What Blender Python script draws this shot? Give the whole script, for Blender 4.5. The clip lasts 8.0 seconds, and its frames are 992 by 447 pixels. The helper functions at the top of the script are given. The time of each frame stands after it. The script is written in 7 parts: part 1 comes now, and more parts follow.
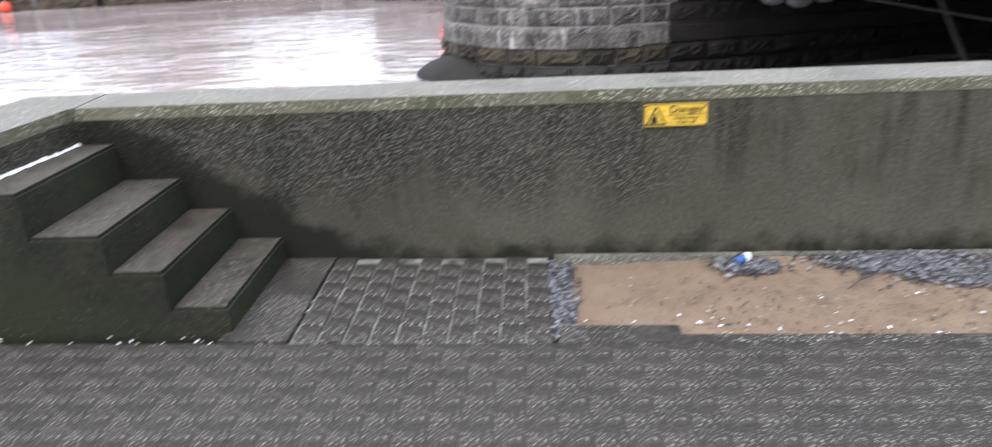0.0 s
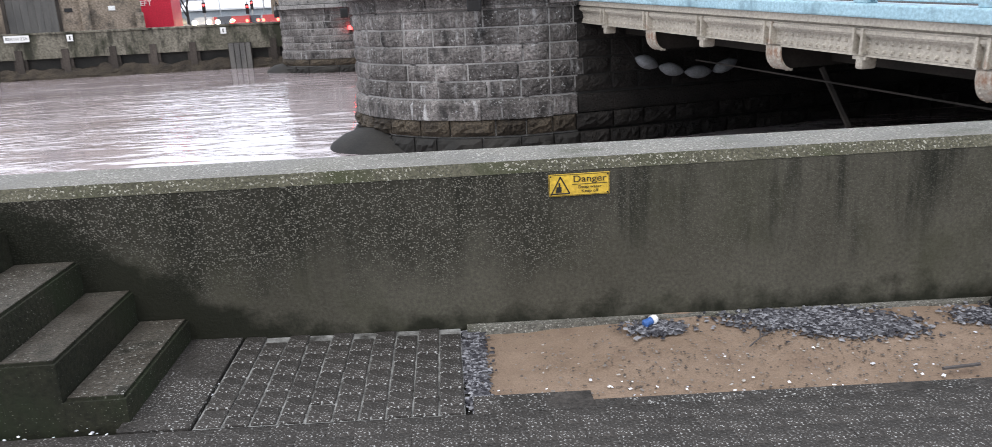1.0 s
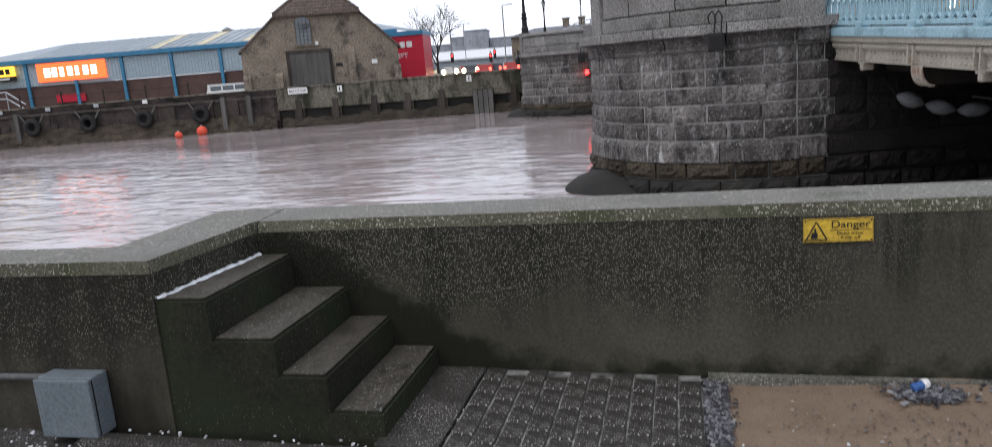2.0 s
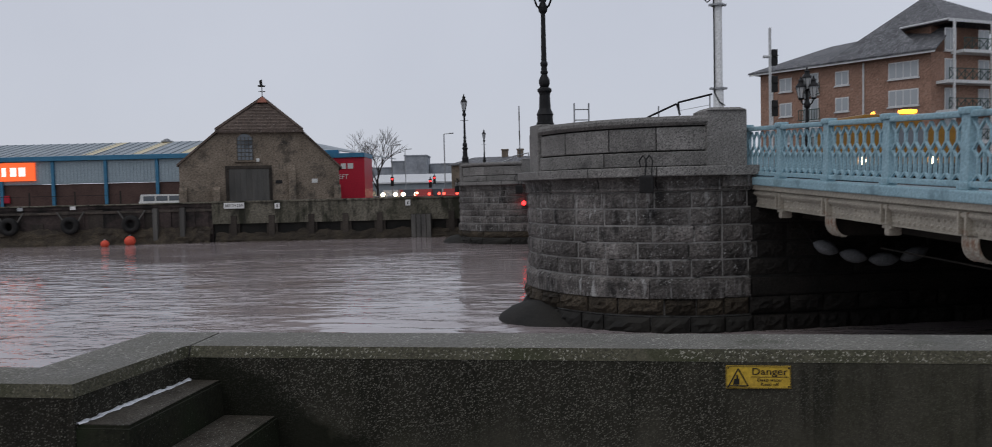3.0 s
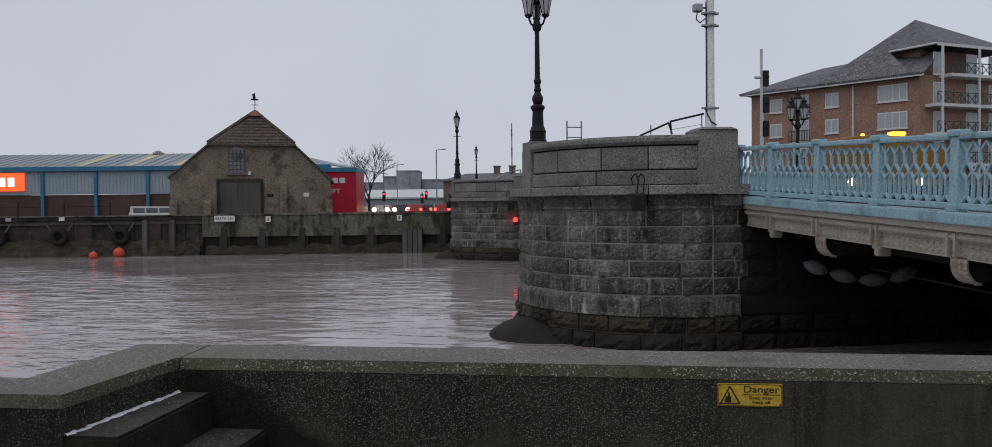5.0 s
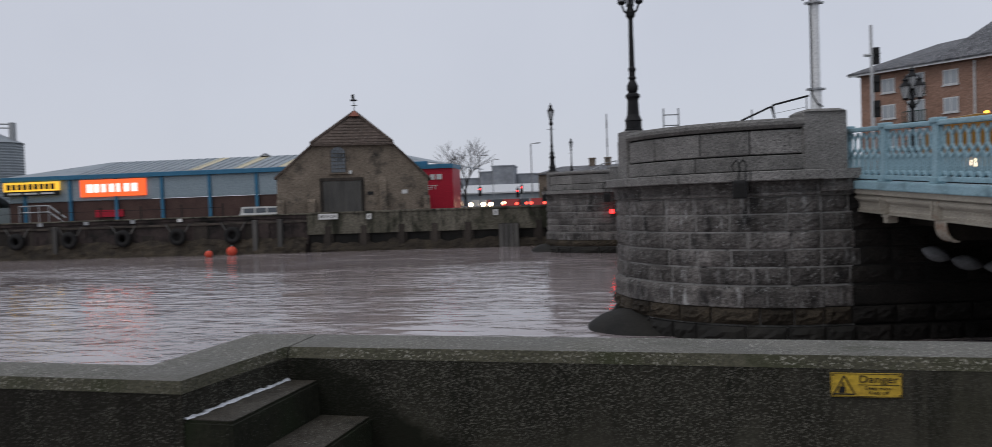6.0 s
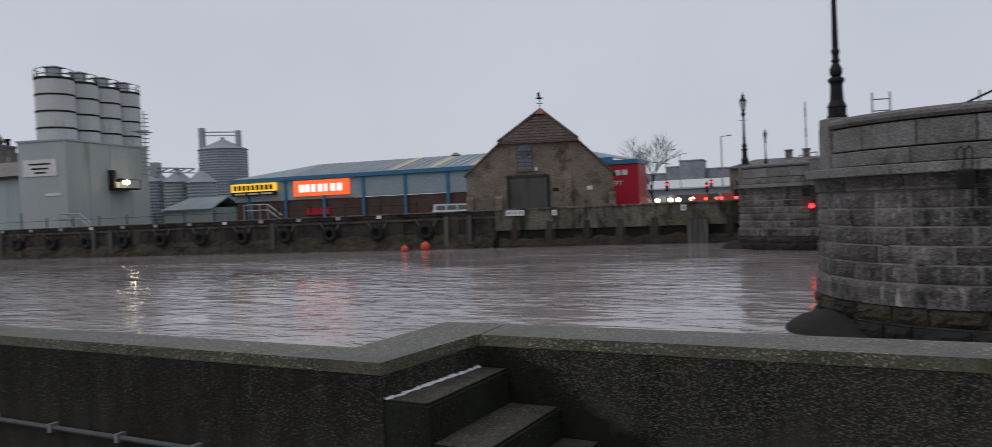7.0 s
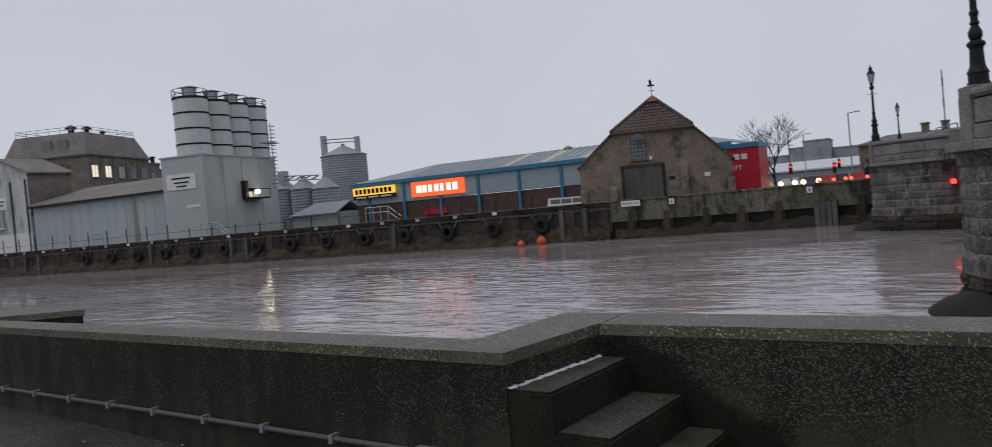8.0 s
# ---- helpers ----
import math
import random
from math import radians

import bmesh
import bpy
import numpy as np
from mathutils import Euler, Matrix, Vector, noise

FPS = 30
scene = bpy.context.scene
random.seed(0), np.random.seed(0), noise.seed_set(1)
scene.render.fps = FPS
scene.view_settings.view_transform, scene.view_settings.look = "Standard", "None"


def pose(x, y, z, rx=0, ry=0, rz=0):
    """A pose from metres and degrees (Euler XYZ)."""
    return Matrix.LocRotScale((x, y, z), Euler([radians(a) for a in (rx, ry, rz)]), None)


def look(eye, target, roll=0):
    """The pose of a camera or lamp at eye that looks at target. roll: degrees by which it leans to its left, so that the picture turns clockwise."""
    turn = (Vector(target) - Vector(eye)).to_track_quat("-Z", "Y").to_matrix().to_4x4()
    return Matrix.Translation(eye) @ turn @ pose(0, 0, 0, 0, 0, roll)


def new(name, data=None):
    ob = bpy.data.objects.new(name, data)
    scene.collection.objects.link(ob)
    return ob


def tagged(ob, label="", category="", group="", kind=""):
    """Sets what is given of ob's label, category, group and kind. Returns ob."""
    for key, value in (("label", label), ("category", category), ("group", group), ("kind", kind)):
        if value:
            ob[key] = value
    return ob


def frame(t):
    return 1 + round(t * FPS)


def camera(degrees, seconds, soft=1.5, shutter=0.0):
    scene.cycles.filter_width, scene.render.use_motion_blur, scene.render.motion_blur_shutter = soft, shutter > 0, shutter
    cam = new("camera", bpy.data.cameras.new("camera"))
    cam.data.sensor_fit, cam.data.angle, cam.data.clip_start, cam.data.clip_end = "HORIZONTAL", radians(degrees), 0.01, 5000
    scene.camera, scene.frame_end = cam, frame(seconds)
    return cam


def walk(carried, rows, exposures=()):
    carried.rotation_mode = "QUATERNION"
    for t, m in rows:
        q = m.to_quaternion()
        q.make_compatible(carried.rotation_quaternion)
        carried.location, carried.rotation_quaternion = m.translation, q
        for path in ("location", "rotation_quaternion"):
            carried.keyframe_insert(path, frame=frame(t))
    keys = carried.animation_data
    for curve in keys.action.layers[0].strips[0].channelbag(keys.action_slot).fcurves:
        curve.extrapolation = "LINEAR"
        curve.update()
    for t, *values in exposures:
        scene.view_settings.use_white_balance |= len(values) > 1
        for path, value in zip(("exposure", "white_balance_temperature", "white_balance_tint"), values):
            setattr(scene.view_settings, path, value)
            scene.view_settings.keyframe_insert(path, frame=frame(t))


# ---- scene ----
cam = camera(65.0, 8.0, soft=0.75, shutter=0.4)
PATH = [
    (0, (0.013, -0.087, 1.581), (-0.09, 1.785, 0.884), -2.7),
    (0.5, (0.065, -0.086, 1.601), (0.2, 1.831, 1.05), -2.3),
    (1, (0.062, -0.114, 1.603), (0.171, 1.808, 1.063), -2.6),
    (1.5, (0.057, -0.114, 1.581), (-0.153, 1.811, 1.08), -4.1),
    (2, (-0.003, -0.133, 1.601), (-0.467, 1.771, 1.201), -4.6),
    (2.2, (0.011, -0.144, 1.623), (-0.445, 1.78, 1.321), -4.1),
    (3.3, (-0.007, -0.273, 1.684), (-0.251, 1.711, 1.612), -0.8),
    (3.5, (-0.009, -0.27, 1.685), (-0.245, 1.715, 1.621), -0.7),
    (4, (-0.01, -0.27, 1.686), (-0.238, 1.716, 1.633), -0.6),
    (5.5, (-0.016, -0.254, 1.656), (-0.361, 1.716, 1.604), -1.1),
    (6, (-0.019, -0.243, 1.641), (-0.528, 1.69, 1.58), -2.0),
    (6.5, (-0.042, -0.245, 1.626), (-0.817, 1.598, 1.566), -2.3),
    (7, (-0.05, -0.207, 1.606), (-0.998, 1.553, 1.555), -2.5),
    (7.5, (-0.104, -0.157, 1.575), (-1.304, 1.443, 1.546), -3.3),
    (7.7, (-0.078, -0.214, 1.592), (-1.314, 1.358, 1.561), -4.17),
    (8, (-0.032, -0.238, 1.59), (-1.229, 1.363, 1.544), -5.14),
]
walk(cam, [(t, look(eye, target, roll)) for t, eye, target, roll in PATH],
     [(0.0, 2.25), (0.5, 2.0), (1.0, 1.85), (1.5, 1.7), (2.0, 1.1), (2.2, 0.85), (2.6, 0.4), (3.3, -0.03), (4.5, -0.03), (5.5, 0.12), (6.5, 0.11), (7.3, 0.0), (8.0, 0.05)])

# ---- light: an overcast winter dusk ----
world = bpy.data.worlds.new("overcast_dusk")
scene.world = world
world.use_nodes = True
wn = world.node_tree.nodes
wl = world.node_tree.links
wn.clear()
w_out = wn.new("ShaderNodeOutputWorld")
w_bg = wn.new("ShaderNodeBackground")
w_sky = wn.new("ShaderNodeTexSky")
w_sky.sky_type = "NISHITA"
w_sky.sun_disc = False
w_sky.sun_elevation = radians(28)
w_sky.sun_rotation = radians(200)
w_scale = wn.new("ShaderNodeMix")
w_scale.data_type = "RGBA"
w_scale.blend_type = "MULTIPLY"
w_scale.inputs[0].default_value = 1.0
wl.new(w_sky.outputs[0], w_scale.inputs[6])
w_scale.inputs[7].default_value = (0.06, 0.06, 0.06, 1)
w_cloud = wn.new("ShaderNodeTexNoise")
w_cloud.inputs["Scale"].default_value = 2.2
w_cloud.inputs["Detail"].default_value = 5
w_ramp = wn.new("ShaderNodeValToRGB")
w_ramp.color_ramp.elements[0].position, w_ramp.color_ramp.elements[0].color = 0.25, (0.528, 0.552, 0.632, 1)
w_ramp.color_ramp.elements[1].position, w_ramp.color_ramp.elements[1].color = 0.8, (0.602, 0.628, 0.708, 1)
w_coord = wn.new("ShaderNodeTexCoord")
wl.new(w_coord.outputs["Generated"], w_cloud.inputs["Vector"])
wl.new(w_cloud.outputs[0], w_ramp.inputs[0])
w_mix = wn.new("ShaderNodeMix")
w_mix.data_type = "RGBA"
w_mix.inputs[0].default_value = 0.9
wl.new(w_scale.outputs[2], w_mix.inputs[6])
wl.new(w_ramp.outputs[0], w_mix.inputs[7])
wl.new(w_mix.outputs[2], w_bg.inputs[0])
w_bg.inputs[1].default_value = 1.0
wl.new(w_bg.outputs[0], w_out.inputs[0])

sun = new("sun", bpy.data.lights.new("sun", "SUN"))
sun.data.energy, sun.data.angle, sun.data.color = 0.5, radians(40), (1.0, 0.96, 0.92)
sun.matrix_world = look((0, 0, 50), (15, 25, 0))


# ---- materials ----
def surface(name, c1, c2, rough=0.7, big=1.5, fine=40.0, bump=0.3, metal=0.0, flecks=None, fleck_scale=60.0, fleck_at=0.66,
            rough2=None, streak=1.0, stain=None, stain_at=0.55, stain_scale=0.9, vary=0.0, bump_dist=0.01, grain_to=(0.72, 1.2),
            drip=None, drip_scale=9.0, drip_at=0.5, cover_at=0.38, spec=0.22):
    """A weathered surface: two colours by broad noise, darkened grain, optional stains and light flecks."""
    m = bpy.data.materials.new(name)
    m.use_nodes = True
    n, l = m.node_tree.nodes, m.node_tree.links
    bsdf = n["Principled BSDF"]
    coord = n.new("ShaderNodeTexCoord")
    mp = n.new("ShaderNodeMapping")
    mp.inputs["Scale"].default_value = (1, 1, streak)
    l.new(coord.outputs["Object"], mp.inputs[0])

    def noise_tex(scale, detail=6, source=mp):
        t = n.new("ShaderNodeTexNoise")
        t.inputs["Scale"].default_value, t.inputs["Detail"].default_value = scale, detail
        t.inputs["Roughness"].default_value = 0.6
        l.new(source.outputs[0] if source is mp else source.outputs["Object"], t.inputs["Vector"])
        return t

    def ramp(src, a, b):
        r = n.new("ShaderNodeMapRange")
        r.inputs["From Min"].default_value, r.inputs["From Max"].default_value = a, b
        l.new(src, r.inputs["Value"])
        return r.outputs[0]

    def mix(f, a, b, mode="MIX"):
        x = n.new("ShaderNodeMix")
        x.data_type, x.blend_type = "RGBA", mode
        if isinstance(f, float):
            x.inputs[0].default_value = f
        else:
            l.new(f, x.inputs[0])
        for sock, v in ((x.inputs[6], a), (x.inputs[7], b)):
            if isinstance(v, tuple):
                sock.default_value = (*v, 1)
            else:
                l.new(v, sock)
        return x.outputs[2]

    broad, grain = noise_tex(big), noise_tex(fine, 4, coord)
    col = mix(ramp(broad.outputs[0], 0.32, 0.68), c1, c2)
    g = n.new("ShaderNodeMapRange")
    g.inputs["From Min"].default_value, g.inputs["From Max"].default_value = 0.3, 0.7
    g.inputs["To Min"].default_value, g.inputs["To Max"].default_value = grain_to
    l.new(grain.outputs[0], g.inputs["Value"])
    gray = n.new("ShaderNodeCombineColor")
    for k in range(3):
        l.new(g.outputs[0], gray.inputs[k])
    col = mix(1.0, col, gray.outputs[0], "MULTIPLY")
    if stain:
        st = noise_tex(stain_scale, 8)
        col = mix(ramp(st.outputs[0], stain_at, stain_at + 0.13), col, stain)
    if drip:
        dm = n.new("ShaderNodeMapping")
        dm.inputs["Scale"].default_value = (1, 1, 0.13)
        l.new(coord.outputs["Object"], dm.inputs[0])
        dn = noise_tex(drip_scale, 5)
        l.new(dm.outputs[0], dn.inputs["Vector"])
        place = noise_tex(1.1, 3, coord)
        df = n.new("ShaderNodeMath")
        df.operation = "MULTIPLY"
        l.new(ramp(dn.outputs[0], drip_at, drip_at + 0.16), df.inputs[0])
        l.new(ramp(place.outputs[0], 0.36, 0.56), df.inputs[1])
        col = mix(df.outputs[0], col, drip)
    if vary:
        info = n.new("ShaderNodeObjectInfo")
        v = n.new("ShaderNodeMapRange")
        v.inputs["To Min"].default_value, v.inputs["To Max"].default_value = 1 - vary, 1 + vary
        l.new(info.outputs["Random"], v.inputs["Value"])
        vg = n.new("ShaderNodeCombineColor")
        for k in range(3):
            l.new(v.outputs[0], vg.inputs[k])
        col = mix(1.0, col, vg.outputs[0], "MULTIPLY")
    if flecks:
        f = noise_tex(fleck_scale, 2, coord)
        cover = noise_tex(2.3, 3, coord)
        both = n.new("ShaderNodeMath")
        both.operation = "MULTIPLY"
        l.new(ramp(f.outputs[0], fleck_at, fleck_at + 0.04), both.inputs[0])
        l.new(ramp(cover.outputs[0], cover_at, cover_at + 0.2), both.inputs[1])
        col = mix(both.outputs[0], col, flecks)
    l.new(col, bsdf.inputs["Base Color"])
    rr = n.new("ShaderNodeMapRange")
    rr.inputs["To Min"].default_value = rough
    rr.inputs["To Max"].default_value = rough if rough2 is None else rough2
    rr.inputs["From Min"].default_value, rr.inputs["From Max"].default_value = 0.35, 0.65
    l.new(broad.outputs[0], rr.inputs["Value"])
    l.new(rr.outputs[0], bsdf.inputs["Roughness"])
    bsdf.inputs["Metallic"].default_value = metal
    bsdf.inputs["Specular IOR Level"].default_value = spec
    if bump:
        bp = n.new("ShaderNodeBump")
        bp.inputs["Strength"].default_value, bp.inputs["Distance"].default_value = bump, bump_dist
        l.new(grain.outputs[0], bp.inputs["Height"])
        l.new(bp.outputs[0], bsdf.inputs["Normal"])
    return m


def plain(name, c, rough=0.5, metal=0.0):
    return surface(name, c, tuple(v * 0.85 for v in c), rough, 3.0, 30.0, 0.08, metal)


def glowing(name, c, strength):
    m = bpy.data.materials.new(name)
    m.use_nodes = True
    b = m.node_tree.nodes["Principled BSDF"]
    b.inputs["Base Color"].default_value = (*[min(1, v) * 0.6 for v in c], 1)
    b.inputs["Emission Color"].default_value = (*c, 1)
    b.inputs["Emission Strength"].default_value = strength
    return m


def glass_pane(name, c=(0.06, 0.07, 0.08), rough=0.06):
    m = bpy.data.materials.new(name)
    m.use_nodes = True
    b = m.node_tree.nodes["Principled BSDF"]
    b.inputs["Base Color"].default_value = (*c, 1)
    b.inputs["Roughness"].default_value = rough
    b.inputs["Specular IOR Level"].default_value = 0.7
    return m


def weathered_concrete(name, low, high, moss, pebbles_from):
    """Old cast concrete: smooth below, exposed pebbles where the skin has worn, black runs from the top, moss in patches."""
    m = bpy.data.materials.new(name)
    m.use_nodes = True
    n, l = m.node_tree.nodes, m.node_tree.links
    b = n["Principled BSDF"]
    coord = n.new("ShaderNodeTexCoord")
    sep = n.new("ShaderNodeSeparateXYZ")
    l.new(coord.outputs["Object"], sep.inputs[0])

    def tex(scale, detail=5, squash=1.0):
        mp = n.new("ShaderNodeMapping")
        mp.inputs["Scale"].default_value = (1, 1, squash)
        l.new(coord.outputs["Object"], mp.inputs[0])
        t = n.new("ShaderNodeTexNoise")
        t.inputs["Scale"].default_value, t.inputs["Detail"].default_value, t.inputs["Roughness"].default_value = scale, detail, 0.62
        l.new(mp.outputs[0], t.inputs["Vector"])
        return t.outputs[0]

    def span(src, a, c, lo=0.0, hi=1.0):
        r = n.new("ShaderNodeMapRange")
        for k, v in zip(("From Min", "From Max", "To Min", "To Max"), (a, c, lo, hi)):
            r.inputs[k].default_value = v
        l.new(src, r.inputs["Value"])
        return r.outputs[0]

    def calc(op, x, y):
        k = n.new("ShaderNodeMath")
        k.operation = op
        for sock, v in zip(k.inputs, (x, y)):
            if isinstance(v, float):
                sock.default_value = v
            else:
                l.new(v, sock)
        return k.outputs[0]

    def blend(f, x, y, mode="MIX"):
        k = n.new("ShaderNodeMix")
        k.data_type, k.blend_type = "RGBA", mode
        if isinstance(f, float):
            k.inputs[0].default_value = f
        else:
            l.new(f, k.inputs[0])
        for sock, v in ((k.inputs[6], x), (k.inputs[7], y)):
            if isinstance(v, tuple):
                sock.default_value = (*v, 1)
            else:
                l.new(v, sock)
        return k.outputs[2]

    broad, grain = tex(1.3, 6, 0.6), tex(55, 4)
    col = blend(span(broad, 0.33, 0.67), low, high)
    g = span(grain, 0.3, 0.7, 0.72, 1.28)
    grey = n.new("ShaderNodeCombineColor")
    for k in range(3):
        l.new(g, grey.inputs[k])
    col = blend(1.0, col, grey.outputs[0], "MULTIPLY")
    col = blend(span(tex(2.6, 7, 0.7), 0.5, 0.68, 0.0, 0.6), col, moss)
    # worn zone: the upper part of the wall, fading out along it
    worn_z = span(calc("ADD", sep.outputs["Z"], calc("MULTIPLY", tex(3.0, 4, 0.5), 0.9)), pebbles_from + 0.40, pebbles_from + 0.66)
    worn_x = span(calc("ADD", sep.outputs["X"], calc("MULTIPLY", tex(1.7, 3), 1.6)), 1.75, 1.15, 0.2, 1.0)
    worn = calc("MULTIPLY", worn_z, worn_x)
    # dark runs
    runs = calc("MULTIPLY", span(tex(9.0, 5, 0.09), 0.49, 0.66), span(calc("ADD", sep.outputs["Z"], calc("MULTIPLY", tex(2.2, 4), 0.8)), 0.62, 1.05))
    col = blend(calc("MULTIPLY", runs, 0.85), col, (0.008, 0.009, 0.006))
    col = blend(calc("MULTIPLY", worn, 0.68), col, (0.015, 0.014, 0.010))
    v = n.new("ShaderNodeTexVoronoi")
    v.inputs["Scale"].default_value = 125
    warp = n.new("ShaderNodeTexNoise")
    warp.inputs["Scale"].default_value, warp.inputs["Detail"].default_value = 90, 2
    l.new(coord.outputs["Object"], warp.inputs["Vector"])
    shift = n.new("ShaderNodeVectorMath")
    shift.operation = "MULTIPLY_ADD"
    shift.inputs[1].default_value = (0.008, 0.008, 0.008)
    l.new(warp.outputs["Color"], shift.inputs[0])
    l.new(coord.outputs["Object"], shift.inputs[2])
    l.new(shift.outputs[0], v.inputs["Vector"])
    tone = n.new("ShaderNodeSeparateColor")
    l.new(v.outputs["Color"], tone.inputs[0])
    stone = calc("MULTIPLY", span(v.outputs["Distance"], 0.52, 0.36), span(tone.outputs[0], 0.42, 0.52))
    shade = blend(span(tone.outputs[1], 0.1, 0.95), (0.045, 0.042, 0.032), (0.26, 0.25, 0.21))
    col = blend(calc("MULTIPLY", stone, worn), col, shade)
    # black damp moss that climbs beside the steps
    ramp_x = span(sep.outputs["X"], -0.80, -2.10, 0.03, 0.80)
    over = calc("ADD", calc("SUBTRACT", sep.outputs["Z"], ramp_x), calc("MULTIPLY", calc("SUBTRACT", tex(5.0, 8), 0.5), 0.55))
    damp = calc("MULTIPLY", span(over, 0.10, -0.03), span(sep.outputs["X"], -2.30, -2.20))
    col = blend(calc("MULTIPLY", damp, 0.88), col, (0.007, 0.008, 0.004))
    # wall left of the jog blended darker, in uneven upright streaks
    left_dark = calc("MULTIPLY", span(sep.outputs["X"], -2.28, -2.36), span(tex(4.0, 7, 0.35), 0.36, 0.58, 0.25, 0.8))
    col = blend(left_dark, col, (0.013, 0.011, 0.008))
    l.new(col, b.inputs["Base Color"])
    b.inputs["Roughness"].default_value = 0.72
    b.inputs["Specular IOR Level"].default_value = 0.15
    height = calc("ADD", grain, calc("MULTIPLY", calc("MULTIPLY", stone, worn), 1.5))
    bp = n.new("ShaderNodeBump")
    bp.inputs["Strength"].default_value, bp.inputs["Distance"].default_value = 0.6, 0.008
    l.new(height, bp.inputs["Height"])
    l.new(bp.outputs[0], b.inputs["Normal"])
    return m


CONCRETE = weathered_concrete("wet_mossy_concrete", (0.045, 0.042, 0.031), (0.079, 0.074, 0.057), (0.030, 0.031, 0.017), 0.30)
COPING = surface("wet_concrete_coping", (0.098, 0.094, 0.078), (0.150, 0.145, 0.124), 0.5, 2.2, 75, 0.7, flecks=(0.36, 0.35, 0.31), fleck_scale=85, fleck_at=0.60,
                 rough2=0.7, stain=(0.062, 0.062, 0.042), stain_at=0.53, stain_scale=1.8, grain_to=(0.45, 1.45), cover_at=0.3)
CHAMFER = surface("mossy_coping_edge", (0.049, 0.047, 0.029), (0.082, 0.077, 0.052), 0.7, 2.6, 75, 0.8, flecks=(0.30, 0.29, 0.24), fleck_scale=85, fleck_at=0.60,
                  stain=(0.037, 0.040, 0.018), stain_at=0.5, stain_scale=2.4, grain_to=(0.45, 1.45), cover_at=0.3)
TREAD = surface("pale_step_tread", (0.030, 0.025, 0.018), (0.082, 0.074, 0.060), 0.6, 5, 75, 0.8, flecks=(0.30, 0.30, 0.27), fleck_scale=80, fleck_at=0.63, grain_to=(0.4, 1.5), stain=(0.018, 0.017, 0.012), stain_at=0.53, stain_scale=5)
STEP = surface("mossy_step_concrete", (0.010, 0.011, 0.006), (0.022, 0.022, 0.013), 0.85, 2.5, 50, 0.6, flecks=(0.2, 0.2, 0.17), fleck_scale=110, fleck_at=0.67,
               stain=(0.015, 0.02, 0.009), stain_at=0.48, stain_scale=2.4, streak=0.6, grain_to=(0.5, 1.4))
SNOW = surface("wet_snow", (0.75, 0.77, 0.8), (0.6, 0.62, 0.66), 0.5, 12, 90, 0.6)
PAVER = surface("wet_paver", (0.024, 0.022, 0.019), (0.046, 0.041, 0.036), 0.5, 5, 60, 0.7, flecks=(0.40, 0.40, 0.38), fleck_scale=95, fleck_at=0.60, rough2=0.75, vary=0.12, grain_to=(0.45, 1.45))
JOINT = surface("sleet_in_joints", (0.30, 0.30, 0.28), (0.028, 0.026, 0.022), 0.6, 11, 90, 0.5)
GROUND = surface("wet_paving_base", (0.026, 0.025, 0.023), (0.046, 0.043, 0.040), 0.55, 1.2, 45, 0.5, flecks=(0.45, 0.45, 0.43), fleck_scale=130, fleck_at=0.61, grain_to=(0.55, 1.35))
SAND = surface("wet_sand", (0.172, 0.122, 0.084), (0.222, 0.163, 0.117), 0.8, 3.0, 140, 0.6, flecks=(0.10, 0.08, 0.065), fleck_scale=110, fleck_at=0.62,
               stain=(0.15, 0.105, 0.075), stain_at=0.58, stain_scale=4)
GRANITE = surface("weathered_granite", (0.056, 0.051, 0.047), (0.175, 0.162, 0.152), 0.75, 3.0, 26, 1.0, stain=(0.022, 0.021, 0.020), stain_at=0.54,
                  stain_scale=2.6, streak=0.5, vary=0.38, bump_dist=0.05, flecks=(0.30, 0.30, 0.29), fleck_scale=24, fleck_at=0.62, grain_to=(0.35, 1.6),
                  drip=(0.36, 0.36, 0.35), drip_scale=10.0, drip_at=0.555)
GRANITE_TOP = surface("dressed_granite", (0.155, 0.149, 0.139), (0.255, 0.246, 0.233), 0.7, 1.6, 30, 0.6, stain=(0.06, 0.06, 0.056), stain_at=0.58, vary=0.16,
                      flecks=(0.055, 0.053, 0.052), fleck_scale=58, fleck_at=0.56, grain_to=(0.5, 1.45), bump_dist=0.02, cover_at=0.2)
# wet pier stone with the shade under the span put into its colour
SHADED_STONE = surface("shaded_wet_stone", (0.010, 0.009, 0.008), (0.024, 0.021, 0.018), 0.7, 2.4, 22, 0.9, vary=0.3, bump_dist=0.05, grain_to=(0.4, 1.5))
MORTAR = surface("pale_mortar", (0.20, 0.196, 0.185), (0.36, 0.352, 0.338), 0.9, 3, 60, 0.3, stain=(0.025, 0.024, 0.022), stain_at=0.54, stain_scale=3.0)
DARKJOINT = surface("dark_joint_and_shade", (0.012, 0.012, 0.011), (0.022, 0.021, 0.02), 0.9, 3, 60, 0.2)
WEED = surface("tidal_slime_stone", (0.020, 0.016, 0.012), (0.078, 0.063, 0.044), 0.6, 1.8, 24, 1.0, rough2=0.75, vary=0.35, bump_dist=0.06, grain_to=(0.3, 1.6))
MUD = surface("dark_tidal_footing", (0.014, 0.014, 0.013), (0.028, 0.026, 0.022), 0.75, 1.2, 25, 0.5)
BLUE = surface("pale_blue_bridge_paint", (0.275, 0.43, 0.495), (0.335, 0.50, 0.56), 0.42, 2.4, 30, 0.1, stain=(0.15, 0.235, 0.27), stain_at=0.55, stain_scale=2.2)
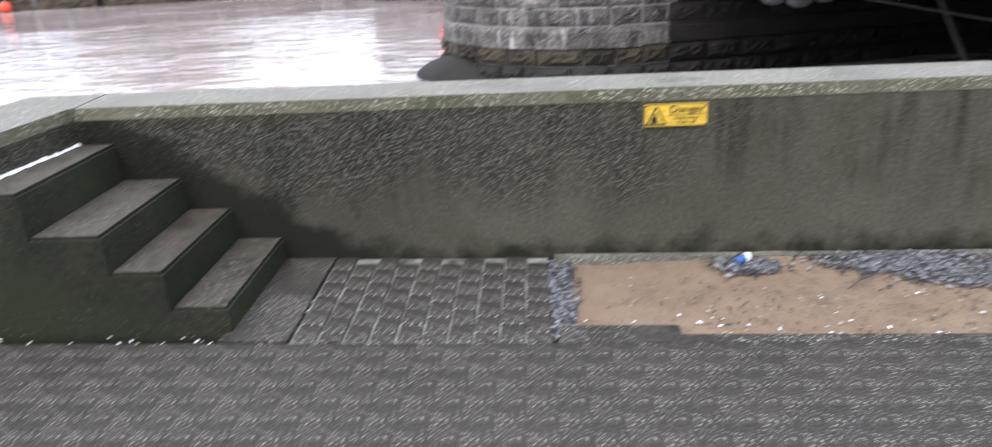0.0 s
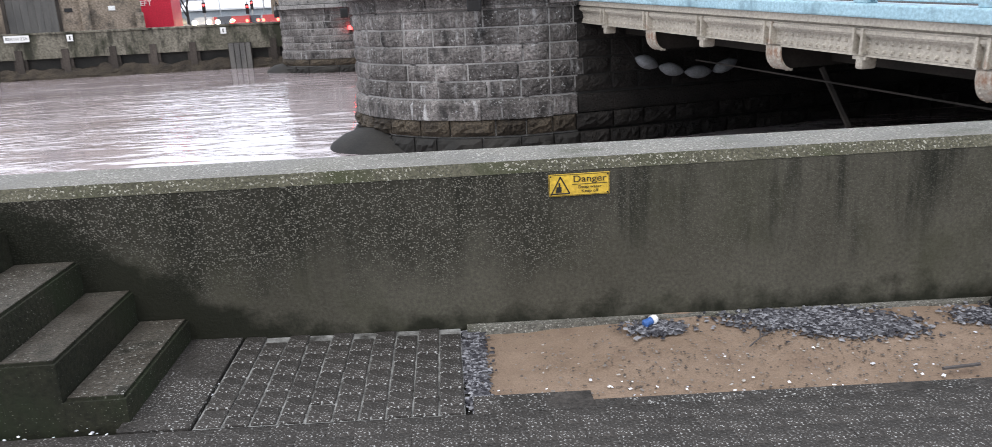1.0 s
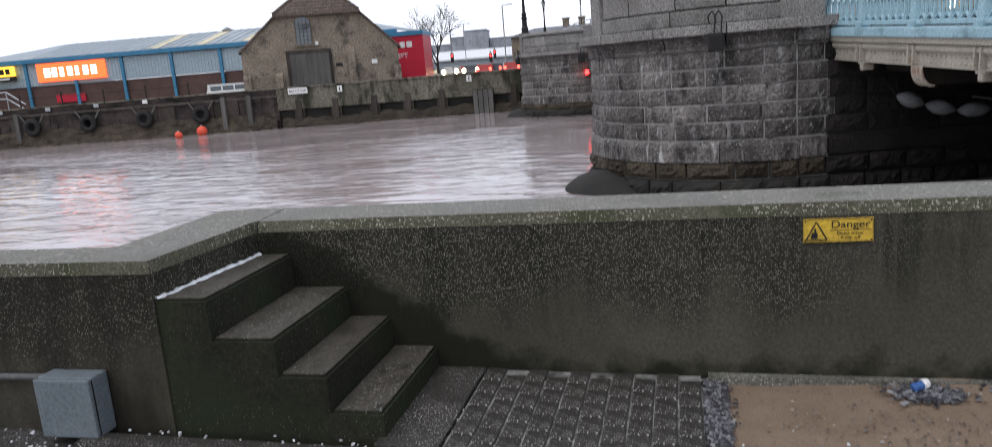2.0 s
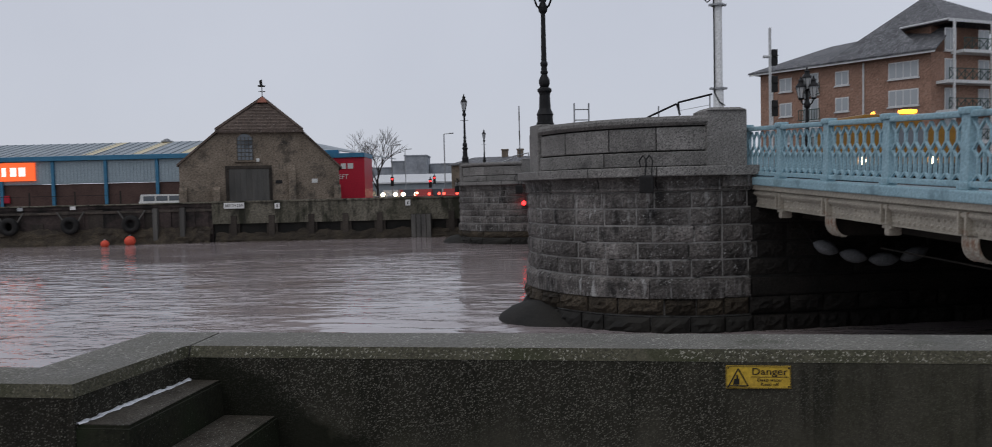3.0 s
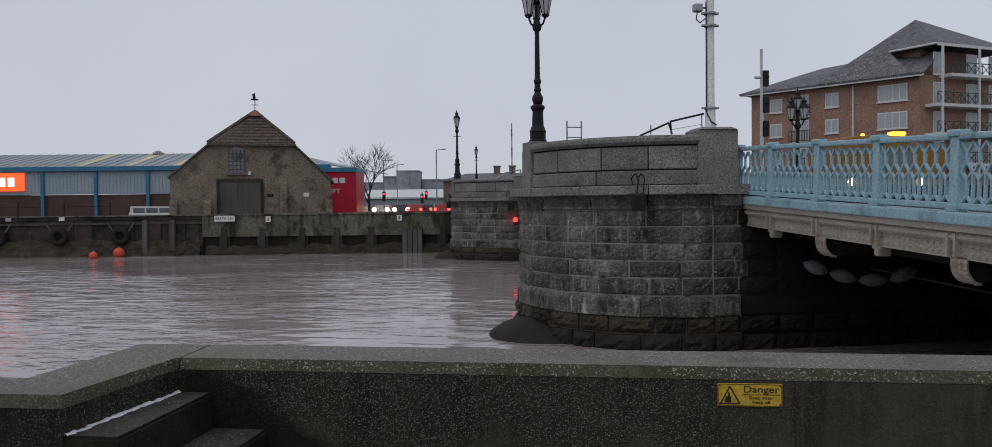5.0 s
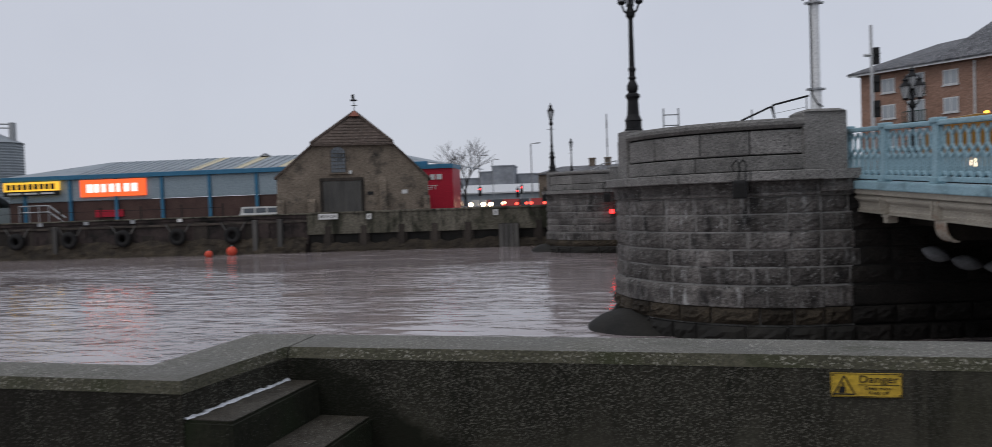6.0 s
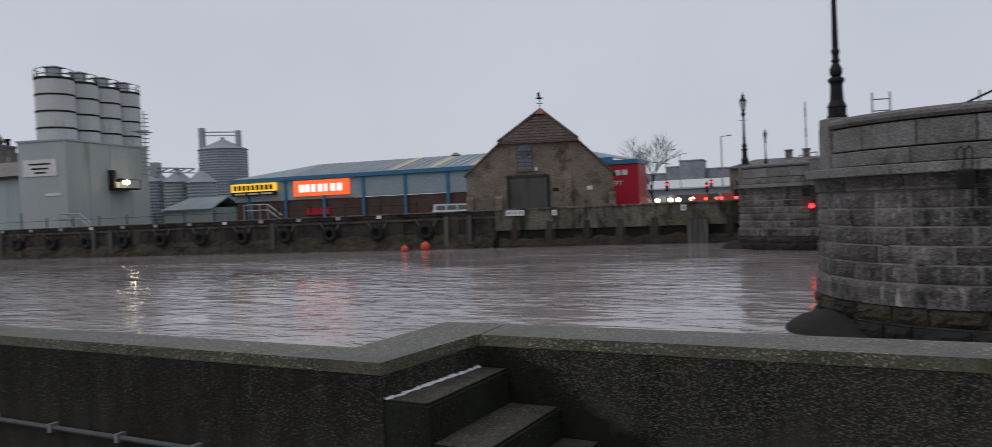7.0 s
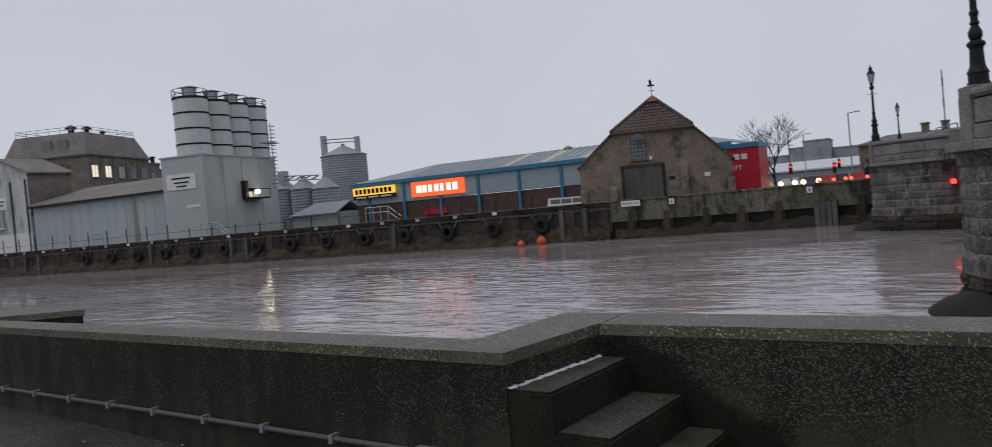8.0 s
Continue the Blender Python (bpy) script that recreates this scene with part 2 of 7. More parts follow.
CREAM = surface("rusty_cream_paint", (0.42, 0.385, 0.32), (0.32, 0.295, 0.245), 0.5, 1.6, 30, 0.15, stain=(0.22, 0.10, 0.05), stain_at=0.66, stain_scale=2.6)
RUSTCREAM = surface("rust_streaked_cream_paint", (0.42, 0.385, 0.32), (0.34, 0.31, 0.26), 0.6, 2.2, 40, 0.2, stain=(0.20, 0.08, 0.035), stain_at=0.52, stain_scale=6.0, streak=0.5)
DARKSTEEL = surface("dark_steel", (0.018, 0.017, 0.015), (0.035, 0.03, 0.025), 0.8, 2, 30, 0.2)
IRON = surface("black_painted_cast_iron", (0.008, 0.008, 0.009), (0.018, 0.018, 0.019), 0.55, 6, 40, 0.15, flecks=(0.3, 0.3, 0.3), fleck_scale=7, fleck_at=0.72)
WHITEPOST = surface("white_painted_steel", (0.62, 0.63, 0.63), (0.52, 0.53, 0.54), 0.4, 2, 30, 0.05)
GALV = surface("galvanised_steel", (0.30, 0.31, 0.32), (0.38, 0.39, 0.40), 0.45, 8, 60, 0.08, metal=0.6)
YELLOW = surface("yellow_sign_face", (0.60, 0.40, 0.045), (0.52, 0.34, 0.05), 0.45, 9, 60, 0.05)
BLACK = plain("black_print", (0.02, 0.02, 0.02), 0.5)
WHITE = surface("white_sign_face", (0.72, 0.72, 0.70), (0.62, 0.62, 0.60), 0.5, 2, 30, 0.03)
BOXGREY = surface("grey_powder_coat", (0.115, 0.138, 0.152), (0.15, 0.172, 0.187), 0.4, 3, 60, 0.06)
OLDBRICK = surface("old_stock_brick", (0.138, 0.112, 0.085), (0.225, 0.184, 0.144), 0.85, 1.0, 10, 0.4, stain=(0.05, 0.045, 0.038), stain_at=0.53, stain_scale=0.8, vary=0.12, grain_to=(0.5, 1.5), flecks=(0.24, 0.21, 0.17), fleck_scale=9, fleck_at=0.62)
OLDTILE = surface("dark_clay_roof_tile", (0.075, 0.057, 0.047), (0.125, 0.096, 0.08), 0.75, 1.1, 9, 0.5, vary=0.2, grain_to=(0.5, 1.5), flecks=(0.2, 0.17, 0.15), fleck_scale=8, fleck_at=0.62)
MILLBRICK = surface("soot_stained_mill_brick", (0.135, 0.115, 0.096), (0.215, 0.188, 0.162), 0.85, 0.5, 6, 0.4, stain=(0.08, 0.07, 0.062), stain_at=0.54, stain_scale=0.4, grain_to=(0.6, 1.4))
FELTROOF = surface("worn_felt_roof", (0.165, 0.148, 0.134), (0.24, 0.218, 0.20), 0.8, 0.5, 6, 0.3, grain_to=(0.6, 1.35))
REDTILE = surface("red_ridge_tile", (0.30, 0.11, 0.075), (0.22, 0.09, 0.065), 0.7, 3, 20, 0.3)
OLDWOOD = surface("grey_weathered_boards", (0.07, 0.068, 0.065), (0.12, 0.115, 0.105), 0.85, 3, 30, 0.4, streak=0.15, vary=0.2)
SHEDWALL = surface("pale_blue_grey_cladding", (0.30, 0.37, 0.41), (0.34, 0.41, 0.45), 0.5, 0.6, 14, 0.1)
SHEDROOF = surface("weathered_sheet_roof", (0.25, 0.29, 0.32), (0.32, 0.36, 0.39), 0.55, 0.5, 9, 0.1, stain=(0.19, 0.21, 0.23), stain_at=0.56, stain_scale=0.3)
ROOFLIGHT = surface("yellowed_rooflight", (0.62, 0.55, 0.36), (0.52, 0.46, 0.31), 0.5, 1.5, 14, 0.05)
TRIMBLUE = surface("blue_trim_paint", (0.045, 0.17, 0.29), (0.06, 0.21, 0.34), 0.45, 2, 20, 0.05)
REDBRICK = surface("dark_red_brick", (0.075, 0.046, 0.04), (0.11, 0.068, 0.058), 0.8, 0.8, 9, 0.3)
REDSIGN = surface("red_cladding", (0.47, 0.022, 0.045), (0.42, 0.02, 0.04), 0.45, 0.8, 10, 0.04)
QUAYDARK = surface("tarred_quay_piling", (0.018, 0.016, 0.015), (0.070, 0.052, 0.047), 0.8, 0.9, 7, 0.8, stain=(0.01, 0.01, 0.009), stain_at=0.52, stain_scale=0.8, bump_dist=0.05)
QUAYCON = surface("mossy_quay_concrete", (0.086, 0.081, 0.060), (0.165, 0.151, 0.12), 0.85, 0.7, 9, 0.6, stain=(0.03, 0.031, 0.02), stain_at=0.5, stain_scale=1.1, streak=0.5, drip=(0.016, 0.016, 0.012), drip_scale=3.0, drip_at=0.48, grain_to=(0.5, 1.45))
TIMBER = surface("wet_fender_timber", (0.024, 0.021, 0.018), (0.064, 0.053, 0.044), 0.8, 2, 12, 0.6, streak=0.3, vary=0.4)
CLADGREY = surface("grey_green_cladding", (0.35, 0.385, 0.375), (0.42, 0.455, 0.44), 0.6, 0.3, 6, 0.1, stain=(0.28, 0.265, 0.23), stain_at=0.58, stain_scale=0.3, streak=0.15, grain_to=(0.92, 1.08))
SILOWHITE = surface("white_silo_shell", (0.48, 0.50, 0.49), (0.56, 0.58, 0.57), 0.5, 0.8, 9, 0.1, stain=(0.34, 0.36, 0.34), stain_at=0.6, stain_scale=0.5, streak=0.25, grain_to=(0.9, 1.1))
SILOGREY = surface("corrugated_silo_steel", (0.25, 0.28, 0.30), (0.31, 0.34, 0.36), 0.5, 0.6, 9, 0.1)
SLATE = surface("wet_slate", (0.07, 0.072, 0.078), (0.118, 0.122, 0.13), 0.5, 0.6, 4, 0.4, rough2=0.65, flecks=(0.34, 0.34, 0.355), fleck_scale=13, fleck_at=0.55, grain_to=(0.5, 1.4))
APTBRICK = surface("red_brown_brick", (0.265, 0.158, 0.115), (0.35, 0.215, 0.16), 0.8, 0.5, 8, 0.3, grain_to=(0.55, 1.4), flecks=(0.36, 0.27, 0.22), fleck_scale=5, fleck_at=0.63)
RENDER = surface("stained_render", (0.42, 0.44, 0.43), (0.54, 0.56, 0.55), 0.8, 0.4, 4, 0.2, stain=(0.22, 0.215, 0.195), stain_at=0.52, stain_scale=0.35, streak=0.4)
CLADPALE = surface("faded_green_grey_sheet", (0.33, 0.385, 0.39), (0.39, 0.44, 0.44), 0.6, 0.3, 6, 0.1, stain=(0.29, 0.31, 0.30), stain_at=0.56, stain_scale=0.4, streak=0.15, grain_to=(0.92, 1.08))
RUSTWASH = surface("rust_washed_sheet", (0.21, 0.185, 0.14), (0.27, 0.255, 0.21), 0.7, 1.2, 6, 0.1, streak=0.2)
FRAMEWHITE = surface("white_window_frame", (0.66, 0.67, 0.67), (0.6, 0.61, 0.61), 0.4, 2, 10, 0.02)
GLASS = glass_pane("window_glass", (0.10, 0.12, 0.14))
CURTAINED = glass_pane("window_glass_over_pale_curtain", (0.34, 0.37, 0.39), 0.1)
CONDUIT = plain("dull_grey_conduit", (0.10, 0.10, 0.10), 0.6)
LANTERN = glass_pane("lantern_glass", (0.45, 0.47, 0.48), 0.1)
GREENIRON = plain("dark_green_ironwork", (0.05, 0.085, 0.075), 0.5)
# the mist is mixed into this pale bluish base colour
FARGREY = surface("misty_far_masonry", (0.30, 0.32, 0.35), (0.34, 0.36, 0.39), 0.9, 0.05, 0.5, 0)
FARLAND = surface("wet_asphalt_land", (0.04, 0.04, 0.04), (0.07, 0.07, 0.067), 0.6, 0.2, 6, 0.2)
BARK = surface("bare_wet_bark", (0.055, 0.05, 0.048), (0.09, 0.08, 0.075), 0.8, 4, 30, 0.4)
ORANGE = surface("orange_buoy_plastic", (0.72, 0.10, 0.055), (0.62, 0.085, 0.05), 0.4, 4, 30, 0.05)
FENDER = surface("dirty_white_fender", (0.26, 0.27, 0.28), (0.18, 0.19, 0.20), 0.6, 5, 30, 0.1)
RUBBER = surface("black_tyre_rubber", (0.012, 0.012, 0.012), (0.024, 0.023, 0.022), 0.8, 4, 30, 0.3)
VEHYELLOW = surface("yellow_vehicle_paint", (0.30, 0.155, 0.02), (0.24, 0.12, 0.02), 0.35, 3, 20, 0.02)
GLOW_RED = glowing("red_signal_glow", (1.0, 0.02, 0.02), 6)
GLOW_WARM = glowing("warm_headlight_glow", (1.0, 0.78, 0.5), 10)
GLOW_TAIL = glowing("red_tail_glow", (1.0, 0.08, 0.05), 3)
GLOW_AMBER = glowing("amber_beacon_glow", (1.0, 0.34, 0.03), 6.0)
GLOW_BAR = glowing("amber_light_bar_glow", (1.0, 0.30, 0.02), 6.0)
GLOW_WIN = glowing("lit_window_glow", (1.0, 0.87, 0.66), 0.75)
GLOW_ORANGE = glowing("orange_sign_glow", (1.0, 0.13, 0.03), 0.9)
GLOW_YELLOW = glowing("yellow_sign_glow", (1.0, 0.55, 0.05), 0.9)
GLOW_WHITE = glowing("white_letter_glow", (1.0, 0.9, 0.85), 1.0)
GLOW_FLOOD = glowing("floodlight_glow", (1.0, 0.86, 0.58), 30)


def water_material():
    m = bpy.data.materials.new("brown_river_water")
    m.use_nodes = True
    n, l = m.node_tree.nodes, m.node_tree.links
    b = n["Principled BSDF"]
    b.inputs["Base Color"].default_value = (0.20, 0.17, 0.15, 1)
    b.inputs["Roughness"].default_value = 0.04
    b.inputs["IOR"].default_value = 1.6
    c = n.new("ShaderNodeTexCoord")
    heights = []
    # long-crested ripples, and finer chop over them
    for scale, sx, amount in ((1.3, 0.45, 1.0), (4.2, 0.5, 0.30), (13.0, 0.7, 0.07)):
        mp = n.new("ShaderNodeMapping")
        mp.inputs["Scale"].default_value = (sx, 1, 1)
        mp.inputs["Rotation"].default_value = (0, 0, 0.12)
        l.new(c.outputs["Object"], mp.inputs[0])
        t = n.new("ShaderNodeTexNoise")
        t.inputs["Scale"].default_value, t.inputs["Detail"].default_value = scale, 3
        t.inputs["Distortion"].default_value = 0.6
        l.new(mp.outputs[0], t.inputs["Vector"])
        k = n.new("ShaderNodeMath")
        k.operation = "MULTIPLY"
        k.inputs[1].default_value = amount
        l.new(t.outputs[0], k.inputs[0])
        heights.append(k.outputs[0])
    total = heights[0]
    for h in heights[1:]:
        k = n.new("ShaderNodeMath")
        k.operation = "ADD"
        l.new(total, k.inputs[0])
        l.new(h, k.inputs[1])
        total = k.outputs[0]
    silt = n.new("ShaderNodeTexNoise")
    silt.inputs["Scale"].default_value, silt.inputs["Detail"].default_value = 0.25, 5
    l.new(c.outputs["Object"], silt.inputs["Vector"])
    ramp = n.new("ShaderNodeValToRGB")
    ramp.color_ramp.elements[0].position, ramp.color_ramp.elements[0].color = 0.35, (0.25, 0.208, 0.205, 1)
    ramp.color_ramp.elements[1].position, ramp.color_ramp.elements[1].color = 0.65, (0.36, 0.312, 0.31, 1)
    l.new(silt.outputs[0], ramp.inputs[0])
    l.new(ramp.outputs[0], b.inputs["Base Color"])
    bp = n.new("ShaderNodeBump")
    # smooth slicks between bands of ripples
    slick_map = n.new("ShaderNodeMapping")
    slick_map.inputs["Scale"].default_value = (0.35, 1, 1)
    l.new(c.outputs["Object"], slick_map.inputs[0])
    slick = n.new("ShaderNodeTexNoise")
    slick.inputs["Scale"].default_value, slick.inputs["Detail"].default_value, slick.inputs["Distortion"].default_value = 0.22, 4, 1.2
    l.new(slick_map.outputs[0], slick.inputs["Vector"])
    rough_map = n.new("ShaderNodeMapRange")
    for k, v in zip(("From Min", "From Max", "To Min", "To Max"), (0.39, 0.62, 0.14, 1.0)):
        rough_map.inputs[k].default_value = v
    l.new(slick.outputs[0], rough_map.inputs["Value"])
    l.new(rough_map.outputs[0], bp.inputs["Strength"])
    bp.inputs["Distance"].default_value = 0.10
    l.new(total, bp.inputs["Height"])
    l.new(bp.outputs[0], b.inputs["Normal"])
    return m


WATER = water_material()


# ---- mesh helpers ----
def mesh_of(name, bm):
    bmesh.ops.recalc_face_normals(bm, faces=bm.faces)
    me = bpy.data.meshes.new(name)
    bm.to_mesh(me)
    bm.free()
    return me


def smooth(me, on=True):
    for p in me.polygons:
        p.use_smooth = on
    return me


def part(name, bm, material, parent=None, label="", at=None, round_=False):
    """One mesh object, under a thing or a part."""
    me = bm if isinstance(bm, bpy.types.Mesh) else mesh_of(name, bm)
    if round_:
        smooth(me)
    if not me.materials:
        me.materials.append(material)
    ob = new(name, me)
    ob.parent = parent
    if at is not None:
        ob.matrix_basis = at
    if label:
        tagged(ob, label)
    return ob


def thing(name, at, label, category, group="", kind=""):
    ob = new(name)
    ob.empty_display_size = 0.2
    ob.matrix_basis = at
    return tagged(ob, label, category, group, kind)


def box(bm, x0, x1, y0, y1, z0, z1, m=None, bevel=0.0):
    made = bmesh.ops.create_cube(bm, size=1.0)["verts"]
    t = Matrix.Translation(((x0 + x1) / 2, (y0 + y1) / 2, (z0 + z1) / 2)) @ Matrix.Diagonal((x1 - x0, y1 - y0, z1 - z0, 1))
    bmesh.ops.transform(bm, matrix=(m @ t) if m else t, verts=made)
    if bevel:
        edges = list({e for v in made for e in v.link_edges})
        bmesh.ops.bevel(bm, geom=edges, offset=bevel, segments=2, affect="EDGES", profile=0.6)
    return bm


def boxed(*a, **k):
    return box(bmesh.new(), *a, **k)


def prism(bm, pts, z0, z1, m=None):
    """A solid over the outline pts (x, y), from z0 to z1."""
    lo = [bm.verts.new((x, y, z0)) for x, y in pts]
    hi = [bm.verts.new((x, y, z1)) for x, y in pts]
    k = len(pts)
    bm.faces.new(lo[::-1])
    bm.faces.new(hi)
    for i in range(k):
        bm.faces.new((lo[i], lo[(i + 1) % k], hi[(i + 1) % k], hi[i]))
    if m:
        bmesh.ops.transform(bm, matrix=m, verts=lo + hi)
    return bm


def lathe(bm, profile, seg=16, m=None):
    """A turned solid about z from (radius, z) pairs."""
    rings = []
    for r, z in profile:
        rings.append([bm.verts.new((r * math.cos(2 * math.pi * i / seg), r * math.sin(2 * math.pi * i / seg), z)) for i in range(seg)])
    for a, b in zip(rings, rings[1:]):
        for i in range(seg):
            bm.faces.new((a[i], a[(i + 1) % seg], b[(i + 1) % seg], b[i]))
    bm.faces.new(rings[0][::-1])
    bm.faces.new(rings[-1])
    if m:
        bmesh.ops.transform(bm, matrix=m, verts=[v for r in rings for v in r])
    return bm


def rod(bm, a, b, r, seg=8, r2=None):
    """A round bar from a to b."""
    a, b = Vector(a), Vector(b)
    q = (b - a).to_track_quat("Z", "Y").to_matrix().to_4x4()
    return lathe(bm, [(r, 0), (r if r2 is None else r2, (b - a).length)], seg, Matrix.Translation(a) @ q)


def rods(pairs, r, seg=6):
    bm = bmesh.new()
    for a, b in pairs:
        rod(bm, a, b, r, seg)
    return bm


def arc_block(c, r0, r1, a0, a1, z0, z1, seg=3, chamfer=0.0):
    """A block of a round wall between two radii and two angles (radians)."""
    bm = bmesh.new()
    ring = []
    for i in range(seg + 1):
        a = a0 + (a1 - a0) * i / seg
        ca, sa = math.cos(a), math.sin(a)
        ring.append([bm.verts.new((c[0] + r * ca, c[1] + r * sa, z)) for r, z in ((r0, z0), (r1 - chamfer, z0), (r1, z0 + chamfer), (r1, z1 - chamfer), (r1 - chamfer, z1), (r0, z1))])
    for a, b in zip(ring, ring[1:]):
        for i in range(6):
            bm.faces.new((a[i], b[i], b[(i + 1) % 6], a[(i + 1) % 6]))
    bm.faces.new(ring[0])
    bm.faces.new(ring[-1][::-1])
    return bm


def lettering(name, text, size, material, parent, at, label="", depth=0.004, squash=1.0):
    """Words in the built-in font as a mesh lying in the xy plane of at."""
    cu = bpy.data.curves.new(name, "FONT")
    cu.body, cu.size, cu.extrude = text, size, depth
    cu.align_x, cu.align_y = "CENTER", "CENTER"
    tmp = bpy.data.objects.new(name, cu)
    scene.collection.objects.link(tmp)
    bpy.context.view_layer.update()
    me = bpy.data.meshes.new_from_object(tmp.evaluated_get(bpy.context.evaluated_depsgraph_get()))
    bpy.data.objects.remove(tmp)
    me.materials.clear()
    ob = part(name, me, material, parent, label)
    ob.matrix_basis = at @ Matrix.Diagonal((squash, 1, 1, 1))
    return ob


def quad_roof(bm, pts, thick=0.12):
    """A slab under the polygon pts (x, y, z)."""
    top = [bm.verts.new(p) for p in pts]
    low = [bm.verts.new((p[0], p[1], p[2] - thick)) for p in pts]
    k = len(pts)
    bm.faces.new(top)
    bm.faces.new(low[::-1])
    for i in range(k):
        bm.faces.new((top[i], low[i], low[(i + 1) % k], top[(i + 1) % k]))
    return bm


# ---- the near bank: ground, flood wall, steps ----
WATER_Z = -1.0


def ground_z(x):
    return 0.02 - 0.02 * max(-7.0, min(6.0, x))


def ground_sheet():
    bm = bmesh.new()
    xs = [-400, -60, -12, -7, -4, -2, 0, 2, 4, 6, 12, 60, 400]
    ys = [-400, -60, -6, 0, 2.0, 3.0, 3.62]
    grid = [[bm.verts.new((x, y, ground_z(x) - 0.05)) for x in xs] for y in ys]
    for r, s in zip(grid, grid[1:]):
        for i in range(len(xs) - 1):
            bm.faces.new((r[i], r[i + 1], s[i + 1], s[i]))
    return bm


tagged(part("ground", ground_sheet(), GROUND), "wet dark paved quayside ground with sleet lying on it", "ground", kind="structure")


def river_sheet():
    """A choppy water surface: many small crossing waves, calmer in patches, flat beyond the view."""
    gen = np.random.RandomState(5)
    xs = np.concatenate(([-1500, -400, -160], np.arange(-95, 14, 0.28), [30, 80, 400, 1500]))
    ys = np.concatenate(([3.3], np.arange(3.6, 26, 0.085), np.arange(26, 46, 0.15), [60, 200, 1500]))
    gx, gy = np.meshgrid(xs, ys)
    patch = np.zeros_like(gx)
    for _ in range(7):
        a, k = gen.uniform(0, 6.28), gen.uniform(0.12, 0.5)
        patch += np.sin(k * (np.cos(a) * gx * 0.6 + np.sin(a) * gy) + gen.uniform(0, 6.28))
    patch = 0.75 + 0.22 * patch
    z = np.zeros_like(gx)
    for i in range(26):
        wave = 0.25 * (1.1 / 0.25) ** gen.uniform(0, 1)
        a = gen.normal(1.45, 0.55)
        k = 6.28 / wave
        slope = 0.013 if wave < 0.6 else 0.008
        ph = k * (np.cos(a) * gx + np.sin(a) * gy) + gen.uniform(0, 6.28) + 0.9 * np.sin(0.31 * gx + 0.23 * gy * gen.uniform(0.5, 1.5) + i)
        z += slope / k * np.sin(ph)
    z *= np.clip(patch, 0.15, 1.4)
    z[:, :3], z[:, -4:], z[-3:, :] = 0, 0, 0
    h, w = gx.shape
    me = bpy.data.meshes.new("water")
    idx = np.arange(h * w).reshape(h, w)
    quads = np.stack([idx[:-1, :-1], idx[:-1, 1:], idx[1:, 1:], idx[1:, :-1]], -1).reshape(-1)
    me.vertices.add(h * w)
    me.vertices.foreach_set("co", np.stack([gx, gy, z], -1).reshape(-1).astype(np.float32))
    me.loops.add(len(quads))
    me.loops.foreach_set("vertex_index", quads.astype(np.int32))
    me.polygons.add(len(quads) // 4)
    me.polygons.foreach_set("loop_start", np.arange(0, len(quads), 4, dtype=np.int32))
    me.update(calc_edges=True)
    return smooth(me)


tagged(part("water", river_sheet(), WATER, at=pose(0, 0, WATER_Z)), "choppy brown tidal river reflecting a grey sky", "river", kind="structure")

# the wall's line in plan: along the river, a jog towards the land, and on
WALL_TOP, CHAMFER_Z = 0.865, 0.808
FRONT = [(12.0, 3.6), (-2.25, 3.6), (-2.32, 2.78), (-12.0, 2.78)]
BACK = [(12.0, 4.01), (-2.70, 3.99), (-2.72, 3.09), (-12.0, 3.09)]


def flood_wall():
    bm = bmesh.new()
    rows = []
    for pts, z in ((FRONT, -0.3), (FRONT, CHAMFER_Z - 0.002)):
        rows.append([bm.verts.new((x, y, z)) for x, y in pts])
    rows.append([bm.verts.new((x, y, CHAMFER_Z - 0.002)) for x, y in BACK])
    rows.append([bm.verts.new((x, y, -2.5)) for x, y in BACK])
    for a, b in zip(rows, rows[1:] + rows[:1]):
        for i in range(3):
            bm.faces.new((a[i], a[i + 1], b[i + 1], b[i]))
    for i in (0, 3):
        bm.faces.new([r[i] for r in rows])
    return bm


def coping(front, back, top_front):
    """A length of coping with a chamfered front edge, over plan lines."""
    bm = bmesh.new()
    rows = []
    for pts, z in ((front, CHAMFER_Z), (top_front, WALL_TOP), (back, WALL_TOP), (back, CHAMFER_Z)):
        rows.append([bm.verts.new((x, y, z)) for x, y in pts])
    k = len(front)
    for a, b in zip(rows, rows[1:] + rows[:1]):
        for i in range(k - 1):
            bm.faces.new((a[i], a[i + 1], b[i + 1], b[i]))
    for i in (0, k - 1):
        bm.faces.new([r[i] for r in rows])
    return bm


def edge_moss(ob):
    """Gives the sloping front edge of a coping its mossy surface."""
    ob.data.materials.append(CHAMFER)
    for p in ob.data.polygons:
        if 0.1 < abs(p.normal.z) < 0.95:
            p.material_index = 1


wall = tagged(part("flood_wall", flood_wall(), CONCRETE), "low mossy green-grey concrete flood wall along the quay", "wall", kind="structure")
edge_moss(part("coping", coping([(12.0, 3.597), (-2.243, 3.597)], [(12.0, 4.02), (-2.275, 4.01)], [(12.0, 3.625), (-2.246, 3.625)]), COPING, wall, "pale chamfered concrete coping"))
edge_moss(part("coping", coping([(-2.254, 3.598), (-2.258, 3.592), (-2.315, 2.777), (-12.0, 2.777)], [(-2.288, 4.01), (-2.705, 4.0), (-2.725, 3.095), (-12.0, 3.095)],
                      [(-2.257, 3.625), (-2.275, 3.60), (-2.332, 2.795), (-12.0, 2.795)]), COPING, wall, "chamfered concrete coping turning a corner"))


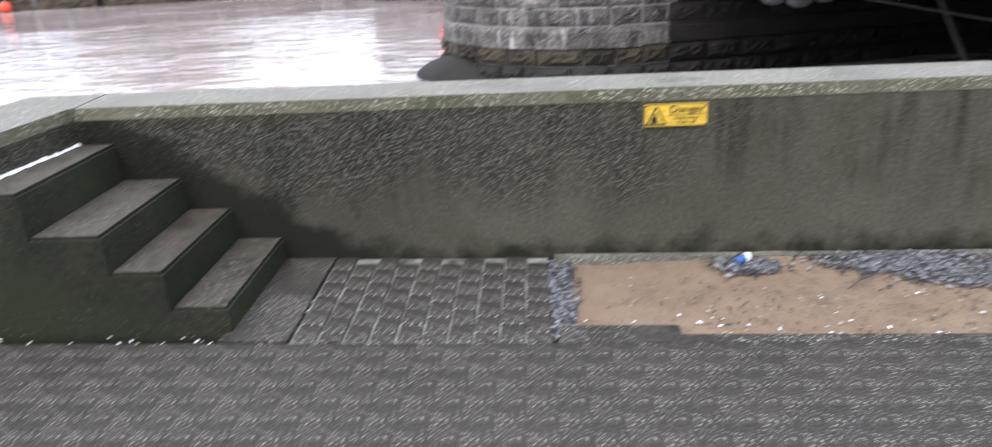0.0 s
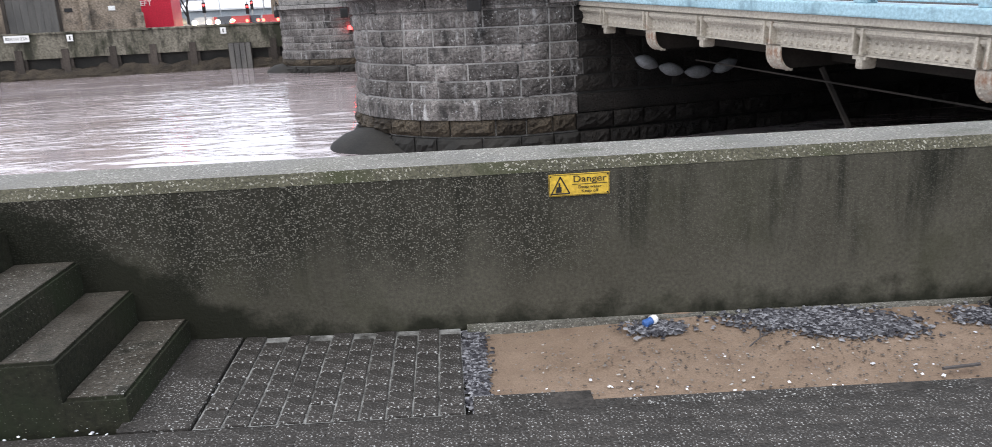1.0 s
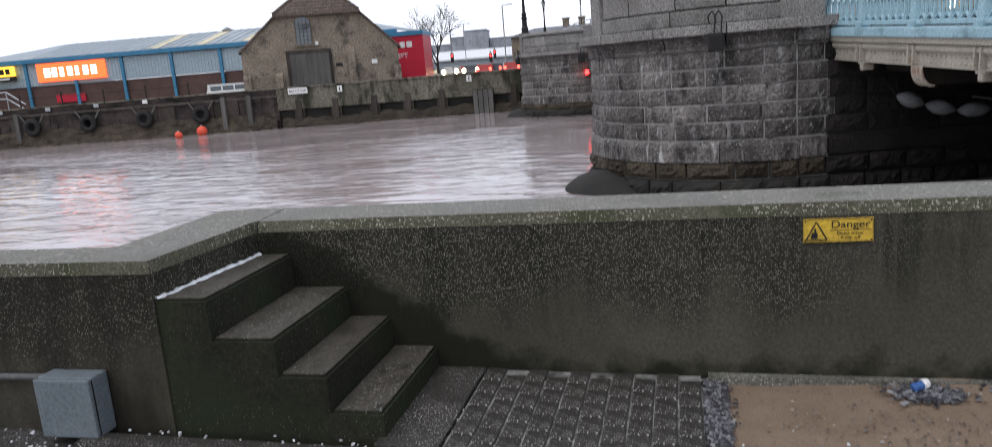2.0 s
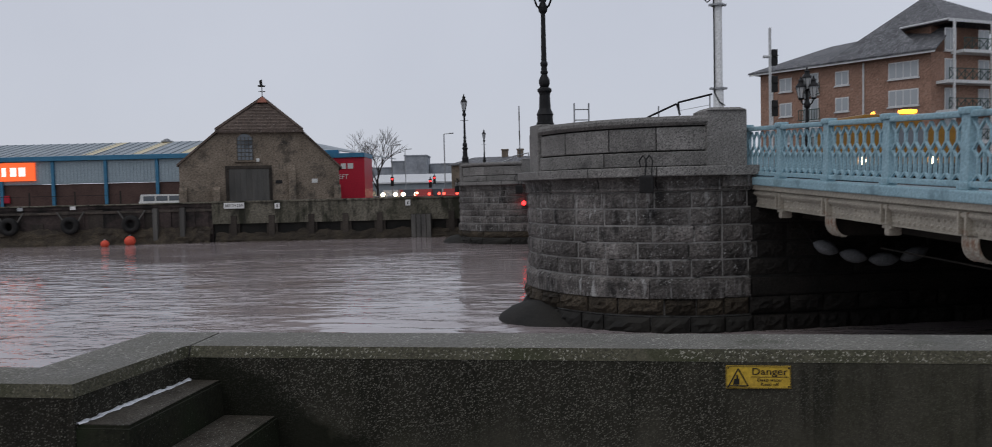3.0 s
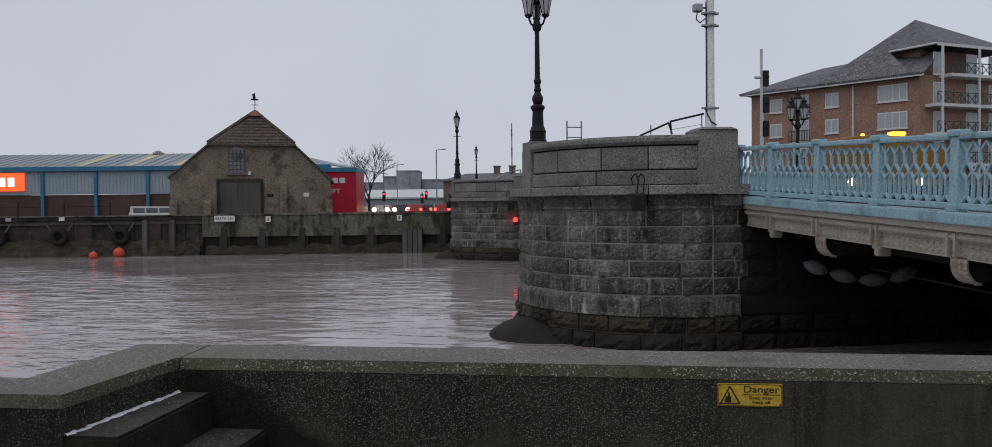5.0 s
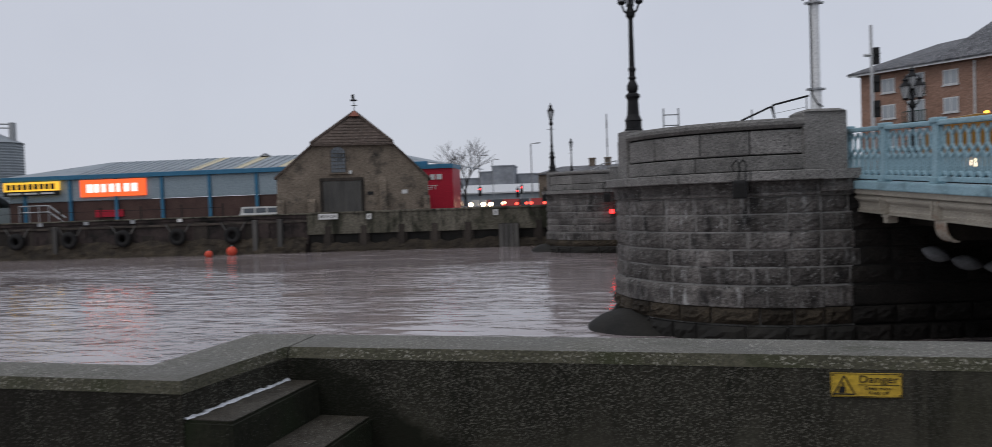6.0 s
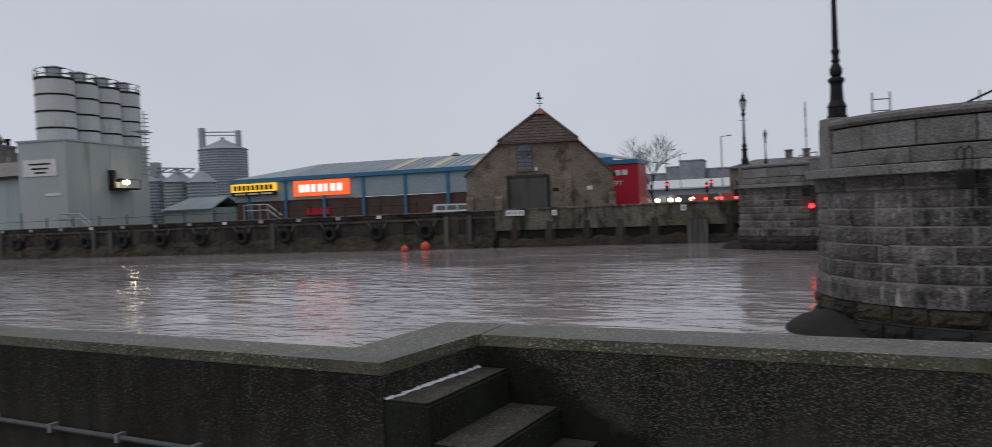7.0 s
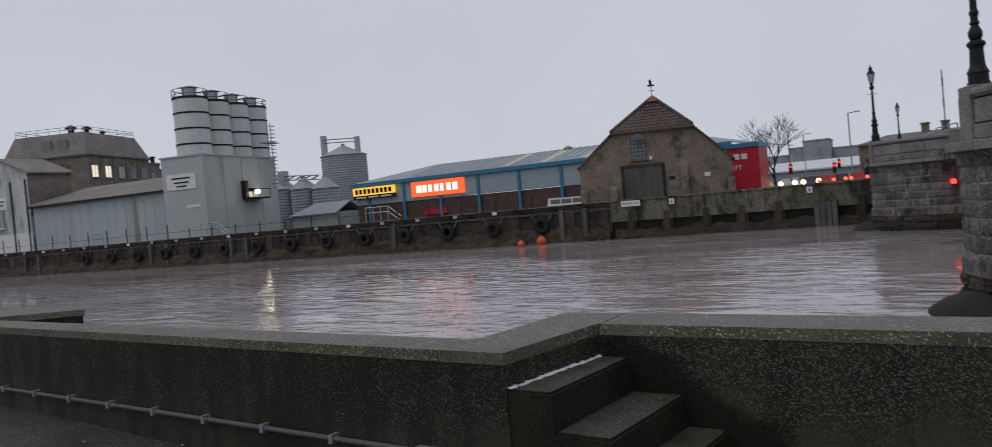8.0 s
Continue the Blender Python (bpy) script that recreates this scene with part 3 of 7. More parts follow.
def step_block(x0, x1, z):
    bm = boxed(x0, x1, 2.79, 3.605, -0.1, z)
    edges = [e for e in bm.edges if all(v.co.z > 0.05 for v in e.verts)]
    bmesh.ops.bevel(bm, geom=edges, offset=0.012, segments=2, affect="EDGES")
    return bm


steps = thing("concrete_steps", pose(0, 0, 0), "four worn mossy concrete steps rising to the flood wall", "steps", kind="structure")
STEPS = [(-1.285, 0.165), (-1.53, 0.332), (-1.76, 0.497), (-2.065, 0.685)]
for i, (x1, z) in enumerate(STEPS):
    x0 = STEPS[i + 1][0] if i < 3 else -2.33
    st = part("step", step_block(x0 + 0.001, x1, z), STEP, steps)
    # thin top sheet, several times lighter than the sides of the step
    part("tread", boxed(x0 + 0.012, x1 - 0.012, 2.805, 3.59, z + 0.0005, z + 0.004, bevel=0.0015), TREAD, st, "paler tread")


# ---- the bridge ----
ALONG = Vector((0.27, -0.963, 0)).normalized()
ACROSS = Vector((0.963, 0.27, 0)).normalized()
PIER_R = 2.95
TURN = math.atan2(ACROSS.y, ACROSS.x)
rng = random.Random(7)


def bridge_frame(x, y, z=0.0):
    """x across the bridge, y along it away from the near bank."""
    return Matrix.Translation((x, y, z)) @ Matrix.Rotation(TURN, 4, "Z")


def pier_outline(r, length, seg=32):
    pts = [(length, -r), (length, r)]
    return pts + [(r * math.cos(a), r * math.sin(a)) for a in [math.pi / 2 + math.pi * i / seg for i in range(seg + 1)]]


def rock_face(at, u0, u1, z0, z1, bulge, nu=7, nz=4, margin=0.022, depth=0.12):
    """A quarry-faced block: a flat drafted margin round a lumpy face. at(u, z, out) gives the place of a point."""
    bm = bmesh.new()
    us = [u0, u0 + margin] + [u0 + margin + (u1 - u0 - 2 * margin) * (i + rng.uniform(-0.25, 0.25)) / nu for i in range(1, nu)] + [u1 - margin, u1]
    zs = [z0, z0 + margin] + [z0 + margin + (z1 - z0 - 2 * margin) * (i + rng.uniform(-0.25, 0.25)) / nz for i in range(1, nz)] + [z1 - margin, z1]
    grid = []
    for b, z in enumerate(zs):
        inner_z = 1 < b < len(zs) - 2
        grid.append([bm.verts.new(at(u, z, rng.uniform(0.15, 1.0) * bulge if inner_z and 1 < a < len(us) - 2 else (0.0 if 0 < a < len(us) - 1 and 0 < b < len(zs) - 1 else -0.012)))
                     for a, u in enumerate(us)])
    for p, q in zip(grid, grid[1:]):
        for i in range(len(us) - 1):
            bm.faces.new((p[i], p[i + 1], q[i + 1], q[i]))
    rim = grid[0] + [r[-1] for r in grid[1:]] + grid[-1][-2::-1] + [r[0] for r in grid[-2:0:-1]]
    where = [(u, zs[0]) for u in us] + [(us[-1], z) for z in zs[1:]] + [(u, zs[-1]) for u in us[-2::-1]] + [(us[0], z) for z in zs[-2:0:-1]]
    back = [bm.verts.new(at(u, z, -depth)) for u, z in where]
    for i in range(len(rim)):
        k = (i + 1) % len(rim)
        bm.faces.new((rim[i], back[i], back[k], rim[k]))
    return bm


def rough_front(bm, amount):
    """Quarry-faced relief: pushes the outer corners of a block in and out."""
    for v in bm.verts:
        v.co += Vector((rng.uniform(-1, 1), rng.uniform(-1, 1), rng.uniform(-0.4, 0.4))) * amount
    return bm


COURSES = [(1.52, 1.215), (1.215, 0.905), (0.905, 0.595), (0.595, 0.285), (0.285, -0.03)]


def build_pier(at, label, face_length, sizes, length=30.0, a_start=1.5 * math.pi, a_end=0.6 * math.pi):
    pier = thing("bridge_pier", at, label, "bridge pier", "stone piers of the bridge")
    part("core", prism(bmesh.new(), pier_outline(PIER_R - 0.022, length), -2.0, 1.55), MORTAR, pier)
    part("pier_top", prism(bmesh.new(), pier_outline(PIER_R - 0.1, length), 1.55, 1.93), DARKJOINT, pier)
    # dark sheet over the pale core, painting in the shade under the span
    part("core", boxed(0.55, length, -PIER_R + 0.016, -PIER_R + 0.09, -2.0, 1.545), DARKJOINT, pier)
    gap = 0.028

    def ring(z1, z0, r, material, name, relief, sizes):
        a = a_start
        k = 0
        while a > a_end:
            w = sizes[k % len(sizes)] * rng.uniform(0.85, 1.15)
            a2 = a - w / r
            rr = r + rng.uniform(-0.012, 0.012)
            bm = rock_face(lambda u, z, out: ((rr + out) * math.cos(u / r), (rr + out) * math.sin(u / r), z), a2 * r + gap, a * r, z0 + gap, z1, relief)
            part(name, bm, material, pier)
            a, k = a2, k + 1
        x = 0.0
        while x < face_length:
            w = sizes[k % len(sizes)] * rng.uniform(0.85, 1.15)
            bm = rock_face(lambda u, z, out: (u, -r - out, z), x + gap, x + w, z0 + gap, z1, relief)
            # blocks under the span switch to the stone coloured for shade
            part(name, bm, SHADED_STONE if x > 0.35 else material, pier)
            x, k = x + w, k + 1

    for i, (z1, z0) in enumerate(COURSES):
        ring(z1, z0, PIER_R, GRANITE, "stone_block", 0.034, sizes[i % 2:] + sizes[:i % 2])
    # sloping plinth course, then two courses under the tide mark
    a = a_start
    while a > a_end:
        w = 1.25 * rng.uniform(0.9, 1.1)
        a2 = a - w / PIER_R
        bm = bmesh.new()
        rows = []
        for i in range(5):
            t = a2 + 0.005 + (a - a2 - 0.005) * i / 4
            rows.append([bm.verts.new((r * math.cos(t), r * math.sin(t), z)) for r, z in ((PIER_R - 0.1, -0.39), (PIER_R + 0.075, -0.39), (PIER_R + 0.07, -0.12), (PIER_R + 0.0, -0.035), (PIER_R - 0.1, -0.035))])
        for p, q in zip(rows, rows[1:]):
            for i in range(5):
                bm.faces.new((p[i], q[i], q[(i + 1) % 5], p[(i + 1) % 5]))
        bm.faces.new(rows[0])
        bm.faces.new(rows[-1][::-1])
        part("plinth_stone", rough_front(bm, 0.006), GRANITE, pier)
        a = a2
    part("plinth_stone", box(bmesh.new(), 0.01, 0.52, -PIER_R - 0.06, -PIER_R + 0.1, -0.39, -0.04, bevel=0.05), GRANITE, pier)
    # the plinth beneath the span also takes the shade-coloured stone
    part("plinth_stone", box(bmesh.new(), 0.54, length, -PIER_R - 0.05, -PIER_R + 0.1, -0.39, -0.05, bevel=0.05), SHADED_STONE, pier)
    for z1, z0, out, mat_ in ((-0.40, -0.72, 0.05, WEED), (-0.73, -1.1, 0.10, MUD)):
        ring(z1, z0, PIER_R + out, mat_, "stone_block", 0.07, sizes)
    # cornice: cove below, flat lip above
    for r0, r1, z0, z1, mat_, nm, sz in ((PIER_R - 0.1, PIER_R + 0.21, 1.80, 1.97, GRANITE_TOP, "cornice_lip", 1.35), (PIER_R - 0.1, PIER_R + 0.04, 1.54, 1.60, GRANITE, "cornice_fillet", 1.15)):
        a = a_start
        while a > a_end:
            a2 = a - sz * rng.uniform(0.9, 1.1) / r1
            part(nm, arc_block((0, 0), r0, r1, a2 + 0.006, a, z0, z1, 5, 0.016), mat_, pier)
            a = a2
        part(nm, boxed(0.003, 0.62, -r1, -r0, z0, z1), mat_, pier)
    a = a_start
    while a > a_end:
        a2 = a - 1.15 * rng.uniform(0.9, 1.1) / PIER_R
        bm = bmesh.new()
        rows = []
        prof = [(PIER_R - 0.1, 1.60)] + [(PIER_R + 0.03 + 0.10 * (1 - math.cos(k / 5 * math.pi / 2)), 1.60 + 0.195 * math.sin(k / 5 * math.pi / 2)) for k in range(6)] + [(PIER_R - 0.1, 1.795)]
        for i in range(5):
            t = a2 + 0.008 + (a - a2 - 0.008) * i / 4
            rows.append([bm.verts.new((r * math.cos(t), r * math.sin(t), z)) for r, z in prof])
        for p, q in zip(rows, rows[1:]):
            for i in range(len(prof)):
                bm.faces.new((p[i], q[i], q[(i + 1) % len(prof)], p[(i + 1) % len(prof)]))
        bm.faces.new(rows[0])
        bm.faces.new(rows[-1][::-1])
        part("cornice_cove", bm, GRANITE, pier)
        a = a2
    part("cornice_cove", boxed(0.003, 0.60, -PIER_R - 0.1, -PIER_R + 0.1, 1.60, 1.795), GRANITE, pier)
    # parapet: two courses, rounded coping, end pilaster, pedestal at the tip
    ro, ri = PIER_R - 0.06, PIER_R - 0.42
    for z0, z1, sz, out in ((1.985, 2.24, 1.75, 0.03), (2.265, 2.675, 0.95, 0.0)):
        a = math.radians(265.5)
        while a > math.radians(194):
            a2 = max(a - sz * rng.uniform(0.92, 1.08) / ro, math.radians(193))
            part("parapet_stone", arc_block((0, 0), ri, ro + out, a2 + 0.008, a, z0, z1, 4, 0.012), GRANITE_TOP, pier)
            a = a2
    # backs the dark joints, and paints the shadow line beneath the coping
    part("parapet_core", arc_block((0, 0), ri + 0.02, ro - 0.035, math.radians(193), math.radians(265.4), 1.96, 2.72, 12, 0.0), DARKJOINT, pier)
    a = math.radians(265.5)
    while a > math.radians(194):
        a2 = max(a - 1.6 * rng.uniform(0.92, 1.08) / ro, math.radians(193))
        part("coping_stone", arc_block((0, 0), ri - 0.06, ro + 0.07, a2 + 0.003, a, 2.705, 2.87, 6, 0.055), GRANITE_TOP, pier)
        a = a2
    part("parapet_back", arc_block((0, 0), ri, ro, math.radians(100), math.radians(181), 1.97, 2.8, 10, 0.03), GRANITE_TOP, pier)
    bm = boxed(-0.25, 0.50, -PIER_R + 0.02, -PIER_R + 0.66, 1.97, 2.96, bevel=0.015)
    bmesh.ops.create_cone(bm, cap_ends=True, segments=4, radius1=0.50, radius2=0.38, depth=0.05,
                          matrix=Matrix.Translation((0.125, -PIER_R + 0.34, 2.985)) @ Matrix.Rotation(math.pi / 4, 4, "Z"))
    part("pilaster", bm, GRANITE_TOP, pier)
    m = Matrix.Rotation(math.radians(187), 4, "Z") @ Matrix.Translation((PIER_R - 0.28, 0, 0))
    part("lamp_pedestal", box(bmesh.new(), -0.24, 0.26, -0.27, 0.27, 1.97, 2.93, m, bevel=0.02), GRANITE_TOP, pier)
    return pier


def footing(at, label):
    """The dark low apron of the pier at the water."""
    bm = bmesh.new()
    seg = 40
    prof = [(PIER_R + 1.1, -1.6), (PIER_R + 0.92, -1.05), (PIER_R + 0.75, -0.84), (PIER_R + 0.5, -0.70), (PIER_R + 0.2, -0.63), (PIER_R - 0.2, -0.62)]
    rows = []
    for r, z in prof:
        # the apron reaches out at the tip and hugs the near face
        rows.append([bm.verts.new((r * math.cos(t), (PIER_R + (r - PIER_R) * 0.14) * math.sin(t), z - 5.0 * (1 - abs(math.cos(t)))))
                     for i, t in enumerate([math.pi / 2 + math.pi * k / seg for k in range(seg + 1)])])
    for p, q in zip(rows, rows[1:]):
        for i in range(seg):
            bm.faces.new((p[i], p[i + 1], q[i + 1], q[i]))
    return tagged(part("pier_apron", bm, MUD, at=at, round_=True), label, "pier footing", "pier footings")


NEAR_PIER, FAR_PIER = bridge_frame(1.17, 16.9), bridge_frame(-4.6, 38.9)
pier_near = build_pier(NEAR_PIER, "round-ended granite bridge pier with rusticated courses and parapet", 9.5, [0.58, 0.64, 0.92, 0.55, 0.68])
pier_far = build_pier(FAR_PIER, "far granite bridge pier with a round end and slimy base", 2.0, [1.0, 1.3, 0.9])
footing(NEAR_PIER @ pose(0, 0, 0, 0, 0, 14), "dark wet apron round the foot of the pier")
footing(FAR_PIER, "dark slimy apron round the far pier's foot")


# ---- lamps on the bridge ----
def lantern(parent, m, s=1.0):
    bm = bmesh.new()
    lathe(bm, [(0.065 * s, 0), (0.135 * s, 0.36 * s)], 6, m)
    part("lantern_glass", bm, LANTERN, parent, "clear lantern glass")
    bm = bmesh.new()
    for i in range(6):
        a = math.pi * 2 * i / 6
        rod(bm, m @ Vector((0.067 * s * math.cos(a), 0.067 * s * math.sin(a), 0)), m @ Vector((0.138 * s * math.cos(a), 0.138 * s * math.sin(a), 0.36 * s)), 0.009 * s, 5)
    lathe(bm, [(0.05 * s, -0.05 * s), (0.085 * s, -0.01 * s), (0.07 * s, 0.01 * s)], 12, m)
    lathe(bm, [(0.15 * s, 0.36 * s), (0.145 * s, 0.39 * s), (0.07 * s, 0.50 * s), (0.06 * s, 0.55 * s), (0.085 * s, 0.57 * s), (0.03 * s, 0.63 * s), (0.012 * s, 0.72 * s)], 12, m)
    part("lantern_frame", bm, IRON, parent)


def street_lamp(at, label, lanterns):
    lamp = thing("street_lamp", at, label, "lamp post", "cast-iron lamps of the bridge")
    part("base", lathe(bmesh.new(), [(0.185, 0), (0.185, 0.05), (0.165, 0.06), (0.165, 0.20), (0.18, 0.22), (0.15, 0.28), (0.125, 0.34), (0.11, 0.62), (0.12, 0.66), (0.15, 0.70), (0.15, 0.74), (0.10, 0.78)], 12), IRON, lamp)
    part("bulb", lathe(bmesh.new(), [(0.085, 0.78), (0.115, 0.86), (0.115, 0.93), (0.07, 1.02), (0.06, 1.05)], 12), IRON, lamp, round_=True)
    part("shaft", lathe(bmesh.new(), [(0.062, 1.05), (0.08, 1.07), (0.08, 1.10), (0.062, 1.12), (0.062, 1.20), (0.078, 1.24), (0.078, 1.28), (0.058, 1.31), (0.046, 2.25), (0.05, 2.28), (0.09, 2.33), (0.10, 2.40), (0.06, 2.50), (0.045, 2.54)], 12), IRON, lamp)
    if lanterns == 1:
        part("ladder_bar", rods([((-0.2, 0, 2.1), (0.2, 0, 2.1))], 0.012), IRON, lamp)
        lantern(lamp, pose(0, 0, 2.58), 1.15)
    else:
        for i in range(lanterns):
            a = math.radians(200 + 360 * i / lanterns)
            x, y = 0.2 * math.cos(a), 0.2 * math.sin(a)
            part("arm", rods([((0, 0, 2.36), (x * 0.7, y * 0.7, 2.42)), ((x * 0.7, y * 0.7, 2.42), (x, y, 2.56))], 0.02), IRON, lamp)
            lantern(lamp, pose(x, y, 2.6))
        part("arm", rods([((0, 0, 2.5), (0, 0, 2.85))], 0.03), IRON, lamp)
        lantern(lamp, pose(0, 0, 2.9))
    return lamp


tip = Vector(((PIER_R - 0.28) * math.cos(math.radians(187)), (PIER_R - 0.28) * math.sin(math.radians(187)), 2.93))
street_lamp(NEAR_PIER @ Matrix.Translation(tip), "black cast-iron lamp post with chipped paint and lantern cluster", 3)
street_lamp(FAR_PIER @ Matrix.Translation(tip), "black cast-iron lamp post with a single lantern", 1)
approach = thing("bridge_approach", pose(-10.6, 66, 0.2), "masonry approach wall of the bridge on the far bank", "wall")
part("wall", boxed(-0.5, 6, -0.6, 12, 0, 3.0), GRANITE, approach)
part("coping", boxed(-0.6, 6, -0.7, 12, 3.0, 3.1), GRANITE_TOP, approach)
street_lamp(pose(-10.6, 66, 3.3), "distant black lamp post with a single lantern", 1)
street_lamp(pose(7.4, 30.6, 1.75) @ Matrix.Diagonal((1.3, 1.3, 1.15, 1)), "black lamp post with a lantern cluster on the bridge", 3)

# ---- deck and railing of the near span ----
SLOPE = math.degrees(math.atan(0.045))
DECK = bridge_frame(2.5, 14.5) @ pose(0, 0, 0, SLOPE, 0, 0)
deck = thing("bridge_deck", DECK, "bridge span with blue fascia over cream riveted girders", "bridge")
# 30 m width and the unseen abutment are added to keep daylight out below
part("roadway", boxed(0.12, 30, -17, 8.0, 1.40, 1.62), DARKSTEEL, deck, "dark underside and roadway")
part("abutment", boxed(0.35, 30, -17, -11.2, -3.0, 1.395), SHADED_STONE, deck, "unseen dark abutment added to shade the roadway's underside")
bm = boxed(-0.10, 0.18, -17, 0.28, 1.63, 1.77, bevel=0.02)
part("fascia", bm, BLUE, deck, "pale blue painted fascia")
bm = bmesh.new()
box(bm, -0.06, 0.11, -17, 0.28, 1.55, 1.628)
part("fascia_lip", bm, CREAM, deck)
# roll moulding and riveted web under the fascia
bm = bmesh.new()
for k in range(6):
    a0, a1 = math.pi * k / 6 / 1.0, math.pi * (k + 1) / 6
    box(bm, 0.02 - 0.055 * math.sin((a0 + a1) / 2), 0.11, -17, 0.2, 1.545 - 0.12 * (k + 1) / 6, 1.545 - 0.12 * k / 6 - 0.001)
part("girder_moulding", bm, CREAM, deck)
part("girder_web", boxed(0.03, 0.10, -17, 0.2, 1.26, 1.432), CREAM, deck, "cream riveted girder web")
part("girder_flange", boxed(0.02, 0.30, -17, 0.2, 1.235, 1.258), CREAM, deck)
bm = bmesh.new()
rv = []
for row in (1.30, 1.385):
    y = 0.1
    while y > -12:
        rv.append((0.03, y, row))
        y -= 0.105
verts, faces = [], []
for x, y, z in rv:
    o = len(verts)
    verts += [(x, y - 0.021, z - 0.021), (x, y + 0.021, z - 0.021), (x, y + 0.021, z + 0.021), (x, y - 0.021, z + 0.021),
              (x - 0.022, y - 0.007, z - 0.007), (x - 0.022, y + 0.007, z - 0.007), (x - 0.022, y + 0.007, z + 0.007), (x - 0.022, y - 0.007, z + 0.007)]
    faces += [(o, o + 1, o + 5, o + 4), (o + 1, o + 2, o + 6, o + 5), (o + 2, o + 3, o + 7, o + 6), (o + 3, o, o + 4, o + 7), (o + 4, o + 5, o + 6, o + 7)]
me = bpy.data.meshes.new("rivets")
me.from_pydata(verts, [], faces)
tagged(part("rivets", me, CREAM, deck), kind="stuff")

POST_S = [1.13 + 1.43 * k for k in range(-1, 10)]


def cross_girder():
    """A curved-ended cross beam: its flange sweeps up to the edge."""
    bm = bmesh.new()
    path = [(0.02, 1.26)] + [(0.02 + 0.19 * (1 - math.cos(a)), 1.18 - 0.24 * math.sin(a)) for a in [math.pi / 2 * k / 7 for k in range(8)]]
    lo = [[bm.verts.new((x, sy, z)) for x, z in path] for sy in (-0.13, 0.13)]
    up = [[bm.verts.new((x + 0.02, sy, z + 0.025)) for x, z in path] for sy in (-0.13, 0.13)]
    for i in range(len(path) - 1):
        bm.faces.new((lo[0][i], lo[0][i + 1], lo[1][i + 1], lo[1][i]))
        bm.faces.new((up[0][i], up[0][i + 1], up[1][i + 1], up[1][i]))
        for a in (0, 1):
            bm.faces.new((lo[a][i], lo[a][i + 1], up[a][i + 1], up[a][i]))
    for x, z in path[1:-1:1]:
        for sy in (-0.09, 0.09):
            box(bm, x - 0.007, x + 0.012, sy - 0.011, sy + 0.011, z - 0.007, z + 0.012)
    return mesh_of("bracket", bm)


def girder_web():
    bm = bmesh.new()
    path = [(0.05, 1.26)] + [(0.05 + 0.19 * (1 - math.cos(a)), 1.19 - 0.235 * math.sin(a)) for a in [math.pi / 2 * k / 7 for k in range(8)]] + [(15.0, 0.955), (15.0, 1.39), (0.05, 1.39)]
    prism(bm, [(x, z) for x, z in path], -0.02, 0.02, Matrix.Rotation(math.pi / 2, 4, "X"))
    return mesh_of("bracket_web", bm)


bracket_me, web_me = cross_girder(), girder_web()
stiff_me = mesh_of("stiffener", box(boxed(-0.055, 0.03, -0.075, -0.045, 1.26, 1.52), -0.055, 0.03, 0.045, 0.075, 1.26, 1.52))
stiff_rust = mesh_of("stiffener", box(boxed(-0.055, 0.03, -0.075, -0.045, 1.26, 1.52), -0.055, 0.03, 0.045, 0.075, 1.26, 1.52))
small_me = mesh_of("small_bracket", box(boxed(0.0, 0.2, -0.05, 0.05, 1.10, 1.235, bevel=0.03), 0.0, 0.06, -0.09, 0.09, 1.2, 1.234))
for k, s in enumerate(POST_S):
    part("stiffener", stiff_rust if k % 2 == 0 else stiff_me, RUSTCREAM if k % 2 == 0 else CREAM, deck, "rust-streaked stiffener" if k % 2 == 0 else "", at=pose(0, -s, 0))
    if k % 2 == 0 and k > 0:
        part("bracket", bracket_me, RUSTCREAM, deck, "cream curved bracket with rust streaks", at=pose(0, -s - 0.05, 0))
        # web coloured dark, not cream, to paint the shade under the deck
        part("bracket_web", web_me, DARKSTEEL, deck, at=pose(0, -s - 0.05, 0))
    else:
        part("small_bracket", small_me, CREAM, deck, at=pose(0, -s, 0))
for x in (0.9, 3.2, 5.5, 8.0):
    part("stringer", boxed(x, x + 0.16, -17, 0.2, 1.0, 1.39), DARKSTEEL, deck)

railing = thing("bridge_railing", DECK, "pale blue ornate cast-iron bridge railing with lattice balusters", "railing")
post_me = mesh_of("post", box(box(boxed(-0.045, 0.055, -0.07, 0.07, 1.77, 2.62, bevel=0.012), -0.075, 0.085, -0.10, 0.10, 2.62, 2.70, bevel=0.02), -0.07, 0.08, -0.09, 0.09, 1.77, 1.86, bevel=0.012))


def bar(bm, y0, z0, y1, z1, w=0.024, d=0.035):
    a, b = Vector((0, y0, z0)), Vector((0, y1, z1))
    ln = (b - a).length
    m = Matrix.Translation((a + b) / 2) @ Matrix.Rotation(math.atan2(-(y1 - y0), z1 - z0), 4, "X")
    return box(bm, -d / 2, d / 2, -w / 2, w / 2, -ln / 2, ln / 2, m)


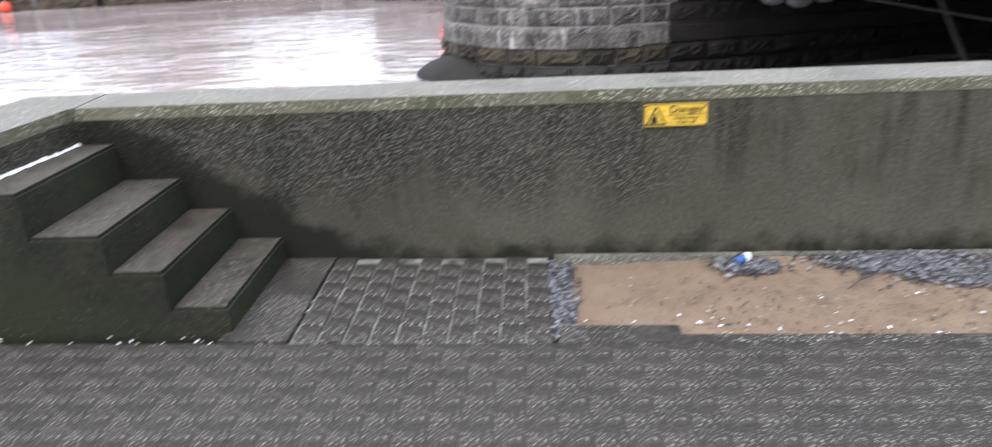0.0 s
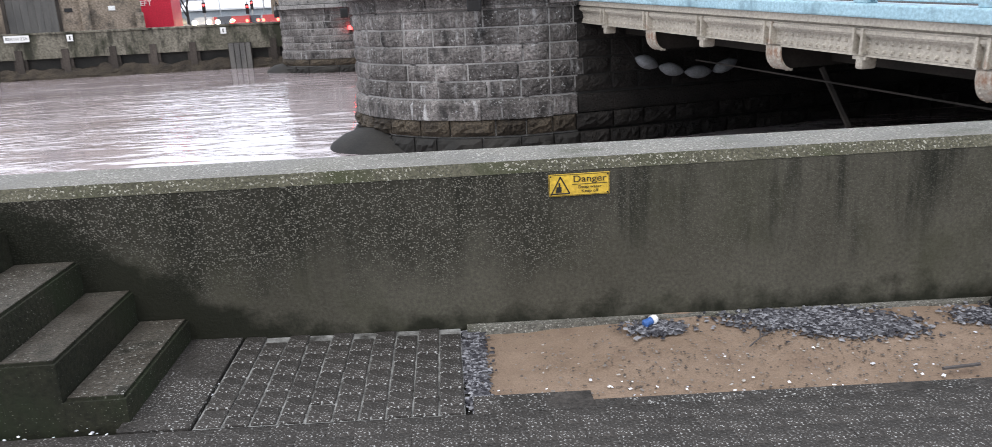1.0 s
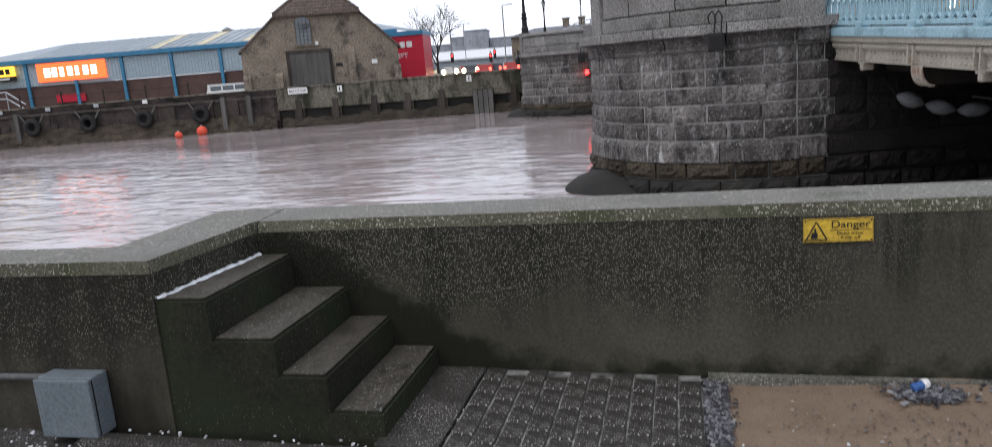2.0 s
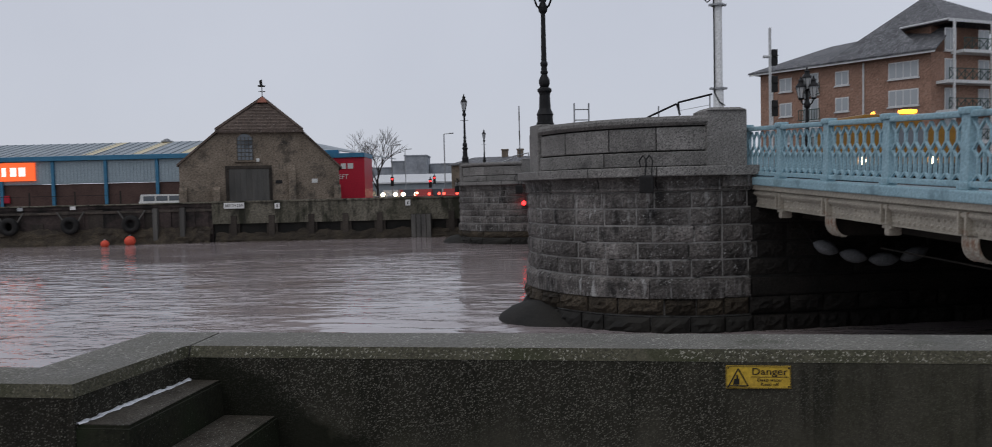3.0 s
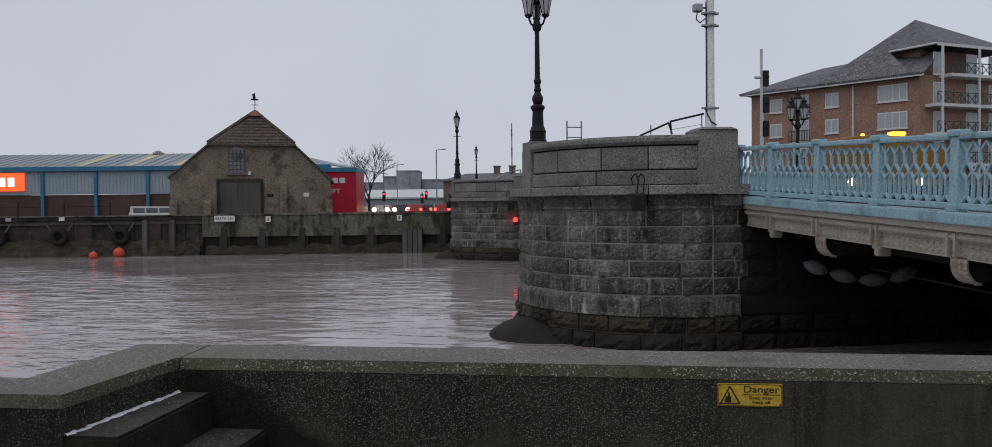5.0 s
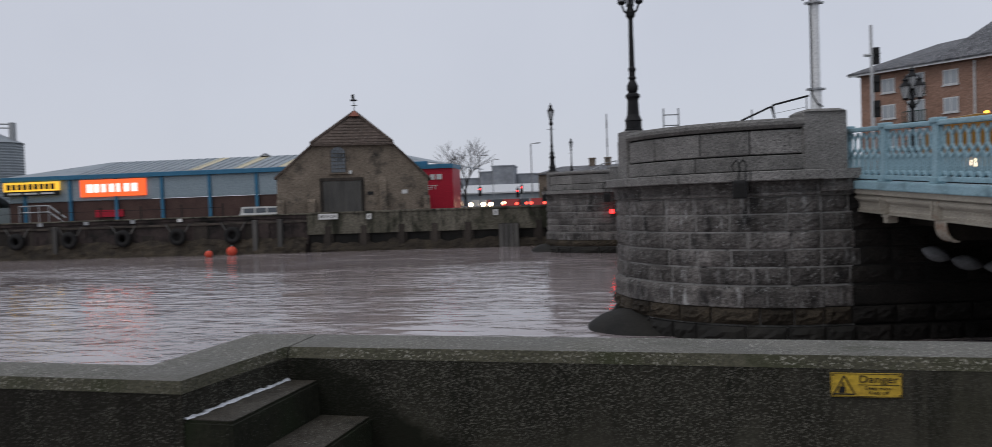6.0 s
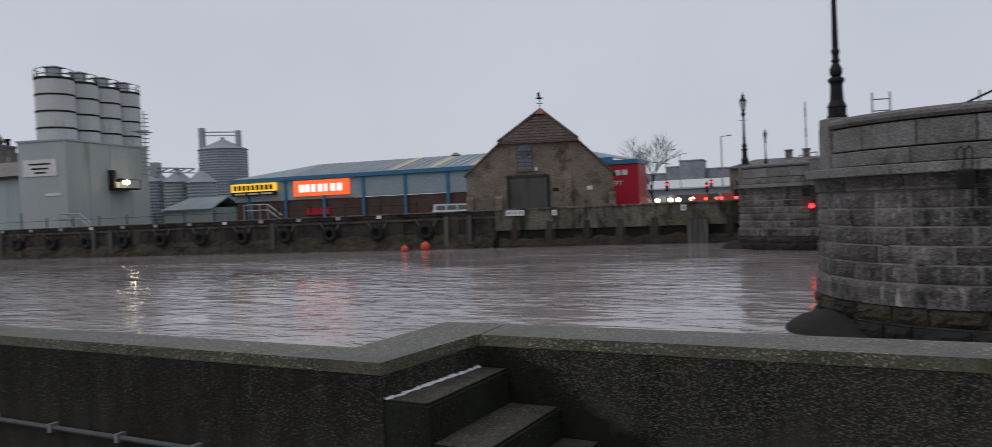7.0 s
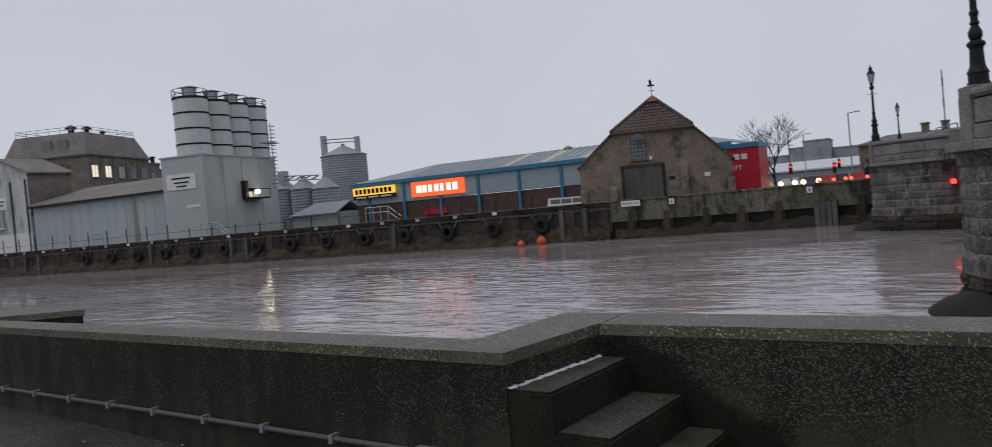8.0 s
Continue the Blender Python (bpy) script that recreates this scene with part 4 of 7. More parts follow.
def baluster():
    bm = bmesh.new()
    h = 0.0925
    bar(bm, -h, 2.56, 0, 2.44)
    bar(bm, h, 2.56, 0, 2.44)
    bar(bm, 0, 2.46, 0, 2.31, 0.03)
    bar(bm, 0, 2.33, -h, 2.21)
    bar(bm, 0, 2.33, h, 2.21)
    bar(bm, -h, 2.24, 0, 2.13)
    bar(bm, h, 2.24, 0, 2.13)
    bar(bm, 0, 2.15, 0, 1.93, 0.03)
    bar(bm, -h, 2.22, -h, 1.85, 0.026)
    bar(bm, 0, 1.95, -h, 1.86)
    bar(bm, 0, 1.95, h, 1.86)
    # fuse the crossing bars into one casting
    core = bmesh.new()
    bar(core, 0, 2.45, 0, 2.30, 0.031, 0.036)
    made = [bpy.data.objects.new("casting", mesh_of("casting", m)) for m in (bm, core)]
    for o in made:
        scene.collection.objects.link(o)
    fuse = made[0].modifiers.new("fuse", "BOOLEAN")
    fuse.operation, fuse.solver, fuse.use_self, fuse.object = "UNION", "EXACT", True, made[1]
    bpy.context.view_layer.update()
    me = bpy.data.meshes.new_from_object(made[0].evaluated_get(bpy.context.evaluated_depsgraph_get()))
    for o in made:
        bpy.data.objects.remove(o)
    me.name = "baluster"
    me.materials.clear()
    return me


bal_me = baluster()
for k, s in enumerate(POST_S):
    if s > -0.2:
        part("post", post_me, BLUE, railing, at=pose(0, -s, 0))
    s0, s1 = s + 0.07, s + 1.36
    if s < 0:
        s0 = -0.15
    n = 7 if s > 0 else 6
    for i in range(n):
        part("baluster", bal_me, BLUE, railing, at=pose(0, -(s0 + (i + 0.5) * (s1 - s0) / n), 0))
    part("top_rail", boxed(-0.06, 0.07, -s1 - 0.0, -s0, 2.585, 2.66, bevel=0.022), BLUE, railing)
    part("bottom_rail", boxed(-0.04, 0.05, -s1, -s0, 1.80, 1.87, bevel=0.012), BLUE, railing)
part("post", post_me, BLUE, railing, at=pose(0, 0.12, 0))

# the far railing of the span, and the middle span behind the pier
rail_far = thing("far_railing", DECK @ pose(13.0, 0, 0), "far pale blue railing across the roadway", "railing")
for k, s in enumerate(POST_S[:9]):
    part("post", post_me, BLUE, rail_far, at=pose(0, -s + 4, 0))
    for i in range(7):
        part("baluster", bal_me, BLUE, rail_far, at=pose(0, -(s + 0.07 + (i + 0.5) * 1.29 / 7) + 4, 0))
part("top_rail", boxed(-0.06, 0.07, -9, 4.5, 2.585, 2.66, bevel=0.02), BLUE, rail_far)
mid = thing("middle_span", bridge_frame(1.17, 16.9), "pale blue railed middle span between the piers", "bridge")
part("roadway", boxed(0.7, 14, 2.9, 20, 1.3, 1.65), DARKSTEEL, mid)
part("fascia", boxed(0.5, 0.69, 2.9, 20, 1.6, 1.77), BLUE, mid)
part("girder_web", boxed(0.56, 0.69, 2.9, 20, 1.2, 1.595), CREAM, mid)
part("top_rail", boxed(0.55, 0.66, 2.9, 20, 2.55, 2.64), BLUE, mid)
for i in range(12):
    part("post", boxed(0.57, 0.64, 3.0 + 1.43 * i, 3.12 + 1.43 * i, 1.77, 2.55), BLUE, mid)

# ---- things on the near pier ----
mast = thing("camera_mast", NEAR_PIER @ pose(0.12, -PIER_R + 0.36, 3.0), "tall white steel mast with clamps, cable and camera", "mast")
part("pole", lathe(bmesh.new(), [(0.11, 0), (0.11, 0.02), (0.095, 0.03), (0.09, 0.35), (0.078, 0.36), (0.076, 2.7)], 16), WHITEPOST, mast, round_=True)
for z in (0.36, 1.86, 2.08):
    bm = lathe(bmesh.new(), [(0.115, z), (0.115, z + 0.035)], 14)
    box(bm, -0.16, -0.1, -0.03, 0.03, z, z + 0.035)
    box(bm, 0.1, 0.16, -0.03, 0.03, z, z + 0.035)
    part("clamp", bm, GALV, mast)
bm = bmesh.new()
pts = [(-0.09, -0.03, 2.3), (-0.09, -0.04, 1.2), (-0.095, -0.05, 0.3), (-0.02, -0.10, 0.12), (0.08, -0.10, 0.06)]
for a, b in zip(pts, pts[1:]):
    rod(bm, a, b, 0.012, 6)
part("cable", bm, BLACK, mast)
bm = box(boxed(-0.32, -0.16, -0.08, 0.06, 2.12, 2.26, bevel=0.02), -0.42, -0.12, -0.07, 0.05, 2.36, 2.48, bevel=0.02)
rod(bm, (-0.2, 0, 2.2), (0, 0, 2.2), 0.02)
rod(bm, (-0.2, 0, 2.42), (0, 0, 2.42), 0.02)
part("camera_housing", bm, GALV, mast, "grey camera housing on a bracket")
part("drip_loop", rods([((-0.25, -0.02, 2.12), (-0.27, -0.02, 1.98)), ((-0.27, -0.02, 1.98), (-0.2, -0.02, 1.92)), ((-0.2, -0.02, 1.92), (-0.1, -0.02, 2.0))], 0.01), BLACK, mast)

hand = thing("handrail", bridge_frame(0.82, 17.49), "bent black tubular handrail behind the parapet", "handrail")
part("rail_tube", rods([((0, 0, 2.95), (0.05, 0, 3.16)), ((0.05, 0, 3.16), (0.72, 0, 3.45)), ((0.76, 0, 3.48), (1.55, 0, 3.66)), ((0.76, 0, 3.48), (0.78, 0, 3.22)), ((0.72, 0, 3.45), (0.80, 0, 3.2))], 0.022, 8), IRON, hand)
part("leg", rods([((0.78, 0, 1.9), (0.78, 0, 3.24)), ((1.5, 0, 1.9), (1.5, 0, 3.64)), ((0.05, 0, 1.9), (0.05, 0, 3.14)), ((0.3, 0, 1.9), (0.3, 0, 3.4))], 0.016, 8), GALV, hand)
part("wire", rods([((0.8, 0, 3.3), (1.5, 0, 3.42))], 0.006), GALV, hand)

lad = thing("ladder", bridge_frame(-0.75, 17.2), "galvanised access ladder rising behind the parapet", "ladder")
part("stile", rods([((0, 0, 1.9), (0, 0, 3.5))], 0.018), GALV, lad)
part("stile", rods([((0.33, 0, 1.9), (0.33, 0, 3.5))], 0.018), GALV, lad)
for z in (2.3, 2.6, 2.9, 3.13, 3.36):
    part("rung", rods([((0, 0, z), (0.33, 0, z))], 0.014), GALV, lad)


def flood_light(at, s=1.0):
    fl = thing("flood_light", at @ Matrix.Diagonal((s, s, s, 1)), "small black floodlight hung over the cornice by looped cables", "floodlight", "floodlights on the piers")
    part("housing", boxed(-0.11, 0.11, -0.10, 0.02, -0.42, -0.14, bevel=0.02), BLACK, fl)
    part("lens", boxed(-0.08, 0.08, -0.106, -0.101, -0.39, -0.19), RUBBER, fl)
    bm = bmesh.new()
    for ox in (-0.05, 0.05):
        pts = [(ox - 0.05, 0.1, -0.02), (ox - 0.07, 0.03, 0.10), (ox, -0.02, 0.18), (ox + 0.05, -0.03, 0.10), (ox + 0.03, -0.03, -0.14)]
        for a, b in zip(pts, pts[1:]):
            rod(bm, a, b, 0.012, 6)
    part("cable", bm, BLACK, fl)
    return fl


def on_round(at, deg, r, z):
    a = math.radians(deg)
    return at @ Matrix.Translation((r * math.cos(a), r * math.sin(a), z)) @ Matrix.Rotation(a + math.pi / 2, 4, "Z")


flood_light(on_round(NEAR_PIER, 245, PIER_R + 0.27, 1.98), 1.1)
flood_light(on_round(FAR_PIER, 262, PIER_R + 0.30, 1.98), 1.5)
flood_light(on_round(FAR_PIER, 196, PIER_R + 0.28, 1.98), 1.2)

sig = thing("navigation_light", on_round(FAR_PIER, 266, PIER_R + 0.05, 0.85), "red navigation light glowing on the far pier", "signal light")
part("bracket", boxed(-0.05, 0.05, -0.2, 0.15, -0.08, -0.03), IRON, sig)
part("lamp", lathe(bmesh.new(), [(0.05, -0.03), (0.09, 0.0), (0.09, 0.12), (0.05, 0.17)], 12, pose(0, -0.16, 0)), GLOW_RED, sig, "lit red lens")


def pier_fenders():
    f = thing("fender_garland", NEAR_PIER, "string of dirty white boat fenders slung under the bridge", "fender")
    pts = [(1.62, 0.55), (2.12, 0.36), (2.68, 0.22), (3.30, 0.20), (3.87, 0.39)]
    for a, b in zip(pts, pts[1:]):
        d = Vector((b[0] - a[0], 0, b[1] - a[1]))
        ln = d.length * 0.93
        m = Matrix.Translation((a[0], -PIER_R - 0.22, a[1])) @ d.to_track_quat("Z", "Y").to_matrix().to_4x4()
        part("fender", lathe(bmesh.new(), [(0.02, 0), (0.07, ln * 0.12), (0.115, ln * 0.3), (0.125, ln * 0.5), (0.11, ln * 0.72), (0.06, ln * 0.9), (0.02, ln)], 12, m), FENDER, f, round_=True)
    part("rope", rods([((1.62, -PIER_R - 0.2, 0.55), (1.45, -PIER_R - 0.03, 0.9))], 0.012), RUBBER, f)
    part("rope", rods([((3.87, -PIER_R - 0.2, 0.39), (3.75, -PIER_R - 0.2, 1.1))], 0.012), RUBBER, f)
    return f


pier_fenders()
# thin tie beam and a slack brace in the shade under the span
tie = thing("tie_beam", DECK, "rusty tie beam and brace under the bridge span", "beam")
part("beam", rods([((0.6, -3.0, 0.80), (0.6, -14, 0.80))], 0.012), DARKSTEEL, tie)
part("brace", rods([((1.5, -5.6, -0.3), (1.2, -5.0, 0.85))], 0.04), DARKSTEEL, tie)


# ---- the far bank ----
QU = Vector((1, 0.16, 0)).normalized()
QN = Vector((-QU.y, QU.x, 0))
QTURN = math.atan2(QU.y, QU.x)


def quay(u, s, z=0.0):
    """A pose on the far bank: u along the quay, s back from its edge; x along, y away from the river."""
    p = Vector((0, 43.9, 0)) + QU * u + QN * s
    return Matrix.Translation((p.x, p.y, z)) @ Matrix.Rotation(QTURN, 4, "Z")


tagged(part("far_ground", boxed(-600, 900, 0.6, 1400, -2.5, 0.25), FARLAND, at=quay(0, 0)), "wet paved land behind the far quay", "ground", kind="structure")

quay_left = thing("timber_quay", quay(0, 0), "dark tarred timber quay face with posts and tyre fenders", "quay", kind="structure")
part("quay_face", boxed(-150, -22.2, 0.0, 0.7, -2.5, 1.02), QUAYDARK, quay_left)
part("capping_beam", boxed(-150, -22.2, -0.06, 0.8, 0.98, 1.17, bevel=0.02), QUAYDARK, quay_left, "dark stained capping beam")
part("capping_slab", boxed(-150, -22.2, -0.14, 0.8, 1.172, 1.24, bevel=0.02), QUAYCON, quay_left, "pale concrete capping edge")
part("waling", boxed(-150, -22.2, -0.10, 0.0, 0.72, 0.86, bevel=0.03), TIMBER, quay_left)
part("waling", boxed(-150, -22.2, -0.12, 0.0, -0.55, -0.35, bevel=0.03), TIMBER, quay_left)
pile_me = mesh_of("pile", boxed(-0.13, 0.13, -0.30, -0.04, -1.2, 0.98, bevel=0.03))
bd = random.Random(9)
u = -22.4
while u > -92:
    w = bd.uniform(0.25, 0.9)
    part("board", boxed(u - w, u - 0.02, -bd.uniform(0.0, 0.09), 0.01, -2.3, bd.choice((0.95, 0.95, 0.9, bd.uniform(0.2, 0.9)))), bd.choice((TIMBER, QUAYDARK, QUAYDARK)), quay_left)
    u -= w + bd.choice((0.0, 0.0, 0.2))
for u in (-23.8, -25.3, -37.6, -51.2, -52.8, -60.0, -61.9, -77.0, -79.0):
    part("pile", pile_me, OLDWOOD, quay_left, "pale weathered fender pile", at=pose(u, 0, bd.uniform(-0.1, 0.0)))


def weed_bank(u0, u1, top, seed):
    """A ragged mass of weed and rubble along the foot of a quay."""
    count = int((u1 - u0) / 0.22)
    levels = 6
    rows = []
    bm = bmesh.new()
    for k in range(levels + 1):
        row = []
        for i in range(count + 1):
            u = u0 + (u1 - u0) * i / count
            n1 = noise.noise((u * 0.9, k * 0.5, seed)) + 0.6 * noise.noise((u * 3.1, k * 1.1, seed + 3))
            f = k / levels
            row.append(bm.verts.new((u, -0.10 - 0.34 * (1 - f) + 0.13 * n1, -1.25 + (top + 1.25 + 0.22 * n1 * f) * f)))
        rows.append(row)
    for a, b in zip(rows, rows[1:]):
        for i in range(count):
            bm.faces.new((a[i], a[i + 1], b[i + 1], b[i]))
    return bm


tagged(part("weed_bank", weed_bank(-100, -22.3, -0.12, 2), WEED, quay_left, "ragged dark weed along the tide line"), kind="stuff")
tyre_me = smooth(mesh_of("tyre", lathe(bmesh.new(), [(0.24, -0.12), (0.40, -0.13), (0.50, -0.06), (0.50, 0.06), (0.40, 0.13), (0.24, 0.12), (0.24, -0.12)], 18)))
brace_me = mesh_of("brace", rods([((-0.75, 0, 0.75), (-0.38, 0, 0.2)), ((0.75, 0, 0.75), (0.38, 0, 0.2))], 0.04))
for i in range(14):
    u = -26.6 - 3.35 * i
    part("tyre", tyre_me, RUBBER, quay_left, at=pose(u, -0.32, 0.12, 90, 0, 0))
    part("brace", brace_me, OLDWOOD, quay_left, at=pose(u, -0.22, 0.12))
for i in range(26):
    u = -30 - 2.9 * i
    part("notice_plate", boxed(u, u + 0.3, -0.15, -0.125, 0.98, 1.18), WHITE if i % 4 == 0 else GALV, quay_left)

quay_right = thing("concrete_quay", quay(0, 0), "mossy concrete quay wall over dark tidal openings", "quay", kind="structure")
part("quay_face", boxed(-22.2, 60, 0.15, 0.8, -2.5, 0.05), MUD, quay_right)
part("upper_wall", boxed(-22.2, 60, -0.1, 0.45, 0.0, 1.16), QUAYCON, quay_right, "streaked concrete river wall")
part("capping_beam", boxed(-22.25, 60, -0.16, 0.5, 1.16, 1.26, bevel=0.02), QUAYCON, quay_right)
pier_me = mesh_of("quay_pier", box(boxed(-0.30, 0.30, -0.05, 0.3, -2.4, 0.0), -0.16, 0.16, -0.16, 0.0, -2.4, 0.45))
for u in (-21.0, -18.9, -16.7, -14.8, -12.9, -8.9, -7.5, -5.0):
    part("quay_pier", pier_me, TIMBER, quay_right, at=pose(u, -0.01, 0))
tagged(part("weed_bank", weed_bank(-22.0, 12, -0.5, 5), WEED, quay_right, "ragged dark weed along the tide line"), kind="stuff")
part("timber_dolphin", boxed(-11.15, -10.0, -0.35, 0.0, -2.4, 0.32, bevel=0.03), TIMBER, quay_right)
for i in range(4):
    part("plank", boxed(-11.12 + 0.28 * i, -10.88 + 0.28 * i, -0.39, -0.352, -2.2, 0.30), OLDWOOD, quay_right)

berth = thing("berth_sign", quay(-20.93, -0.19, 1.01), "white berth sign with black letters on the quay wall", "sign")
part("board", boxed(-0.56, 0.56, -0.03, 0.01, -0.16, 0.16), WHITE, berth)
lettering("words", "BERTH 23A", 0.20, BLACK, berth, pose(0, -0.035, 0, 90, 0, 0), depth=0.002)
for u, z in ((-18.55, 0.95), (-11.3, 0.95)):
    nb = thing("number_plate", quay(u, -0.17, z), "small white plate with a dark mark on the quay wall", "sign", "plates on the quay wall")
    part("board", boxed(-0.14, 0.14, -0.02, 0.02, -0.16, 0.16), WHITE, nb)
    part("mark", boxed(-0.03, 0.03, -0.025, -0.021, -0.09, 0.09), BLACK, nb)

for (x, y), r in (((-26.6, 37.6), 0.21), ((-26.0, 38.9), 0.29)):
    b = thing("mooring_buoy", pose(x, y, WATER_Z), "round orange mooring buoy floating on the river", "buoy", "orange mooring buoys")
    part("float", lathe(bmesh.new(), [(r * math.sin(math.pi * (k + 0.3) / 12.6), r * 0.75 - r * math.cos(math.pi * (k + 0.3) / 12.6)) for k in range(13)], 20), ORANGE, b, round_=True)
    part("ring", lathe(bmesh.new(), [(0.05, r * 1.72), (0.05, r * 1.72 + 0.06)], 8), GALV, b)


# ---- the old warehouse ----
def gabled(bm, u0, u1, s0, s1, z0, ze, ur, zr):
    """A gabled block with its ridge along s."""
    prof = [(u0, z0), (u1, z0), (u1, ze), (ur, zr), (u0, ze)]
    a = [bm.verts.new((u, s0, z)) for u, z in prof]
    b = [bm.verts.new((u, s1, z)) for u, z in prof]
    bm.faces.new(a)
    bm.faces.new(b[::-1])
    for i in range(5):
        bm.faces.new((a[i], a[(i + 1) % 5], b[(i + 1) % 5], b[i]))
    return bm


ware = thing("warehouse", quay(-20.85, 5.0) @ pose(0, 0, 0, 0, 0, 14) @ Matrix.Translation((20.85, -5.0, 0)), "old brown brick warehouse with half-hipped tiled roof and weathervane", "warehouse")
bm = bmesh.new()
front = [(-25.6, 0.2), (-16.1, 0.2), (-16.1, 3.35), (-18.45, 5.5), (-23.2, 5.5), (-25.6, 3.5)]
a = [bm.verts.new((x, 5.0, z)) for x, z in front]
b = [bm.verts.new((x, 5.4, z)) for x, z in front]
bm.faces.new(a)
bm.faces.new(b[::-1])
for i in range(6):
    bm.faces.new((a[i], a[(i + 1) % 6], b[(i + 1) % 6], b[i]))
part("gable_wall", bm, OLDBRICK, ware)
part("side_wall", boxed(-25.6, -25.2, 5.4, 30, 0.2, 3.4), OLDBRICK, ware)
part("side_wall", boxed(-16.5, -16.1, 5.4, 30, 0.2, 3.3), OLDBRICK, ware)
part("back_wall", boxed(-25.6, -16.1, 29.6, 30, 0.2, 5.4), OLDBRICK, ware)
R1, RB = (-20.67, 6.9, 7.72), (-20.67, 30.2, 7.72)
part("roof", quad_roof(bmesh.new(), [(-25.72, 4.85, 3.52), (-23.3, 4.85, 5.62), R1, RB, (-25.72, 30.2, 3.52)], 0.14), OLDTILE, ware, "dark clay tiled roof slope")
part("roof", quad_roof(bmesh.new(), [(-15.92, 4.85, 3.22), (-15.92, 30.2, 3.22), RB, R1, (-18.35, 4.85, 5.62)], 0.14), OLDTILE, ware)
part("roof_hip", quad_roof(bmesh.new(), [(-23.45, 4.68, 5.52), (-18.2, 4.68, 5.52), (-20.67, 6.88, 7.70)], 0.12), OLDTILE, ware)
for i in range(9):
    z = 5.62 + 0.21 * i
    w = (7.62 - z) / 2.1
    s = 4.68 + (z - 5.5) * 1.0
    part("tile_course", boxed(-20.67 - 2.45 * w, -20.67 + 2.45 * w, s - 0.07, s + 0.1, z - 0.03, z + 0.02), OLDTILE, ware)
part("hip_tiles", rods([((-23.4, 4.75, 5.6), (-20.67, 6.85, 7.78)), ((-18.3, 4.75, 5.6), (-20.67, 6.85, 7.78))], 0.1), OLDTILE, ware)
part("ridge_cap", lathe(bmesh.new(), [(0.5, 0), (0.3, 0.22), (0.05, 0.4)], 6, pose(-20.67, 6.75, 7.42)), REDTILE, ware, "red ridge tiles at the peak")
for i in range(7):
    part("door_plank", boxed(-22.75 + 0.34 * i, -22.42 + 0.34 * i, 4.93, 4.985, 0.3, 3.18), OLDWOOD, ware)
part("door_lintel", boxed(-22.95, -20.2, 4.9, 4.99, 3.2, 3.38), TIMBER, ware)
part("door_post", boxed(-22.95, -22.78, 4.92, 4.99, 0.3, 3.2), TIMBER, ware)
part("door_post", boxed(-20.36, -20.2, 4.92, 4.99, 0.3, 3.2), TIMBER, ware)
win = part("window", boxed(-22.2, -21.3, 4.96, 4.99, 3.72, 4.9), GLASS, ware)
bm = bmesh.new()
lathe(bm, [(0.45, 0), (0.45, 0.03)], 20, pose(-21.75, 4.99, 4.9, 90, 0, 0))
part("arch_light", bm, GLASS, win)
bm = bmesh.new()
for i in range(5):
    box(bm, -22.22 + 0.225 * i, -22.18 + 0.225 * i, 4.93, 4.97, 3.72, 5.15)
for i in range(6):
    box(bm, -22.2, -21.3, 4.935, 4.965, 3.70 + 0.24 * i, 3.74 + 0.24 * i)
part("glazing_bars", bm, OLDWOOD, win)
part("window_sill", boxed(-22.35, -21.15, 4.85, 4.99, 3.6, 3.7), OLDBRICK, win)
for u in (-19.0, -23.5, -16.25, -25.4):
    part("buttress", prism(bmesh.new(), [(4.5, 0.2), (5.0, 0.2), (5.0, 3.4 if u == -19.0 else 2.1), (4.72, 1.9)], -0.22, 0.22, Matrix.Translation((u, 0, 0)) @ Matrix(((0, 0, 1, 0), (1, 0, 0, 0), (0, 1, 0, 0), (0, 0, 0, 1)))), OLDBRICK, ware)
part("plaque", boxed(-17.8, -17.45, 4.95, 4.99, 2.25, 2.5), WHITE, ware)
part("plaque", boxed(-20.0, -19.6, 4.95, 4.99, 2.25, 2.45), BLACK, ware)
part("wall_light", boxed(-21.1, -20.92, 4.85, 4.99, 3.62, 3.82), WHITE, ware)
vane = part("weathervane", rods([((-20.67, 6.8, 7.8), (-20.67, 6.8, 8.75)), ((-20.87, 6.8, 8.16), (-20.47, 6.8, 8.16))], 0.025), IRON, ware)
part("ship", prism(bmesh.new(), [(-0.22, 0.0), (0.18, 0.0), (0.24, 0.08), (0.05, 0.12), (0.02, 0.48), (-0.16, 0.4), (-0.12, 0.12), (-0.26, 0.1)], -0.02, 0.02,
                   Matrix.Translation((-20.67, 6.8, 8.45)) @ Matrix.Rotation(math.pi / 2, 4, "X")), IRON, vane)

# ---- the retail shed ----
shed = thing("retail_shed", quay(0, 0), "low blue-grey clad shop shed with blue trim and yellowed rooflights", "shop")
part("brick_base", boxed(-59.0, -23.2, 24.0, 24.4, 0.2, 2.82), REDBRICK, shed)
part("cladding", boxed(-59.0, -23.2, 23.9, 24.4, 2.86, 4.82), SHEDWALL, shed)
rib = mesh_of("cladding_rib", boxed(-0.03, 0.03, -0.03, 0.0, 2.88, 4.80))
for i in range(118):
    part("cladding_rib", rib, SHEDWALL, shed, at=pose(-58.8 + 0.3 * i, 23.9, 0))
part("fascia", boxed(-59.5, -19.5, 23.6, 24.2, 4.82, 5.22, bevel=0.03), TRIMBLUE, shed, "blue painted fascia")
for u in (-57.3, -52.85, -48.4, -44.0, -39.5, -35.1, -30.7, -26.3):
    part("column", boxed(u - 0.13, u + 0.13, 23.72, 23.9, 0.2, 4.85), TRIMBLUE, shed)
